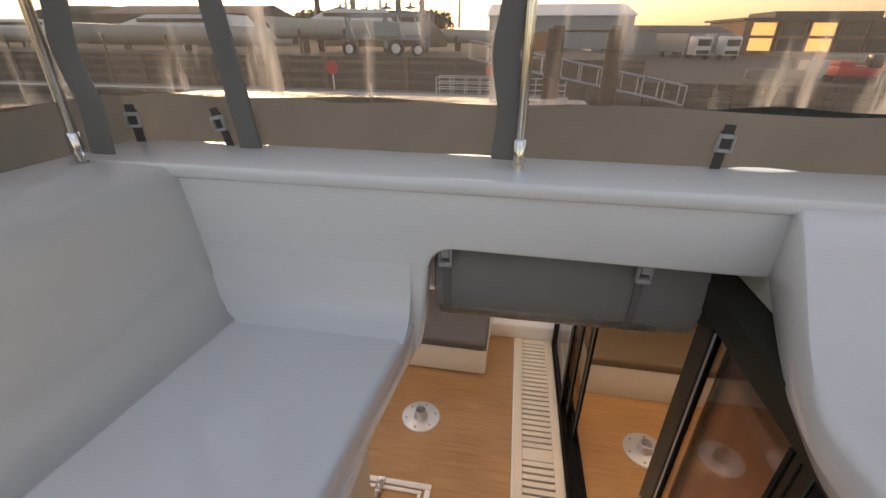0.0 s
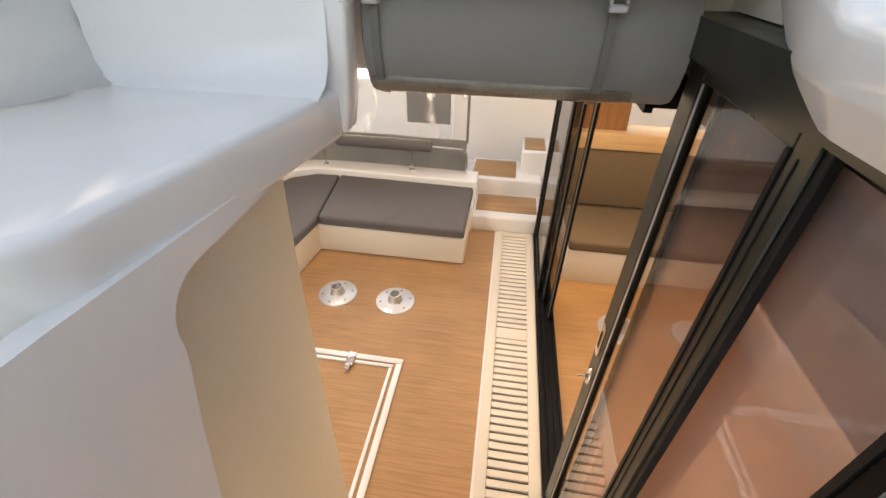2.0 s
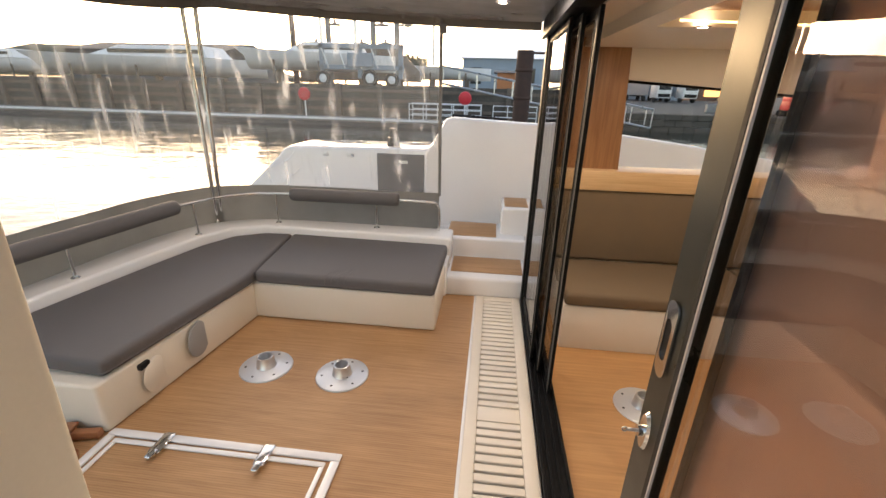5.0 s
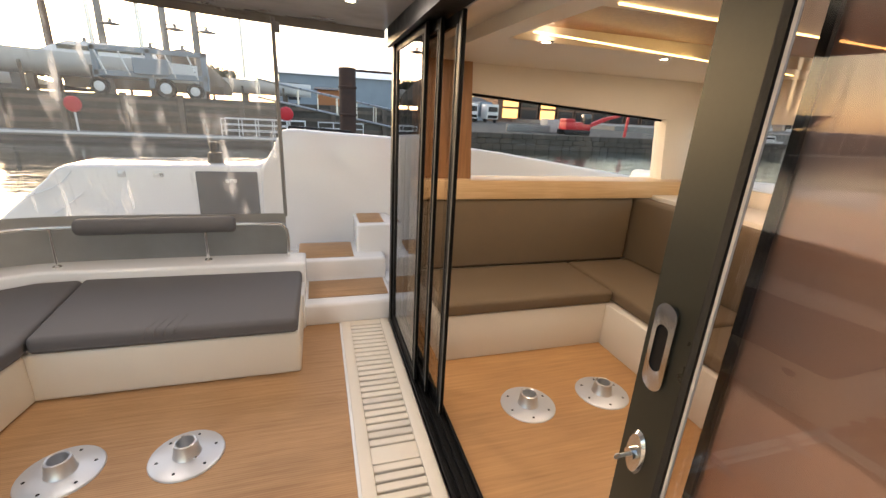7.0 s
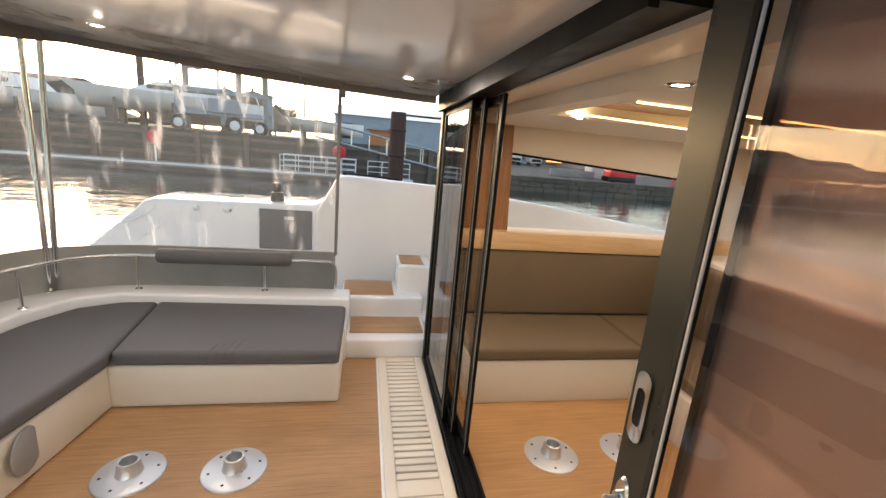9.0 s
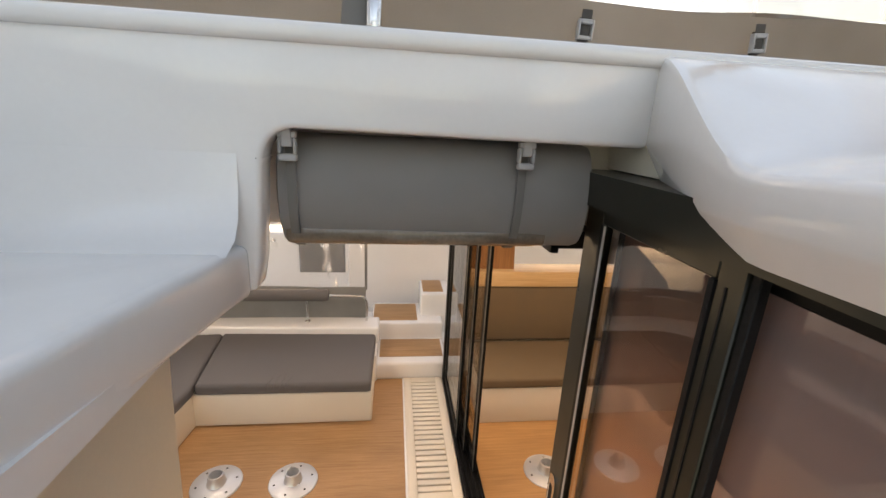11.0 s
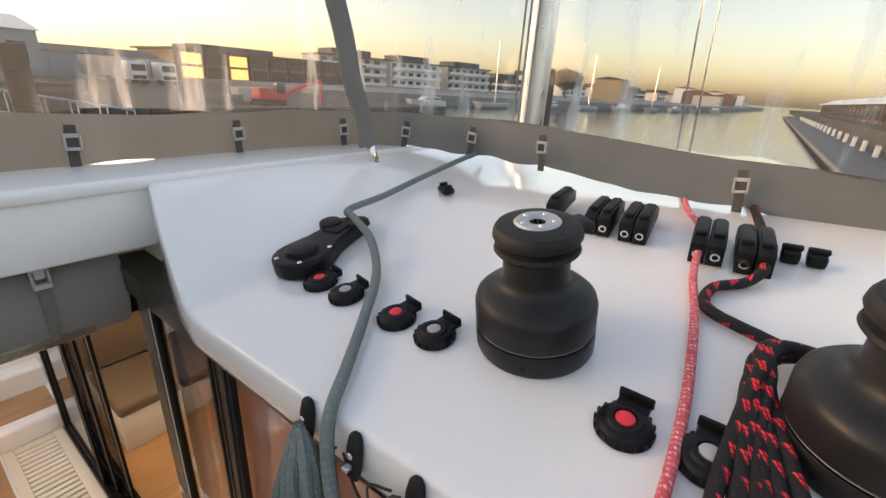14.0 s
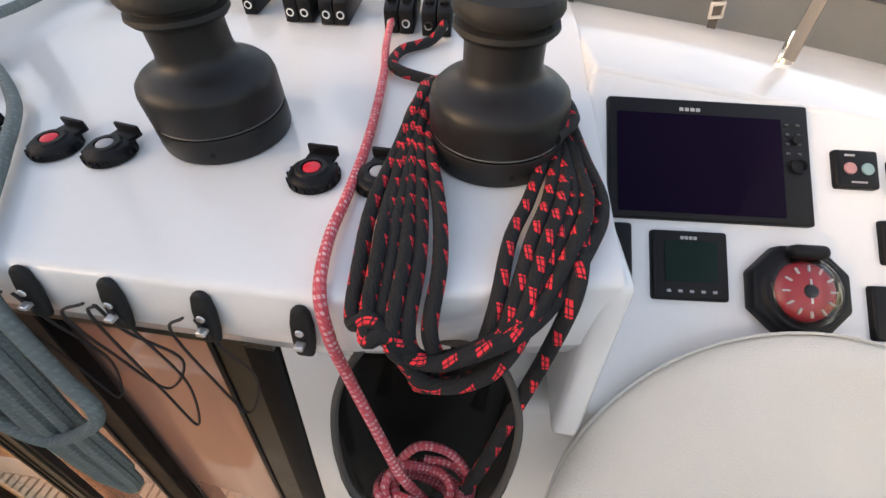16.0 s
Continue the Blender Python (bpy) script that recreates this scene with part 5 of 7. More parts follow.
def clutch(x, y, lanes, label):
    c = thing("rope_clutch", (x, y, con_z(x, y)), label, "rope clutch", "rope clutches")
    wd = 0.0365
    for i in range(lanes):
        m = on_console(x, y + (i - (lanes - 1) / 2) * wd, 0, 4) @ Matrix.Diagonal((1.15, 1.0, 0.96, 1))
        bm = B()
        prism(bm, [(-0.005, 0.0), (0.165, 0.0), (0.165, 0.034), (0.13, 0.056), (0.03, 0.066), (-0.002, 0.054)], wd - 0.003, m @ Matrix.Translation((0, (wd - 0.003) / 2, 0)) @ XZ)
        bevel_sharp(bm, 0.003, 2)
        part("body", bm, BLACK_PLASTIC, c)
        bm = B()
        box(bm, 0.0, 0.115, -0.012, 0.012, 0.0, 0.012, 0.004, 2, m @ pose(0.02, 0, 0.062, 0, 7, 0))
        part("lever", bm, BLACK_PLASTIC, c)
        bm = B()
        lathe(bm, [(0.0065, 0.0), (0.0065, 0.006), (0.010, 0.006), (0.0115, 0.0)], m @ pose(-0.003, 0, 0.026, 0, -90, 0), 20)
        part("bushing", bm, STEEL, c, "steel rope bushing")


clutch(2.165, 0.960, 1, "single black rope clutch with a steel bushing")
clutch(2.128, 0.813, 2, "double black rope clutch with steel bushings")
clutch(2.122, 0.718, 2, "double black rope clutch with steel bushings")
clutch(2.088, 0.547, 2, "double black rope clutch holding the red rope")
clutch(2.08, 0.455, 2, "double black rope clutch holding the black and red rope")
bm = B()
for y in (0.345, 0.392):
    m = on_console(2.19, y)
    box(bm, -0.02, 0.03, -0.018, 0.018, 0.0, 0.03, 0.007, 3, m)
    box(bm, -0.006, 0.01, -0.02, 0.02, 0.028, 0.04, 0.004, 2, m)
k_ = part("cam_cleat", bm, BLACK_PLASTIC, None, "small black cam cleat behind the winch", category="cleat")

# rope hooks on the console edge
for y in (1.0, 0.885, 0.765, 0.64, 0.51):
    h = thing("rope_hook", (1.33, y, 2.42), "black plastic rope hook on the console edge", "hook", "rope hooks")
    bm = B()
    prof = [(0.016, -0.055), (0.0205, -0.02), (0.021, 0.02), (0.016, 0.05), (0.008, 0.062)]
    outline_ = prof + [(-a, b) for a, b in prof[::-1]]
    prism(bm, outline_, 0.013, Matrix.Translation((1.316, y, 2.420)) @ pose(0, 0, 0, 0, 6, 0) @ Matrix.Diagonal((1, 0.76, 0.74, 1)) @ Matrix(((0, 0, -1, 0), (1, 0, 0, 0), (0, 1, 0, 0), (0, 0, 0, 1))))
    bevel_sharp(bm, 0.006, 3)
    part("tongue", bm, RUBBER, h)
    bm = B()
    lathe(bm, [(0.0, 0.003), (0.005, 0.002), (0.006, 0.0)], Matrix.Translation((1.300, y, 2.43)) @ pose(0, 0, 0, 0, -90, 0), 12)
    box(bm, 1.288, 1.300, y - 0.006, y + 0.006, 2.408, 2.415, 0.001, 1)
    part("screw", bm, ALU, h)

# ropes
gr_ = thing("grey_rope", (1.33, 0.92, 2.4), "grey braided furling rope led to a hanging coil", "rope")
bm = B()
tube(bm, [(2.85, 1.62, 2.70), (2.55, 1.54, 2.70), (2.24, 1.53, 2.655), (2.02, 1.51, 2.625), (1.84, 1.49, 2.612), (1.795, 1.42, 2.608), (1.735, 1.29, 2.588), (1.645, 1.175, 2.545), (1.51, 1.075, 2.518), (1.39, 0.993, 2.497), (1.315, 0.945, 2.478), (1.285, 0.918, 2.42), (1.262, 0.870, 2.31), (1.247, 0.832, 2.25), (1.241, 0.865, 2.195), (1.238, 0.972, 2.135), (1.241, 1.038, 2.205), (1.254, 1.015, 2.31), (1.284, 1.010, 2.39), (1.300, 1.006, 2.43)], 0.0112, 10, 8)
part("line", bm, ROPE_GREY, gr_)
rnd = random.Random(4)
for k in range(9):
    bm = B()
    w_, d_ = 0.012 + 0.020 * rnd.random(), 0.47 + 0.10 * rnd.random()
    x_ = 1.292 - 0.040 * rnd.random()
    c_ = 0.962 + 0.04 * (rnd.random() - 0.5)
    tube(bm, [(1.300, 1.012, 2.42), (x_, c_ + 0.6 * w_, 2.38), (x_ - 0.01, c_ + w_, 2.42 - d_ * 0.5), (x_, c_ + w_ * 0.75, 2.42 - d_ * 0.9), (x_ + 0.005, c_, 2.42 - d_), (x_, c_ - w_ * 0.75, 2.42 - d_ * 0.88), (x_ - 0.008, c_ - w_ * 0.8, 2.42 - d_ * 0.5), (x_, c_ - 0.4 * w_, 2.38), (1.300, 1.007, 2.425)], 0.0105, 8, 7)
    part("coil_turn", bm, ROPE_GREY, gr_)
rr_ = thing("red_rope", (1.33, 0.5, 2.4), "red and white flecked halyard rope hanging into the bag", "rope")
bm = B()
tube(bm, [(2.9, 0.72, 2.63), (2.45, 0.64, 2.64), (2.22, 0.57, 2.636), (2.085, 0.565, 2.622), (1.98, 0.555, 2.592), (1.85, 0.530, 2.568), (1.64, 0.505, 2.533), (1.49, 0.498, 2.509), (1.40, 0.497, 2.496), (1.322, 0.484, 2.478), (1.298, 0.470, 2.42), (1.30, 0.455, 2.34), (1.275, 0.41, 2.24), (1.255, 0.37, 2.15), (1.25, 0.33, 2.08)], 0.0082, 10, 8)
part("line", bm, ROPE_RED, rr_)
for k in range(7):
    bm = B()
    a0 = rnd.random() * 6.28
    cx, cy, cz, r_ = 1.245 + 0.03 * rnd.random(), 0.31 + 0.04 * rnd.random(), 2.05 + 0.012 * k, 0.055 + 0.02 * rnd.random()
    tube(bm, [(cx + 0.7 * r_ * math.cos(a0 + i * 0.9), cy + r_ * math.sin(a0 + i * 0.9), cz + 0.02 * math.sin(i * 1.7 + k)) for i in range(8)], 0.0075, 8, 6)
    part("coil_turn", bm, ROPE_RED, rr_)
br_ = thing("black_red_rope", (1.5, 0.3, 2.45), "black rope with red flecks hung in a bunch round the winch", "rope")
bm = B()
tube(bm, [(2.9, 0.50, 2.64), (2.25, 0.445, 2.636), (2.08, 0.437, 2.622), (2.02, 0.46, 2.596), (1.96, 0.515, 2.588), (1.88, 0.515, 2.575), (1.83, 0.43, 2.568), (1.775, 0.35, 2.575), (1.74, 0.21, 2.585), (1.65, 0.177, 2.58), (1.58, 0.21, 2.575)], 0.0112, 10, 8)
part("line", bm, ROPE_BLACK, br_)
n_turn = 7
for k in range(n_turn):
    f_ = k / (n_turn - 1)
    bm = B()
    dr = 0.012 + 0.013 * (k % 3)
    low_ = 2.355 + 0.055 * f_ + 0.015 * rnd.random()
    yl, yr = 0.402 + 0.008 * (k % 4), 0.205 - 0.008 * (k % 4)
    xe = 1.335 - 0.010 * (k % 3)
    yc = 0.335 + 0.02 * (rnd.random() - 0.5)
    spread = 0.0135 * (k - 3) + 0.009 * (rnd.random() - 0.5)
    tube(bm, [(1.80, 0.33, 2.575), (1.765, 0.40 + dr * 0.5, 2.566 + 0.004 * k), (1.68, yl + 0.006 + dr * 0.3, 2.557 + 0.004 * k), (1.58, yl + 0.008 + spread * 0.4, 2.544), (1.46, yl - 0.002 + spread * 0.9, 2.518), (1.37, yl - 0.012 + spread, 2.494 + 0.004 * (k % 3)), (xe - 0.036, yl - 0.016 + spread * 0.9, 2.458), (1.290 - 0.006 * (k % 3), yl - 0.036 + spread * 0.7, low_ + 0.045), (1.287 - 0.006 * (k % 4), yc + 0.01, low_), (1.30 - 0.006 * (k % 4), yr + 0.085, low_ + 0.022), (1.335 - 0.005 * (k % 3), yr + 0.045 - spread * 0.5, 2.462), (1.42 - 0.005 * (k % 3), yr + 0.012 - spread, 2.503 + 0.004 * (k % 3)), (1.50, yr - 0.012 - spread, 2.518 + 0.004 * (k % 3)), (1.60, yr - 0.012 - spread * 0.5, 2.54), (1.70, yr + 0.008, 2.565 + 0.005 * k), (1.775, 0.21, 2.572 + 0.005 * k), (1.80, 0.28, 2.575)], 0.0102, 10, 8)
    part("coil_turn", bm, ROPE_BLACK, br_)
bm = B()
tube(bm, [(1.52, 0.165, 2.522), (1.42, 0.17, 2.503), (1.355, 0.18, 2.475), (1.335, 0.195, 2.38), (1.31, 0.22, 2.28), (1.28, 0.245, 2.19), (1.26, 0.27, 2.11)], 0.0112, 9, 8)
part("tail", bm, ROPE_BLACK, br_)

# the ropes lie on the console, which falls slightly outboard
for rope in (gr_, rr_, br_):
    for ob in rope.children:
        for v in ob.data.vertices:
            v.co.z -= 0.05 * (v.co.y - 0.75)

# thin cords on the hooks
for k, (y, w_, d_) in enumerate(((0.905, 0.04, 0.30), (0.79, 0.06, 0.24), (0.775, 0.03, 0.36), (0.655, 0.04, 0.28))):
    co = thing("thin_cord", (1.31, y, 2.4), "thin dark cord looped over a hook", "cord", "thin cords")
    bm = B()
    tube(bm, [(1.298, y + 0.008, 2.43), (1.302, y + w_, 2.39), (1.325, y + w_ * 0.9, 2.43 - d_ * 0.7), (1.325, y, 2.43 - d_), (1.325, y - w_, 2.43 - d_ * 0.6), (1.305, y - 0.02, 2.37), (1.298, y - 0.008, 2.43)], 0.0022, 6, 7)
    part("loop", bm, CORD, co)

# rope bag, its mesh blackened for the shade inside
bag = thing("rope_bag", (1.28, 0.33, 2.0), "mesh rope bag hanging under the console, its inner shade put into the colour", "bag")
bm = B()
sec = []
for z, s_ in ((2.40, 1.0), (2.25, 1.05), (2.10, 1.0), (1.98, 0.85), (1.93, 0.6)):
    sec.append([bm.verts.new((1.285 + 0.075 * s_ * math.cos(a) * (0.8 if math.cos(a) > 0 else 1.0), 0.342 + 0.134 * s_ * math.sin(a), z)) for a in [2 * math.pi * i / 28 for i in range(28)]])
for a, b in zip(sec, sec[1:]):
    for i in range(28):
        bm.faces.new((a[i], a[(i + 1) % 28], b[(i + 1) % 28], b[i]))
bm.faces.new(sec[-1])
for v in sec[0]:
    v.co.z -= 0.27 * min(1.0, max(0.0, (1.335 - v.co.x) / 0.10))
for v in sec[1]:
    v.co.z -= 0.14 * min(1.0, max(0.0, (1.335 - v.co.x) / 0.10))
bmesh.ops.solidify(bm, geom=bm.faces[:], thickness=0.004)
part("pouch", bm, MESH_BAG, bag)
bm = B()
tube(bm, [(1.285 + 0.076 * math.cos(a) * (0.8 if math.cos(a) > 0 else 1.0), 0.342 + 0.135 * math.sin(a), 2.40 - 0.27 * min(1.0, max(0.0, (0.05 - 0.076 * math.cos(a) * (0.8 if math.cos(a) > 0 else 1.0)) / 0.10))) for a in [2 * math.pi * i / 20 for i in range(21)]], 0.006, 8, 4)
part("hem", bm, WEBBING, bag, "black hemmed rim")

# ---------------------------------------------------------------- instruments
pl = thing("chart_plotter", (1.81, -0.10, 2.5), "large black chart plotter with a dark screen", "chart plotter")
m = on_pod(1.770, -0.117) @ Matrix.Diagonal((0.87, 0.975, 1, 1))
bm = B()
box(bm, -0.137, 0.137, -0.198, 0.198, -0.02, 0.012, 0.006, 3, m)
part("housing", bm, BLACK_PLASTIC, pl)
bm = B()
box(bm, -0.122, 0.100, -0.140, 0.182, 0.0125, 0.0138, m=m)
part("screen", bm, SCREEN, pl, "dark glossy screen")
KEY_GREY = mat("key_grey", (0.06, 0.06, 0.062), 0.4)
for i in range(4):
    for j in range(2):
        bm = B()
        box(bm, 0.02 + 0.022 * i, 0.026 + 0.022 * i, -0.178 + 0.022 * j, -0.170 + 0.022 * j, 0.012, 0.014, 0.001, 1, m)
        part("key", bm, KEY_GREY, pl)
bm = B()
lathe(bm, [(0.0, 0.012), (0.013, 0.013), (0.014, 0.017), (0.017, 0.017), (0.018, 0.012)], m @ pose(-0.005, -0.170, 0), 24)
part("rotary_knob", bm, BLACK_PLASTIC, pl)
bm = B()
lathe(bm, [(0.0, 0.016), (0.010, 0.016), (0.011, 0.012)], m @ pose(0.055, -0.170, 0), 24)
part("direction_pad", bm, BLACK_PLASTIC, pl)
bm = B()
for i in range(4):
    box(bm, 0.108, 0.116, 0.018 + i * 0.011, 0.026 + i * 0.011, 0.0122, 0.0128, m=m)
part("badge", bm, BUCKLE, pl, "pale badge bars")


def panel_unit(name, label, category, x, y, hx, hy):
    t = thing(name, (x, y, pod_z(x, y)), label, category)
    m = on_pod(x, y)
    bm = B()
    box(bm, -hx, hx, -hy, hy, -0.01, 0.012, 0.006, 3, m)
    part("housing", bm, BLACK_PLASTIC, t)
    return t, m


t, m = panel_unit("instrument_display", "square black sailing instrument with a grey green display", "instrument", 1.616, -0.090, 0.064, 0.070)
bm = B()
box(bm, -0.030, 0.044, -0.048, 0.048, 0.0125, 0.0135, m=m)
part("display", bm, LCD, t, "grey green display")
bm = B()
for i in range(4):
    box(bm, 0.047, 0.053, -0.012 + i * 0.008, -0.006 + i * 0.008, 0.012, 0.0128, m=m)
part("badge", bm, BUCKLE, t, "pale badge bars")
for i in range(5):
    bm = B()
    box(bm, -0.050, -0.045, -0.046 + 0.021 * i, -0.038 + 0.021 * i, 0.012, 0.0132, 0.0005, 1, m)
    part("key", bm, GREY_CAP, t)
t, m = panel_unit("switch_panel", "slim black switch panel beside the instrument", "switch panel", 1.612, 0.034, 0.062, 0.018)
t, m = panel_unit("autopilot_control", "small black autopilot control with two round keys", "control", 1.798, -0.397, 0.038, 0.042)
for dy, c in ((0.016, (0.45, 0.22, 0.22)), (-0.018, (0.25, 0.38, 0.38))):
    bm = B()
    lathe(bm, [(0.0, 0.0145), (0.011, 0.0145), (0.012, 0.012)], m @ pose(0, dy, 0), 24)
    part("round_key", bm, mat("key_tint", c, 0.4), t)
bm = B()
box(bm, -0.028, -0.025, -0.015, 0.015, 0.0121, 0.0127, m=m)
part("label_bar", bm, BUCKLE, t)
bm = B()
box(bm, 0.024, 0.028, 0.005, 0.025, 0.0121, 0.0127, m=m)
part("label_bar", bm, BUCKLE, t)
t, m = panel_unit("control_unit", "black control unit on the pod", "control", 1.798, -0.505, 0.038, 0.042)
t, m = panel_unit("throttle_mount", "black throttle mount on the pod", "control", 1.705, -0.495, 0.042, 0.05)
t, m = panel_unit("switch_panel", "black switch panel on the pod", "switch panel", 1.605, -0.48, 0.05, 0.055)

cp = thing("compass", (1.593, -0.215, 2.39), "black octagonal compass with a red card", "compass")
m = on_pod(1.607, -0.281) @ Matrix.Diagonal((1.08, 1.12, 1, 1))
bm = B()
oc = [(0.082 * math.cos(radians(22.5 + 45 * i)), 0.085 * math.sin(radians(22.5 + 45 * i))) for i in range(8)]
prism(bm, oc, 0.03, m)
bevel_sharp(bm, 0.006, 2)
part("housing", bm, BLACK_PLASTIC, cp)
bm = B()
lathe(bm, [(0.0, 0.045), (0.02, 0.0445), (0.038, 0.041), (0.047, 0.036), (0.050, 0.029)], m, 40)
part("card", bm, mat("red_compass_card", (0.42, 0.02, 0.03), 0.35, vary=0.1), cp, "red compass card")
bm = B()
for i in range(12):
    box(bm, 0.032, 0.043, -0.0016, 0.0016, 0.0385, 0.0422, 0.0005, 1, m @ pose(0, 0, 0.0025, 0, 0, 30 * i))
box(bm, -0.02, 0.02, -0.0015, 0.0015, 0.045, 0.0465, m=m)
part("marks", bm, WHITE_PAINT, cp, "white card marks")
bm = B()
lathe(bm, [(0.0, 0.049), (0.010, 0.048), (0.012, 0.044)], m, 20)
part("pivot", bm, BLACK_PLASTIC, cp)
bm = B()
lathe(bm, [(0.0, 0.066), (0.022, 0.063), (0.042, 0.054), (0.056, 0.042), (0.063, 0.029)], m, 40)
dome = part("dome", bm, GLASS_CLEAR, cp, "clear dome")
dome.visible_shadow = False
bm = B()
lathe(bm, [(0.050, 0.029), (0.052, 0.037), (0.064, 0.036), (0.070, 0.029)], m, 40)
box(bm, 0.052, 0.075, -0.03, 0.03, 0.028, 0.058, 0.01, 3, m)
part("bezel", bm, BLACK_PLASTIC, cp)

# covered steering wheel
wc = thing("steering_wheel_cover", (1.30, -0.42, 1.9), "off-white fabric cover over the steering wheel", "wheel cover")
bm = B()
d = Vector((-0.80, 0.0, 0.60)).normalized()
m = Matrix.Translation((1.24, -0.30, 2.01)) @ d.to_track_quat("Z", "Y").to_matrix().to_4x4()
lathe(bm, [(0.0, 0.10), (0.08, 0.096), (0.16, 0.07), (0.30, 0.045), (0.40, 0.035), (0.428, 0.015), (0.432, -0.01), (0.42, -0.04), (0.40, -0.05)], m, 72)
for v in bm.verts:
    v.co += d * 0.012 * noise.noise(v.co * 7.0)
part("cover", bm, COVER, wc, angle=80)
bm = B()
lathe(bm, [(0.436, -0.004), (0.438, 0.0), (0.436, 0.004), (0.433, 0.0), (0.436, -0.004)], m, 72)
part("seam", bm, COVER, wc)

# ---------------------------------------------------------------- outside: water, quays, harbour
slab("water", WATER, (-2500, 2500, -2500, 2500, -1.0, -0.9), label="rippled harbour water at dusk", category="water", kind="structure")
bm = B()
hexa(bm, [(-2.6, 6.2, -1.0), (11.0, 6.2, -1.0), (11.0, 7.3, -1.0), (-2.6, 7.3, -1.0)], [(-2.6, 6.05, 0.12), (10.5, 5.5, 0.6), (10.5, 6.6, 0.6), (-2.6, 7.35, 0.12)])
part("hull_port", bm, GRP, None, "white port hull", category="hull", kind="structure")
slab("hull_inner", GRP, (-2.6, 5.0, -2.0, 6.3, -0.95, -0.10), 0.05, label="white bridge deck underside", category="hull", kind="structure")
slab("hull_aft_wall", GRP, (-2.45, -2.05, 1.2, 5.1, -0.1, 0.46), 0.03, label="white aft coaming", category="hull", kind="structure")

# north quay: land, wall, piles and a floating walkway in front of it
QY, QZ, QR = 33.0, 1.55, 0.2
slab("ground", ASPHALT, (-400, 9.0, QY + 0.6, 900, -3, QZ), label="boatyard ground behind the quay", category="ground", kind="structure")
slab("quay_wall", STONE, (-400, 9.0, QY, QY + 0.62, -3, QZ + 0.12), label="dark weathered quay wall", category="quay wall", kind="structure")
slab("ground_yard", ASPHALT, (9.0, 46, QY + 1.1, 900, -3, QR), label="lower yard ground behind the stone quay", category="ground", kind="structure")
slab("quay_wall_low", STONE, (9.0, 46, QY + 0.5, QY + 1.12, -3, QR + 0.1), label="low stone quay wall", category="quay wall", kind="structure")
rn = random.Random(21)
bm = B()
box(bm, -0.5, 0.5, -0.13, 0.13, -0.2, 0.2, 0.05, 1)
stone_m = mesh_of("stone", bm, STONE)
qs = thing("quay_stone_facing", (27, QY + 0.45, -0.9), "rough stone facing of the low quay", "stone wall")
for r_ in range(3):
    x = 9.4
    while x < 45:
        w_ = 0.7 + 0.6 * rn.random()
        o = piece("stone", stone_m, qs, (x + w_ / 2, QY + 0.45 + 0.06 * rn.random(), -0.75 + 0.42 * r_))
        o.scale = (w_ * 1.0, 1, 1.04)
        x += w_

for z in (-0.1, 0.55, 1.2):
    slab("wall_waler", TIMBER, (-120, 9, QY - 0.10, QY, z, z + 0.22), label="timber waler on the quay wall", category="waler", kind="structure")
bm = B()
box(bm, -0.16, 0.16, -0.16, 0.16, -3.2, 0.0, 0.03, 1)
pm = mesh_of("fender_pile", bm, TIMBER)
rnd = random.Random(9)
for i in range(22):
    o = new("fender_pile", pm)
    o.location = (-60 + i * 3.1 + rnd.random() * 0.5, QY - 0.22, 1.6 + 0.25 * rnd.random())
    tagged(o, "dark weathered timber fender pile on the quay wall", "pile", "fender piles")
wk = thing("floating_walkway", (-10, 30.5, -0.9), "pale floating walkway along the quay wall", "pontoon")
slab("deck", CONCRETE, (-70, 4.0, 29.6, 31.4, -0.62, -0.42), 0.05, wk)
slab("float", ROOF_DARK, (-70, 4.0, 29.75, 31.25, -1.0, -0.62), 0.05, wk)
slab("kerb_strip", WHITE_PAINT, (-70, 4.0, 29.57, 29.64, -0.50, -0.38), 0.01, wk)


def railing(x0, x1, y, z, n):
    r = thing("guard_rail", ((x0 + x1) / 2, y, z), "pale steel guard rail on the walkway", "railing", "walkway railings")
    for zz in (0.35, 0.7, 1.05):
        bm = B()
        tube(bm, [(x0, y, z + zz), (x1, y, z + zz)], 0.028, 8, 1)
        part("rail", bm, WHITE_PAINT, r)
    for i in range(n):
        x = x0 + (x1 - x0) * i / (n - 1)
        bm = B()
        tube(bm, [(x, y, z), (x, y, z + 1.08)], 0.028, 8, 1)
        part("post", bm, WHITE_PAINT, r)


railing(-4.5, 0.2, 29.9, -0.42, 6)
railing(-4.5, 0.2, 31.2, -0.42, 6)
railing(1.0, 3.8, 30.2, -0.42, 4)


def life_sign(x, y, z):
    s = thing("lifebuoy_station", (x, y, z), "red round lifebuoy housing on a white post", "lifebuoy", "lifebuoy stations")
    bm = B()
    tube(bm, [(x, y, z), (x, y, z + 1.2)], 0.05, 10, 1)
    part("post", bm, WHITE_PAINT, s)
    bm = B()
    lathe(bm, [(0.0, 0.12), (0.30, 0.12), (0.40, 0.08), (0.43, 0.0), (0.40, -0.06), (0.0, -0.08)], pose(x, y - 0.05, z + 1.45, 90, 0, 0), 32)
    part("housing", bm, RED_PAINT, s, "red housing")


life_sign(-12.0, 30.8, -0.42)
life_sign(-0.9, 30.8, -0.42)

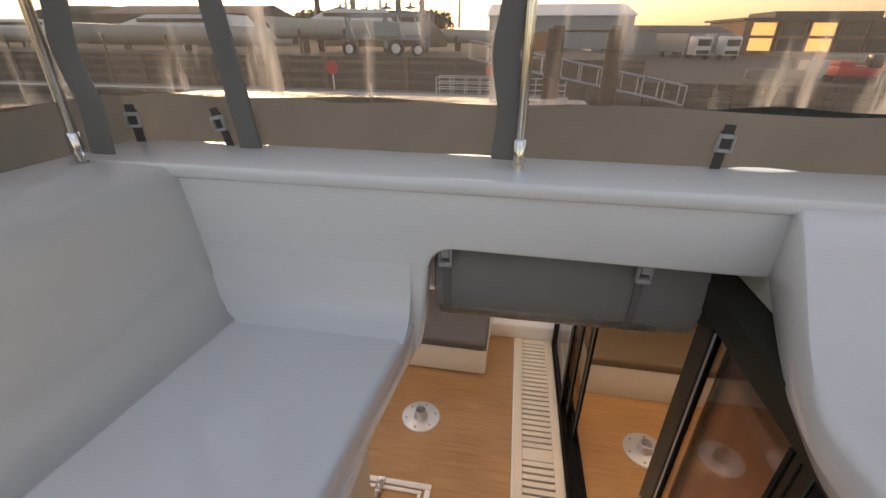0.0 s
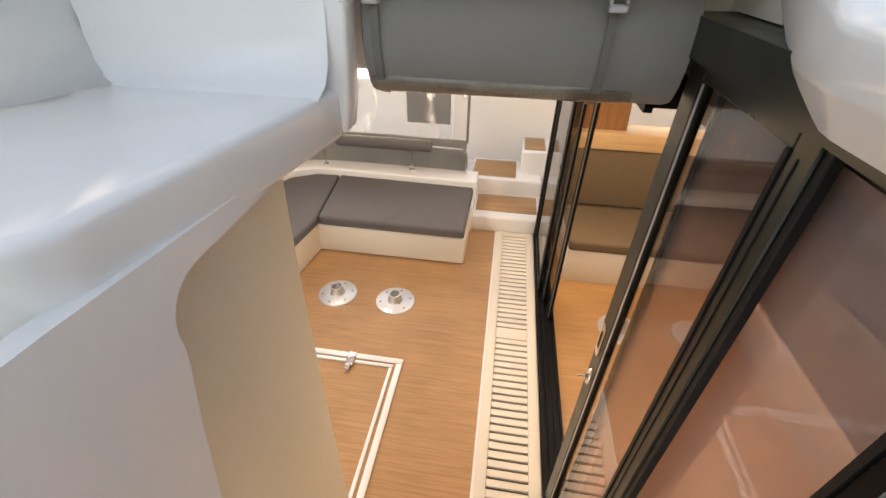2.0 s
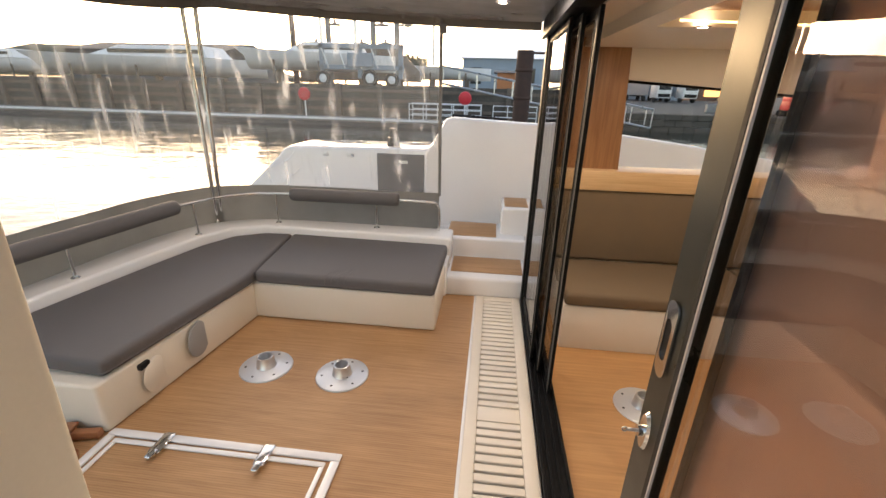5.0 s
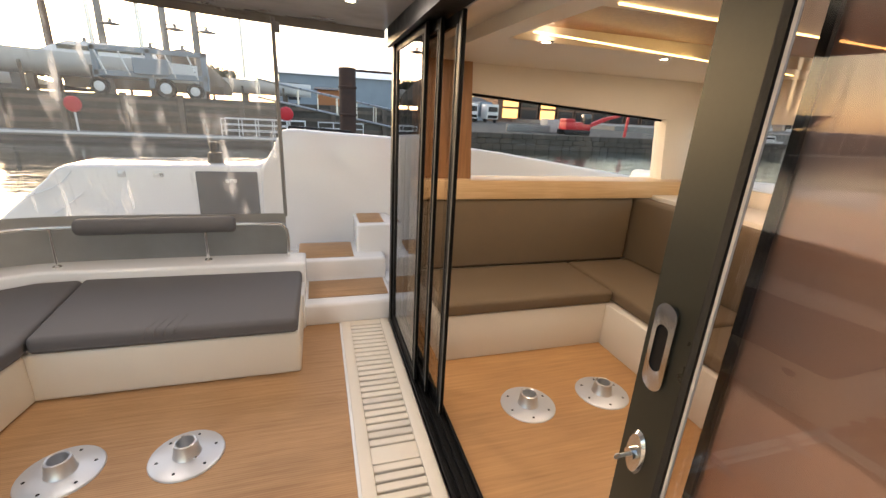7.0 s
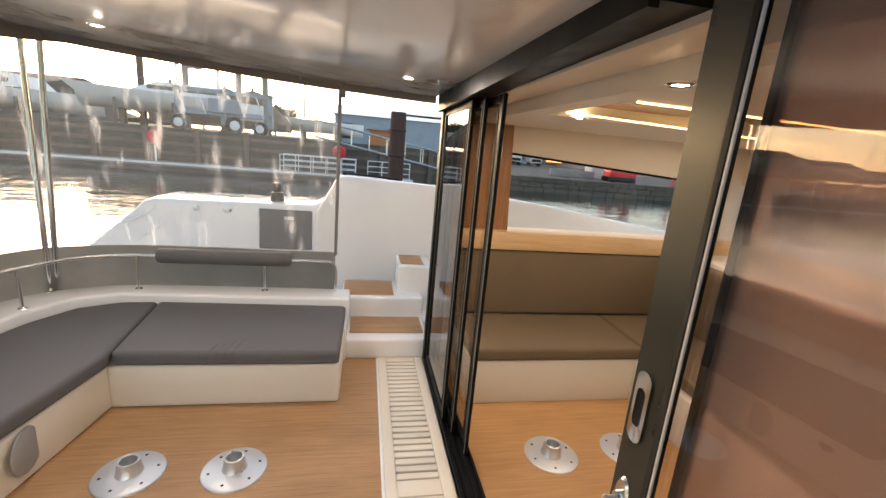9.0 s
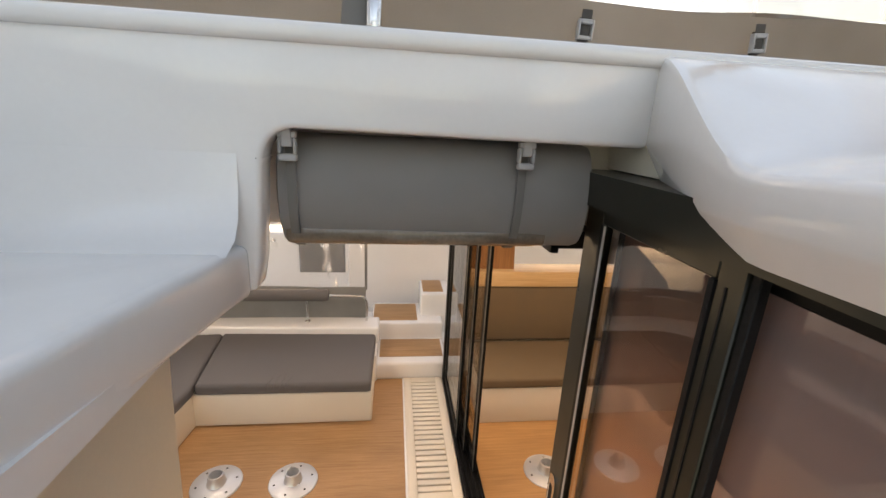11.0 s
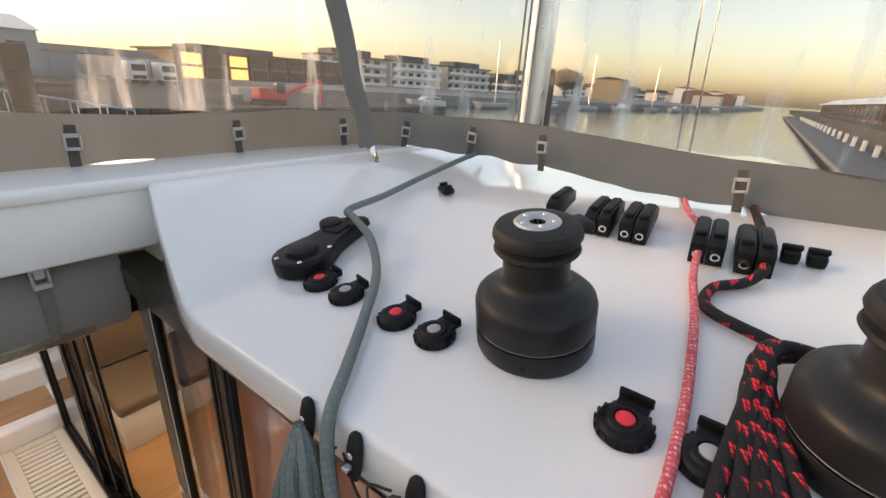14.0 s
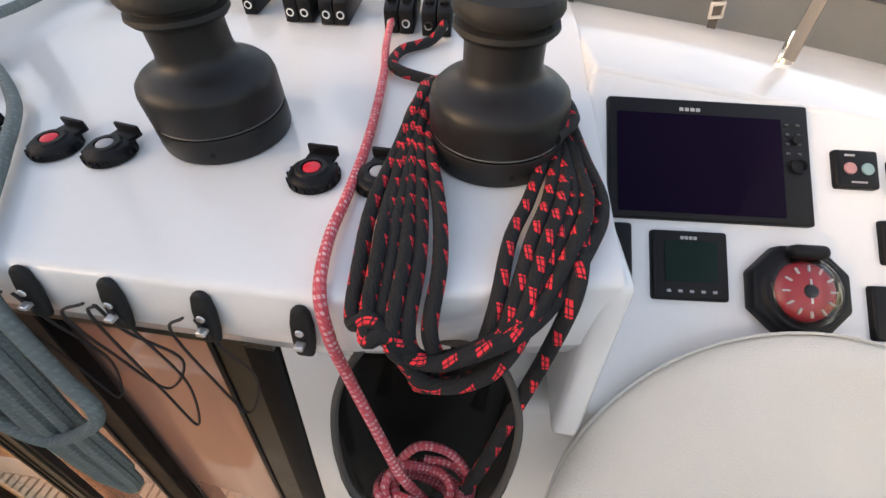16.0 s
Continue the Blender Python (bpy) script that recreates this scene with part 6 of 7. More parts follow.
# two steel piles joined by a pipe
for x in (2.32, 4.95):
    pp = thing("mooring_pile", (x, 22.6, -0.95), "rusty steel mooring pile joined by a pipe", "pile", "mooring piles")
    bm = B()
    lathe(bm, [(0.0, 4.32), (0.36, 4.30), (0.38, 4.24), (0.38, 0.0), (0.38, -1.0)], pose(x, 22.6, -0.95), 28)
    part("shaft", bm, RUST, pp)
    for z in (2.2, 3.4):
        bm = B()
        lathe(bm, [(0.385, 0.0), (0.42, 0.02), (0.42, 0.10), (0.385, 0.12)], pose(x, 22.6, -0.95 + z), 24)
        part("collar", bm, RUST, pp)
bm = B()
tube(bm, [(2.3, 22.6, 3.25), (4.95, 22.6, 3.25)], 0.05, 8, 1)
part("tie_pipe", bm, RUST, pp)
gw = thing("gangway", (6, 26, 0.5), "grey aluminium gangway leading down from the quay", "gangway")
bm = B()
for dz in (0.0, 0.9):
    for dy in (-0.5, 0.5):
        tube(bm, [(-2.0, 27.0 + dy, 1.9 + dz), (9.0, 25.0 + dy, 0.0 + dz)], 0.05, 6, 1)
for i in range(12):
    t_ = i / 11
    for dy in (-0.5, 0.5):
        x, y, z = -2 + 11 * t_, 27 - 2 * t_ + dy, 1.9 - 1.9 * t_
        tube(bm, [(x, y, z), (x, y, z + 0.9)], 0.03, 6, 1)
part("truss", bm, ALU, gw)
bm = B()
hexa(bm, [(-2, 26.5, 1.84), (9, 24.5, -0.06), (9, 25.5, -0.06), (-2, 27.5, 1.84)], [(-2, 26.5, 1.9), (9, 24.5, 0.0), (9, 25.5, 0.0), (-2, 27.5, 1.9)])
part("walkway", bm, WALKWAY, gw)


def tree(x, y, z, h, r, seed):
    rn = random.Random(seed)
    t = thing("tree", (x, y, z), "dark bushy tree against the dusk sky", "tree", "trees behind the yard")
    bm = B()
    lathe(bm, [(0.30, 0.0), (0.22, h * 0.3), (0.12, h * 0.7), (0.03, h * 0.95)], pose(x, y, z), 10)
    for i in range(7):
        a = rn.random() * 6.28
        tube(bm, [(x, y, z + h * (0.3 + 0.06 * i)), (x + r * 0.4 * math.cos(a), y + r * 0.4 * math.sin(a), z + h * (0.45 + 0.06 * i)), (x + r * 0.8 * math.cos(a), y + r * 0.8 * math.sin(a), z + h * (0.55 + 0.06 * i))], 0.07, 5, 3)
    part("trunk", bm, TIMBER, t)
    vs, fs = [], []
    for i in range(5200):
        u, v, w = rn.gauss(0, 1), rn.gauss(0, 1), rn.gauss(0, 1)
        k = (u * u + v * v + w * w) ** 0.5 or 1
        q = rn.random() ** 0.55 * (0.8 + 0.35 * noise.noise((u / k * 1.6 + seed, v / k * 1.6, w / k * 1.6)))
        c = Vector((x + r * q * u / k, y + r * q * v / k, z + h * 0.62 + h * 0.38 * q * w / k))
        s = 0.15 + 0.20 * rn.random()
        e1 = Vector((rn.gauss(0, 1), rn.gauss(0, 1), rn.gauss(0, 1))).normalized() * s
        e2 = e1.orthogonal().normalized() * s * 0.7
        b = len(vs)
        vs += [c - e1, c + e2, c + e1, c - e2]
        fs.append((b, b + 1, b + 2, b + 3))
    me = bpy.data.meshes.new("crown")
    me.from_pydata(vs, [], fs)
    me.materials.append(LEAF)
    o = new("crown", me)
    o.parent = t
    o.matrix_parent_inverse = t.matrix_basis.inverted()
    tagged(o, kind="stuff")


for i, (x, y, h, r) in enumerate(((-62, 105, 7, 7), (-48, 108, 7.5, 8), (-36, 110, 8, 9), (-22, 118, 8, 8))):
    tree(x, y, QZ, h, r, i)
tree(148, 58, 0.9, 10, 6, 31)


def yacht(x, y, z, length, h, turn, label, cabin=True, masts=()):
    """A hull with a rounded sheer on chocks, a cabin with a window band, and spars."""
    m = pose(x, y, z, 0, 0, turn)
    t = thing("yacht", (x, y, z), label, "boat", "boats in the yard")
    bm = B()
    secs = []
    for i in range(13):
        u = i / 12
        w = length * 0.14 * (math.sin(math.pi * min(1, 0.18 + u * 0.82)) ** 0.6)
        s = h * (0.85 + 0.25 * (1 - u) ** 2)
        X = (u - 0.5) * length
        secs.append([bm.verts.new((X + (0.06 * length * (1 - u) if j in (0, 6) else 0) * (-1 if u < 0.5 else 0), yy * w, zz * s)) for j, (yy, zz) in enumerate(((-1, 1), (-0.92, 0.6), (-0.6, 0.2), (0, 0), (0.6, 0.2), (0.92, 0.6), (1, 1)))])
    for a, b in zip(secs, secs[1:]):
        for j in range(6):
            bm.faces.new((a[j], a[j + 1], b[j + 1], b[j]))
        bm.faces.new((a[6], a[0], b[0], b[6]))
    bm.faces.new(secs[0])
    bm.faces.new(secs[-1][::-1])
    bmesh.ops.transform(bm, matrix=m, verts=bm.verts)
    part("hull", bm, WHITE_PAINT, t)
    if z > 0:
        for u in (-0.3, 0.0, 0.3):
            bm = B()
            box(bm, u * length - 0.2, u * length + 0.2, -0.3, 0.3, -(z - QZ), 0.12, 0.0, 1, m)
            part("keel_block", bm, TIMBER, t)
            bm = B()
            box(bm, u * length - 0.1, u * length + 0.1, -0.12 * length, -0.115 * length, -(z - QZ), h * 0.5, 0.0, 1, m)
            part("keel_stand", bm, TIMBER, t)
    if cabin:
        bm = B()
        hexa(bm, [(-0.25 * length, -0.09 * length, h * 0.9), (0.3 * length, -0.09 * length, h * 0.9), (0.3 * length, 0.09 * length, h * 0.9), (-0.25 * length, 0.09 * length, h * 0.9)], [(-0.10 * length, -0.07 * length, h * 1.45), (0.27 * length, -0.07 * length, h * 1.45), (0.27 * length, 0.07 * length, h * 1.45), (-0.10 * length, 0.07 * length, h * 1.45)])
        bmesh.ops.transform(bm, matrix=m, verts=bm.verts)
        part("cabin", bm, WHITE_PAINT, t)
        bm = B()
        box(bm, -0.14 * length, 0.26 * length, -0.088 * length, 0.088 * length, h * 1.08, h * 1.26, 0, 1, m)
        part("windows", bm, DARK_GLAZE, t, "dark window band")
    for j, (mx, mh) in enumerate(masts):
        bm = B()
        tube(bm, [m @ Vector((mx, 0, h)), m @ Vector((mx, 0, h + mh))], 0.16, 8, 1)
        part("mast", bm, ALU, t)
    return t


yacht(-34, 45, QZ + 0.5, 24, 1.9, 0, "long white motor yacht laid up ashore")
yacht(-14.5, 41, QZ + 1.2, 13, 1.6, 8, "white motor yacht laid up ashore", True, ((0, 12), (3, 12)))
yacht(-6, 52, QZ + 0.8, 13, 1.5, -4, "white sailing yacht ashore", False, ((0, 14),))
yacht(-58, 48, QZ + 0.5, 18, 1.7, 3, "white yacht ashore under a cover")

# mobile boat hoist
HX = 1.2
bh = thing("boat_hoist", (-9 + HX, 36, QZ), "blue-grey mobile boat hoist with big wheels", "boat hoist")
for x, s_ in ((-9.7, 1.0), (-8.0, 0.85), (-13.4, 0.9)):
    bm = B()
    lathe(bm, [(0.34 * s_, -0.12), (0.55 * s_, -0.22), (0.62 * s_, -0.1), (0.62 * s_, 0.1), (0.55 * s_, 0.22), (0.34 * s_, 0.12)], pose(x + HX, 35, QZ + 0.62 * s_, 90, 0, 0), 32)
    w_ = part("wheel", bm, TYRE, bh)
    bm = B()
    lathe(bm, [(0.0, 0.16), (0.2 * s_, 0.16), (0.35 * s_, 0.10), (0.36 * s_, 0.0)], pose(x + HX, 35.0, QZ + 0.62 * s_, 90, 0, 0), 24)
    part("rim", bm, WHITE_PAINT, w_, "white wheel rim")
bm = B()
for x in (-10.6, -7.4, -13.6):
    box(bm, x + HX - 0.16, x + HX + 0.16, 35.3, 35.7, QZ + 0.6, QZ + 3.0, 0.03, 1)
box(bm, -13.8 + HX, -7.2 + HX, 35.3, 35.7, QZ + 1.2, QZ + 1.55, 0.03, 1)
box(bm, -13.8 + HX, -7.2 + HX, 35.3, 35.7, QZ + 2.7, QZ + 3.0, 0.03, 1)
box(bm, -11.5 + HX, -9.5 + HX, 35.1, 36.0, QZ + 1.4, QZ + 2.4, 0.06, 1)
part("frame", bm, BLUE_GREY, bh)
bm = B()
for i in range(5):
    tube(bm, [(-13.5 + HX + i * 1.3, 35.2, QZ + 2.7), (-13.0 + HX + i * 1.3, 35.2, QZ + 1.3)], 0.05, 6, 1)
part("braces", bm, ALU, bh)

# boat under a brown winter cover, and the low hill behind the yard
TARP = mat("brown_boat_cover", (0.15, 0.115, 0.085), 0.8, vary=0.3, scale=1.2, fine=20, bump=0.3)
cb = thing("covered_boat", (-13, 48, QZ), "laid-up boat under a brown winter cover", "boat")
bm = B()
ribs = []
for i in range(15):
    u = i / 14
    x = -19.0 + 12.0 * u
    top = 3.55 + 0.25 * math.sin(math.pi * u) - 1.9 * max(0.0, (u - 0.78) / 0.22) ** 1.5 + 0.10 * noise.noise((x * 0.9, 3.1, 0.7))
    ribs.append([bm.verts.new((x + 0.1 * noise.noise((x, yy, 1.3)), 48 + yy, QZ + zz)) for yy, zz in ((-2.0, 0.5), (-2.1, 1.2), (-1.7, 0.72 * top), (-0.5, 0.96 * top), (0.0, top), (0.5, 0.96 * top), (1.7, 0.72 * top), (2.1, 1.2), (2.0, 0.5))])
for p, q in zip(ribs, ribs[1:]):
    for j in range(9):
        bm.faces.new((p[j], p[(j + 1) % 9], q[(j + 1) % 9], q[j]))
bm.faces.new(ribs[0])
bm.faces.new(ribs[-1][::-1])
part("cover", bm, TARP, cb, angle=50)
for x in (-17.0, -13.0, -9.0):
    slab("keel_block", TIMBER, (x - 0.3, x + 0.3, 47.5, 48.5, QZ, QZ + 0.6), 0, cb)
bm = B()
crest = [[bm.verts.new((-140 + 84 * i / 20, y, QZ + max(0.2, f * (float(np.interp(i, [0, 13, 16, 18, 20], [9.5, 8.3, 6.8, 3.4, 1.5])) + 0.5 * noise.noise((i * 1.7, y * 0.1, 0))))) ) for i in range(21)] for y, f in ((112, 0.0), (118, 0.75), (128, 1.0), (160, 0.0))]
for p, q in zip(crest, crest[1:]):
    for j in range(20):
        bm.faces.new((p[j], p[j + 1], q[j + 1], q[j]))
part("ground_hill", bm, LEAF, None, "dark wooded hill behind the boatyard", category="hill", kind="structure", angle=60)

# tall posts with lamps
for k, (x, y, h, mt) in enumerate(((-19.4, 46, 13, RUST), (-15.7, 46, 12, CONCRETE), (-11.15, 46, 12, CONCRETE), (-8.8, 46, 11, CONCRETE))):
    t = thing("yard_mast", (x, y, QZ), "tall yard light mast with dish lamps", "street lamp", "yard light masts")
    bm = B()
    lathe(bm, [(0.32, 0.0), (0.28, h * 0.5), (0.24, h)], pose(x, y, QZ), 12)
    part("pole", bm, mt, t)
    if k:
        for dx, dz in ((1.1, 5.4), (-0.9, 3.8)):
            bm = B()
            lathe(bm, [(0.0, 0.5), (0.12, 0.45), (0.14, 0.2), (0.75, 0.05), (0.78, 0.0), (0.2, -0.08), (0.0, -0.08)], pose(x + dx, y - 1, QZ + dz), 20)
            tube(bm, [(x, y, QZ + dz + 0.45), (x + dx, y - 1, QZ + dz + 0.45)], 0.05, 6, 1)
            part("lamp_head", bm, CONCRETE, t)


def shed(name, label, x0, x1, y0, y1, z0, z1, wall, roof, turn=0.0, panels=0, category="building"):
    t = thing(name, ((x0 + x1) / 2, y0, z0), label, category)
    bm = B()
    box(bm, x0, x1, y0, y1, z0, z1)
    part("wall", bm, wall, t)
    bm = B()
    ym = (y0 + y1) / 2
    hexa(bm, [(x0 - 0.4, y0 - 0.4, z1), (x1 + 0.4, y0 - 0.4, z1), (x1 + 0.4, y1 + 0.4, z1), (x0 - 0.4, y1 + 0.4, z1)], [(x0 - 0.4, ym - 0.3, z1 + (y1 - y0) * 0.10), (x1 + 0.4, ym - 0.3, z1 + (y1 - y0) * 0.10), (x1 + 0.4, ym + 0.3, z1 + (y1 - y0) * 0.10), (x0 - 0.4, ym + 0.3, z1 + (y1 - y0) * 0.10)])
    part("roof", bm, roof, t)
    for i in range(panels):
        x = x0 + (x1 - x0) * (i + 0.3) / panels
        bm = B()
        box(bm, x, x + (x1 - x0) / panels * 0.4, y0 - 0.06, y0 + 0.05, z0 + (z1 - z0) * 0.15, z0 + (z1 - z0) * 0.7, 0.02, 1)
        part("door", bm, BLUE_GREY if i % 2 else DARK_GLAZE, t)
    return t


shed("warehouse", "long pale blue warehouse behind the yard", -4, 16, 70, 90, QZ, QZ + 4.2, BLUE_GREY, WHITE_PAINT, panels=5)
shed("warehouse", "low grey yard shed behind the boats", -70, -42, 70, 86, QZ, QZ + 4.5, ROOF_DARK, ROOF_DARK, panels=4)
shed("site_hut", "orange site hut on the quay", 1.2, 4.0, 58, 61, QZ, QZ + 1.9, mat("orange_paint", (0.40, 0.16, 0.06), 0.6), ROOF_DARK)
shed("warehouse", "grey cladding warehouse behind the trucks", 14, 37, 92, 104, QR, QR + 3.8, BLUE_GREY, ROOF_DARK, panels=4)


def truck(x, y, turn=0.0):
    m = pose(x, y, QR, 0, 0, turn)
    t = thing("truck", (x, y, QR), "white articulated truck parked on the quay", "truck", "trucks on the quay")
    bm = B()
    box(bm, -1.2, 1.2, -1.0, 1.1, 0.6, 3.1, 0.12, 2, m)
    part("cab", bm, WHITE_PAINT, t)
    bm = B()
    box(bm, -1.0, 1.0, -1.04, -0.9, 1.8, 2.7, 0.05, 1, m)
    part("windscreen", bm, DARK_GLAZE, t)
    bm = B()
    box(bm, -1.0, 1.0, -1.04, -0.9, 0.75, 1.25, 0.03, 1, m)
    part("grille", bm, BLACK_PLASTIC, t)
    bm = B()
    box(bm, -1.3, 1.3, 1.3, 11.0, 0.9, 3.5, 0.04, 1, m)
    part("trailer", bm, BLUE_GREY, t)
    for sx in (-1.05, 1.05):
        for yy in (-0.2, 3.0, 8.5):
            bm = B()
            lathe(bm, [(0.0, 0.14), (0.3, 0.14), (0.5, 0.12), (0.5, -0.12), (0.0, -0.14)], m @ pose(sx, yy, 0.5, 0, 90, 0), 20)
            part("wheel", bm, TYRE, t)


truck(26.9, 75, 12)
truck(30.8, 75, 12)
slab("barrier_block", CONCRETE, (18.4, 23.0, 39.8, 40.2, QR, QR + 0.7), 0.04, label="white concrete barrier on the quay", category="barrier")
slab("container", RENDER_WALL, (23.3, 25.4, 41.0, 42.5, QR, QR + 1.3), 0.05, label="white steel site container on the quay", category="container")

# red long-reach excavator
ex = thing("excavator", (24.3, 37.5, QR), "red long-reach excavator with its boom out", "excavator")
bm = B()
box(bm, 22.9, 25.6, 36.9, 38.2, QR + 0.45, QR + 1.15, 0.12, 2)
box(bm, 22.9, 23.9, 36.95, 38.15, QR + 1.1, QR + 1.45, 0.1, 2)
part("body", bm, RED_PAINT, ex)
for y in (36.8, 38.0):
    bm = B()
    box(bm, 22.8, 25.6, y, y + 0.35, QR, QR + 0.5, 0.2, 3)
    part("track", bm, TYRE, ex)
bm = B()
box(bm, 24.7, 25.5, 36.85, 37.5, QR + 1.0, QR + 1.9, 0.08, 2)
part("cab", bm, DARK_GLAZE, ex)
for a, b, r_ in (((25.3, 37.2, QR + 0.8), (27.1, 37.1, QR + 1.55), 0.22), ((27.1, 37.1, QR + 1.55), (29.6, 37.0, QR + 2.25), 0.17), ((29.6, 37.0, QR + 2.25), (29.4, 36.9, QR - 0.7), 0.13)):
    bm = B()
    tube(bm, [a, b], r_, 4, 1)
    part("boom", bm, RED_PAINT, ex)
bm = B()
box(bm, 29.15, 29.7, 36.6, 37.2, QR - 1.0, QR - 0.6, 0.08, 2)
part("bucket", bm, RED_PAINT, ex)
slab("marker_post", ALU, (27.9, 28.05, 30.0, 30.15, -2.0, 2.0), label="grey steel post in the water", category="post")

# office building; the sun glow in two window bays is emission of the panes
of = thing("office_building", (60, 98, QR), "brown office building with a low-sun glow put into some windows", "building")
slab("wall", BRICK, (42, 92, 98, 115, QR, QR + 5.9), 0, of)
slab("roof", ROOF_DARK, (41, 93, 97, 116, QR + 5.9, QR + 6.3), 0, of)
slab("penthouse", ROOF_DARK, (48, 66, 101, 112, QR + 6.3, QR + 7.5), 0, of)
for f_ in range(2):
    for i in range(9):
        x = 43.4 + i * 5.0
        slab("window", SUN_GLOW_GLASS if i in (0, 2) else DARK_GLAZE, (x, x + 3.9, 97.92, 98.05, QR + 0.8 + 2.6 * f_, QR + 2.9 + 2.6 * f_), 0, of)
        slab("pier", ROOF_DARK, (x + 4.3, x + 4.6, 97.85, 98.0, QR, QR + 5.9), 0, of)

# far shore with apartment houses
bm = B()
shore = [(46, 60), (70, 52), (95, 44), (140, 34), (230, 16), (420, 4), (900, 60), (900, 900), (46, 900)]
hexa(bm, [(x, y, -3) for x, y in shore], [(x, y, 0.9) for x, y in shore])
part("ground_far", bm, CONCRETE, None, "far shore of the basin", category="ground", kind="structure")


def apartments(x, y, w, d, floors, turn, wall, k):
    m = pose(x, y, 0.9, 0, 0, turn)
    t = thing("apartment_house", (x, y, 0.9), "pale apartment house with balconies across the basin", "building", "apartment houses")
    h = floors * 2.7
    bm = B()
    box(bm, 0, w, 0, d, 0, h, 0, 1, m)
    part("wall", bm, wall, t)
    bm = B()
    box(bm, -0.6, w + 0.6, -0.9, d, h, h + 0.35, 0, 1, m)
    box(bm, w * 0.2, w * 0.8, 1.5, d - 1, h + 0.35, h + 2.2, 0, 1, m)
    part("roof", bm, ROOF_DARK, t)
    n_ = int(w / 3.4)
    for f_ in range(floors):
        for i in range(n_):
            X = 0.7 + i * (w - 1.2) / n_
            bm = B()
            box(bm, X, X + 1.9, -0.06, 0.05, f_ * 2.7 + 0.6, f_ * 2.7 + 2.2, 0, 1, m)
            part("window", bm, DARK_GLAZE, t)
        bm = B()
        box(bm, 0.4, w - 0.4, -1.3, 0.0, f_ * 2.7 + 0.15, f_ * 2.7 + 0.3, 0, 1, m)
        box(bm, 0.4, w - 0.4, -1.3, -1.24, f_ * 2.7 + 0.3, f_ * 2.7 + 1.1, 0, 1, m)
        part("balcony", bm, WHITE_PAINT, t)


for k, (x, y, w, fl, tn) in enumerate(((52, 66, 14, 3, -14), (67, 63, 13, 3, -14), (82, 60, 13, 3, -16), (97, 58, 14, 2, -16), (113, 56, 12, 3, -14), (130, 52, 14, 2, -12), (150, 48, 12, 2, -10), (175, 44, 16, 2, -8), (205, 40, 18, 2, -8), (240, 34, 20, 1, -6))):
    apartments(x * 1.7, y * 1.7, w * 1.65, 12, fl, tn, (RENDER_WALL, WHITE_PAINT, RENDER_WALL, BRICK)[k % 4], k)
shed("tower_house", "ochre stepped tower house on the far shore", 170, 180, 46, 56, 0.9, 8.2, mat("ochre_render", (0.42, 0.32, 0.18), 0.8, vary=0.15), ROOF_DARK)
for k in range(14):
    x, y = 260 + k * 26, 22 + 9 * (k % 4)
    shed("far_house", "small pale house on the far shore", x, x + 17, y, y + 12, 0.9, 5.5 + 2 * (k % 3), (RENDER_WALL, BRICK, WHITE_PAINT)[k % 3], BRICK)
for k in range(9):
    u = k / 8
    yacht(62 + 130 * u, 49 - 32 * u, -1.1, 8 + 3 * (k % 3), 1.3, -15 + 10 * (k % 3), "white boat moored along the far shore", k % 2 == 0, ((0, 11),) if k % 2 else ())

# long pontoon and hall on the starboard side
pw = thing("long_pontoon", (60, -5.6, -0.9), "long grey pontoon with white service pedestals", "pontoon")
slab("deck", WALKWAY, (6, 210, -7.6, -3.8, -0.62, -0.40), 0.04, pw)
slab("float", CONCRETE, (6, 210, -7.3, -4.1, -1.0, -0.62), 0.05, pw)
slab("fender_strip", CONCRETE, (6, 210, -3.82, -3.62, -0.62, -0.36), 0.03, pw)
for k in range(26):
    x = 12 + k * 6.2
    t = thing("service_pedestal", (x, -7.2, -0.40), "white service pedestal on the pontoon", "pedestal", "service pedestals")
    bm = B()
    box(bm, x - 0.17, x + 0.17, -7.35, -7.0, -0.40, 0.50, 0.05, 2)
    part("body", bm, WHITE_PAINT, t)
    bm = B()
    box(bm, x - 0.19, x + 0.19, -7.37, -6.98, 0.50, 0.58, 0.03, 2)
    part("cap", bm, BLUE_GREY, t)
slab("ground_stbd", STONE, (4, 400, -120, -10.5, -3, 1.0), label="bank behind the starboard pontoon", category="ground", kind="structure")
hl = thing("long_hall", (90, -16, 1.0), "long brown hall with a white eave along the pontoon", "building")
slab("wall", BRICK, (20, 230, -40, -15.5, 0.9, 4.4), 0, hl)
bm = B()
hexa(bm, [(19, -41, 4.4), (231, -41, 4.4), (231, -14.2, 4.4), (19, -14.2, 4.4)], [(19, -41, 6.6), (231, -41, 6.6), (231, -18.5, 6.3), (19, -18.5, 6.3)])
part("roof", bm, WHITE_PAINT, hl)
for k in range(34):
    slab("window", DARK_GLAZE, (22 + k * 6, 26 + k * 6, -15.56, -15.40, 1.6, 3.6), 0, hl)
    slab("pillar", TIMBER, (20.6 + k * 6, 20.9 + k * 6, -14.9, -14.6, 0.9, 4.4), 0, hl)

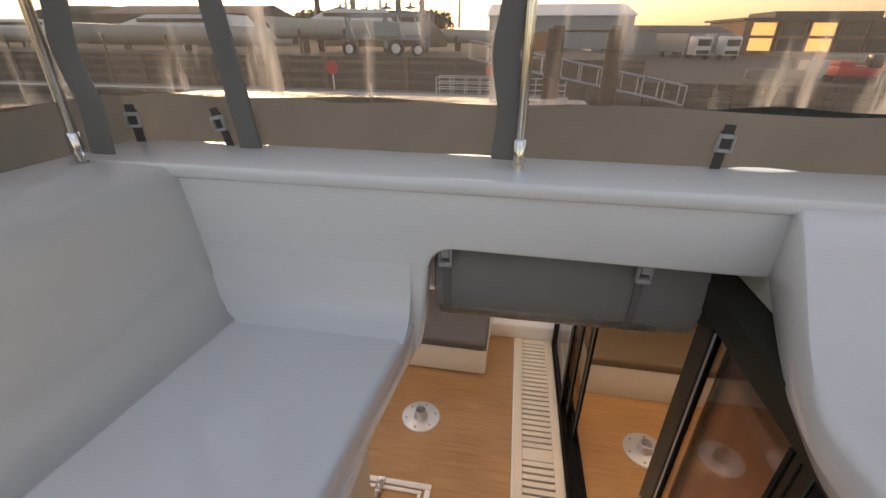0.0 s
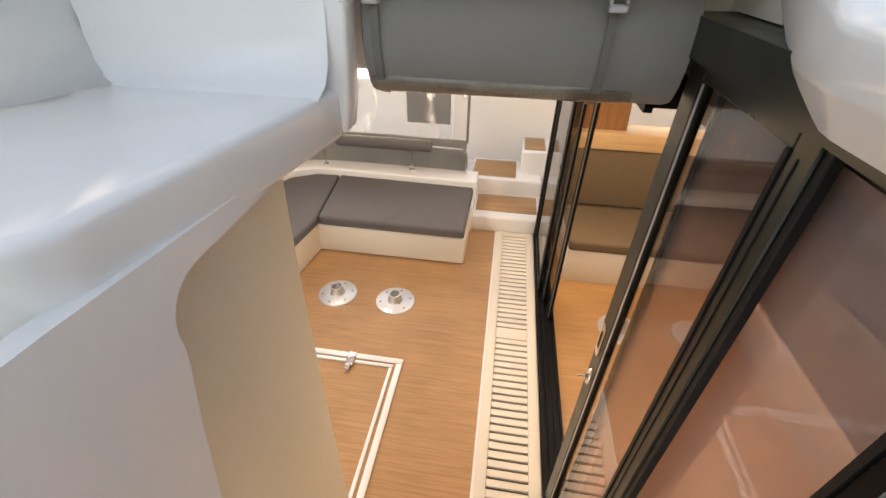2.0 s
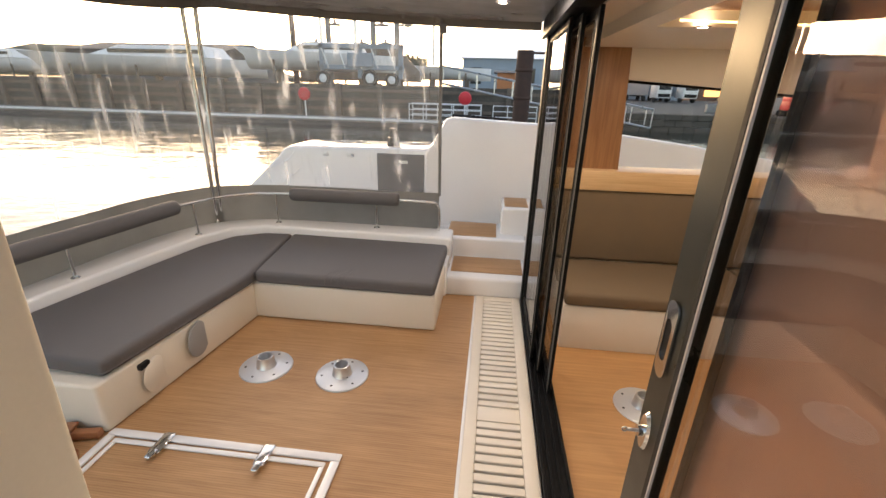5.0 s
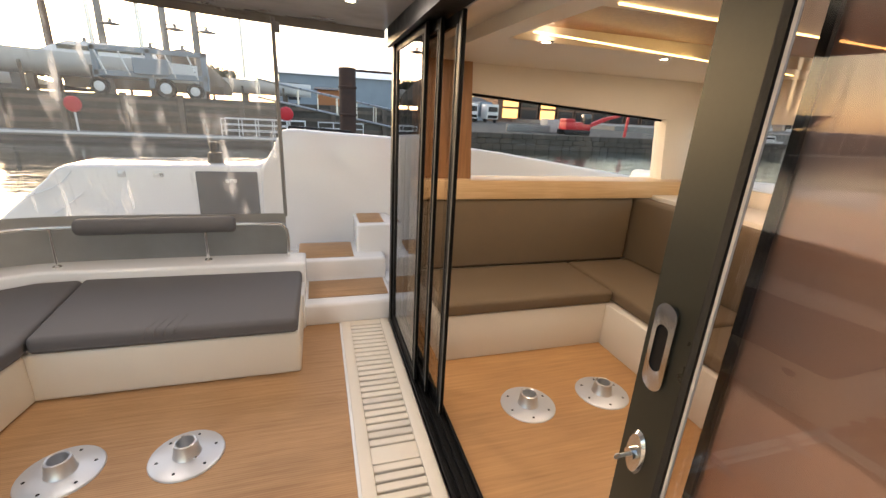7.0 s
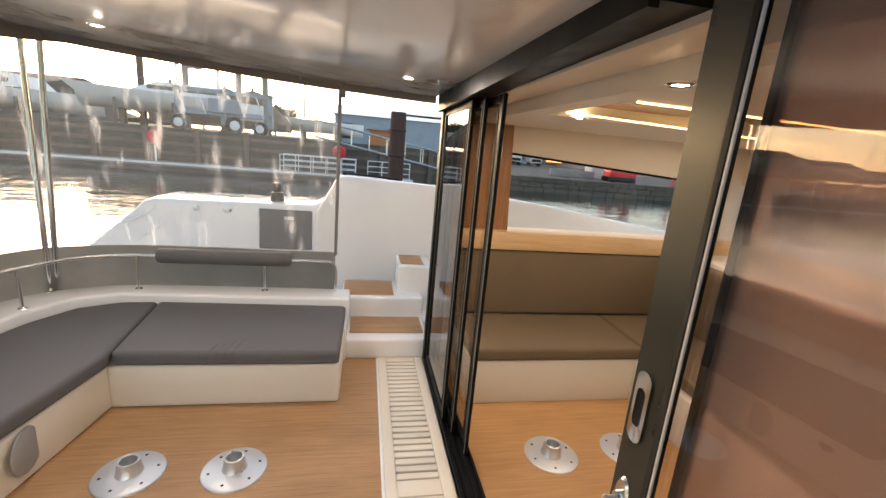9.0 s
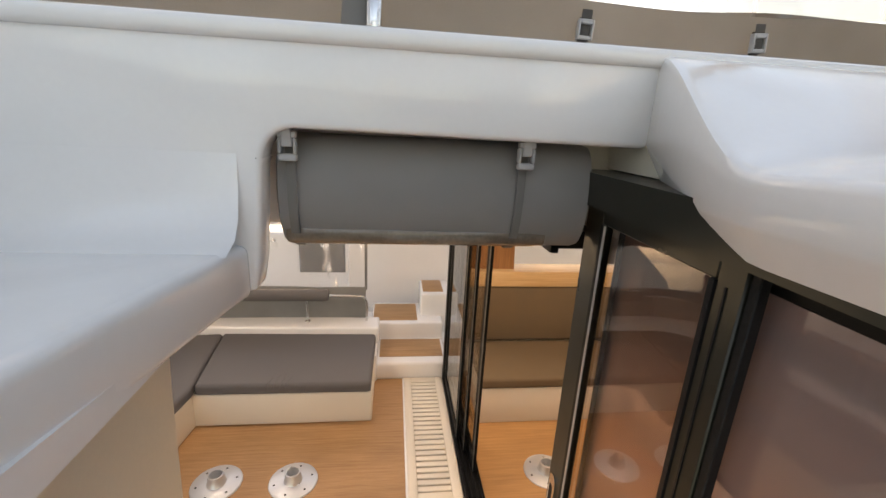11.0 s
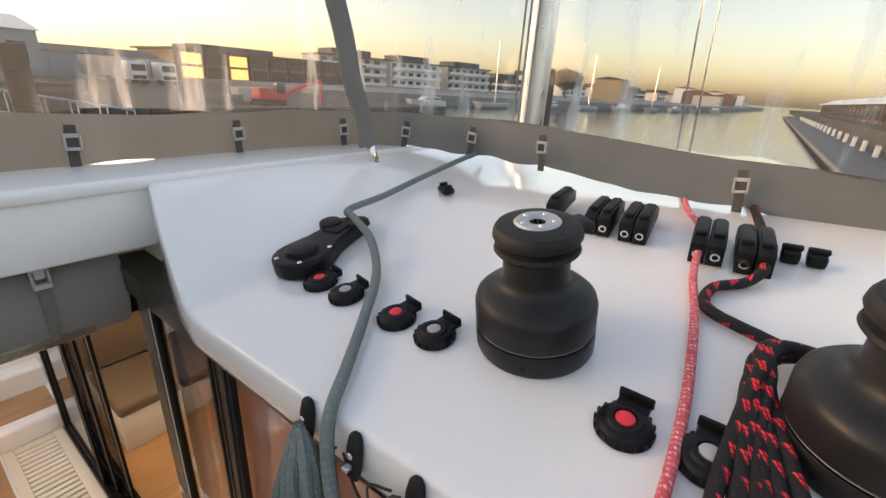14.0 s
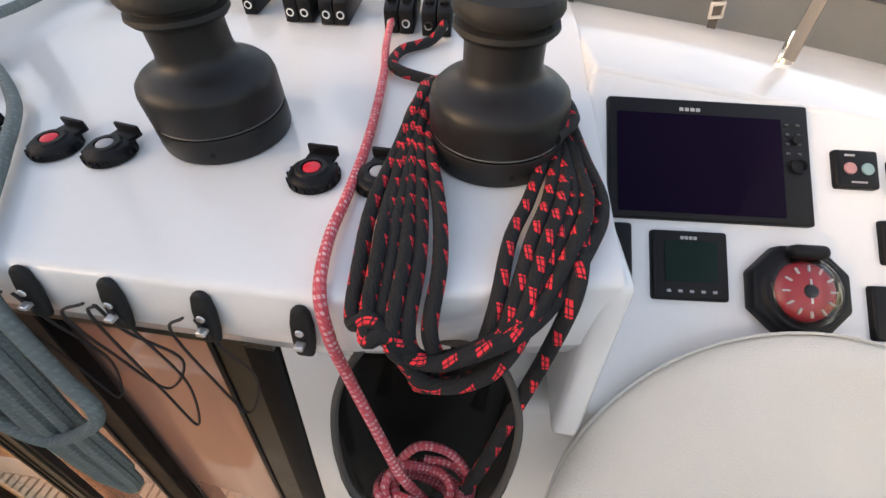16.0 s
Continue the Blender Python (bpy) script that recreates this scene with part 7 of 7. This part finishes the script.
# mast, shrouds and pile ahead
ms = thing("mast", (4.9, 2.35, 1.1), "grey aluminium mast with halyards ahead of the helm", "mast")
bm = B()
lathe(bm, [(0.115, 0.0), (0.115, 12.0), (0.0, 12.0)], pose(4.9, 2.35, 1.0) @ Matrix.Diagonal((1.3, 1, 1, 1)), 28)
part("spar", bm, ALU, ms)
for dx, dy in ((-0.17, 0.05), (-0.18, -0.03), (-0.12, 0.13)):
    bm = B()
    tube(bm, [(4.9 + dx, 2.35 + dy, 1.1), (4.9 + dx * 1.2, 2.35 + dy, 12)], 0.010, 6, 1)
    part("halyard", bm, ROPE_GREY, ms)
bm = B()
lathe(bm, [(0.0, 0.16), (0.05, 0.15), (0.06, 0.02), (0.08, 0.0)], pose(4.70, 2.35, 2.0, 0, -90, 0), 18)
part("mast_winch", bm, WINCH_BLACK, ms)
for (x0, y0, z0), (x1, y1, z1) in (((5.6, 1.0, 0.75), (5.25, 1.35, 6.0)), ((5.62, 0.93, 0.75), (5.45, 1.2, 6.0))):
    s = thing("shroud", (x0, y0, z0), "steel shroud wire with a turnbuckle", "rigging wire", "shrouds")
    bm = B()
    tube(bm, [(x0, y0, z0), (x1, y1, z1)], 0.009, 6, 1)
    part("wire", bm, STEEL, s)
    bm = B()
    v = (Vector((x1, y1, z1)) - Vector((x0, y0, z0))).normalized()
    tube(bm, [Vector((x0, y0, z0)) + v * 1.2, Vector((x0, y0, z0)) + v * 1.5], 0.022, 8, 1)
    part("turnbuckle", bm, RUBBER, s)
tp = thing("timber_pile", (21, 9.2, -0.9), "thick dark timber mooring pile", "pile")
bm = B()
lathe(bm, [(0.0, 4.9), (0.30, 4.85), (0.34, 4.6), (0.34, -1.0)], pose(21.0, 9.3, -0.95), 22)
part("pile", bm, RUST, tp)

# folded teak step lying by the aft bench
fs_ = thing("teak_step", (-1.0, 2.66, 0.0), "varnished teak folding step on the cockpit floor", "step stool")
VARNISH = wood("varnished_teak", (0.20, 0.07, 0.03), (0.36, 0.15, 0.06), along="x", rough=0.3)
for dy in (0.0, 0.14):
    bm = B()
    box(bm, -0.24, 0.16, -0.022, 0.022, 0.0, 0.05, 0.012, 2, pose(-1.03, 2.60 + dy, 0.004, 0, 0, 12))
    part("rail", bm, VARNISH, fs_)
for dx in (-0.12, 0.02):
    bm = B()
    box(bm, -0.03, 0.03, -0.10, 0.12, 0.052, 0.072, 0.006, 2, pose(-1.03 + dx, 2.665, 0.004, 0, 0, 12))
    part("tread", bm, VARNISH, fs_)
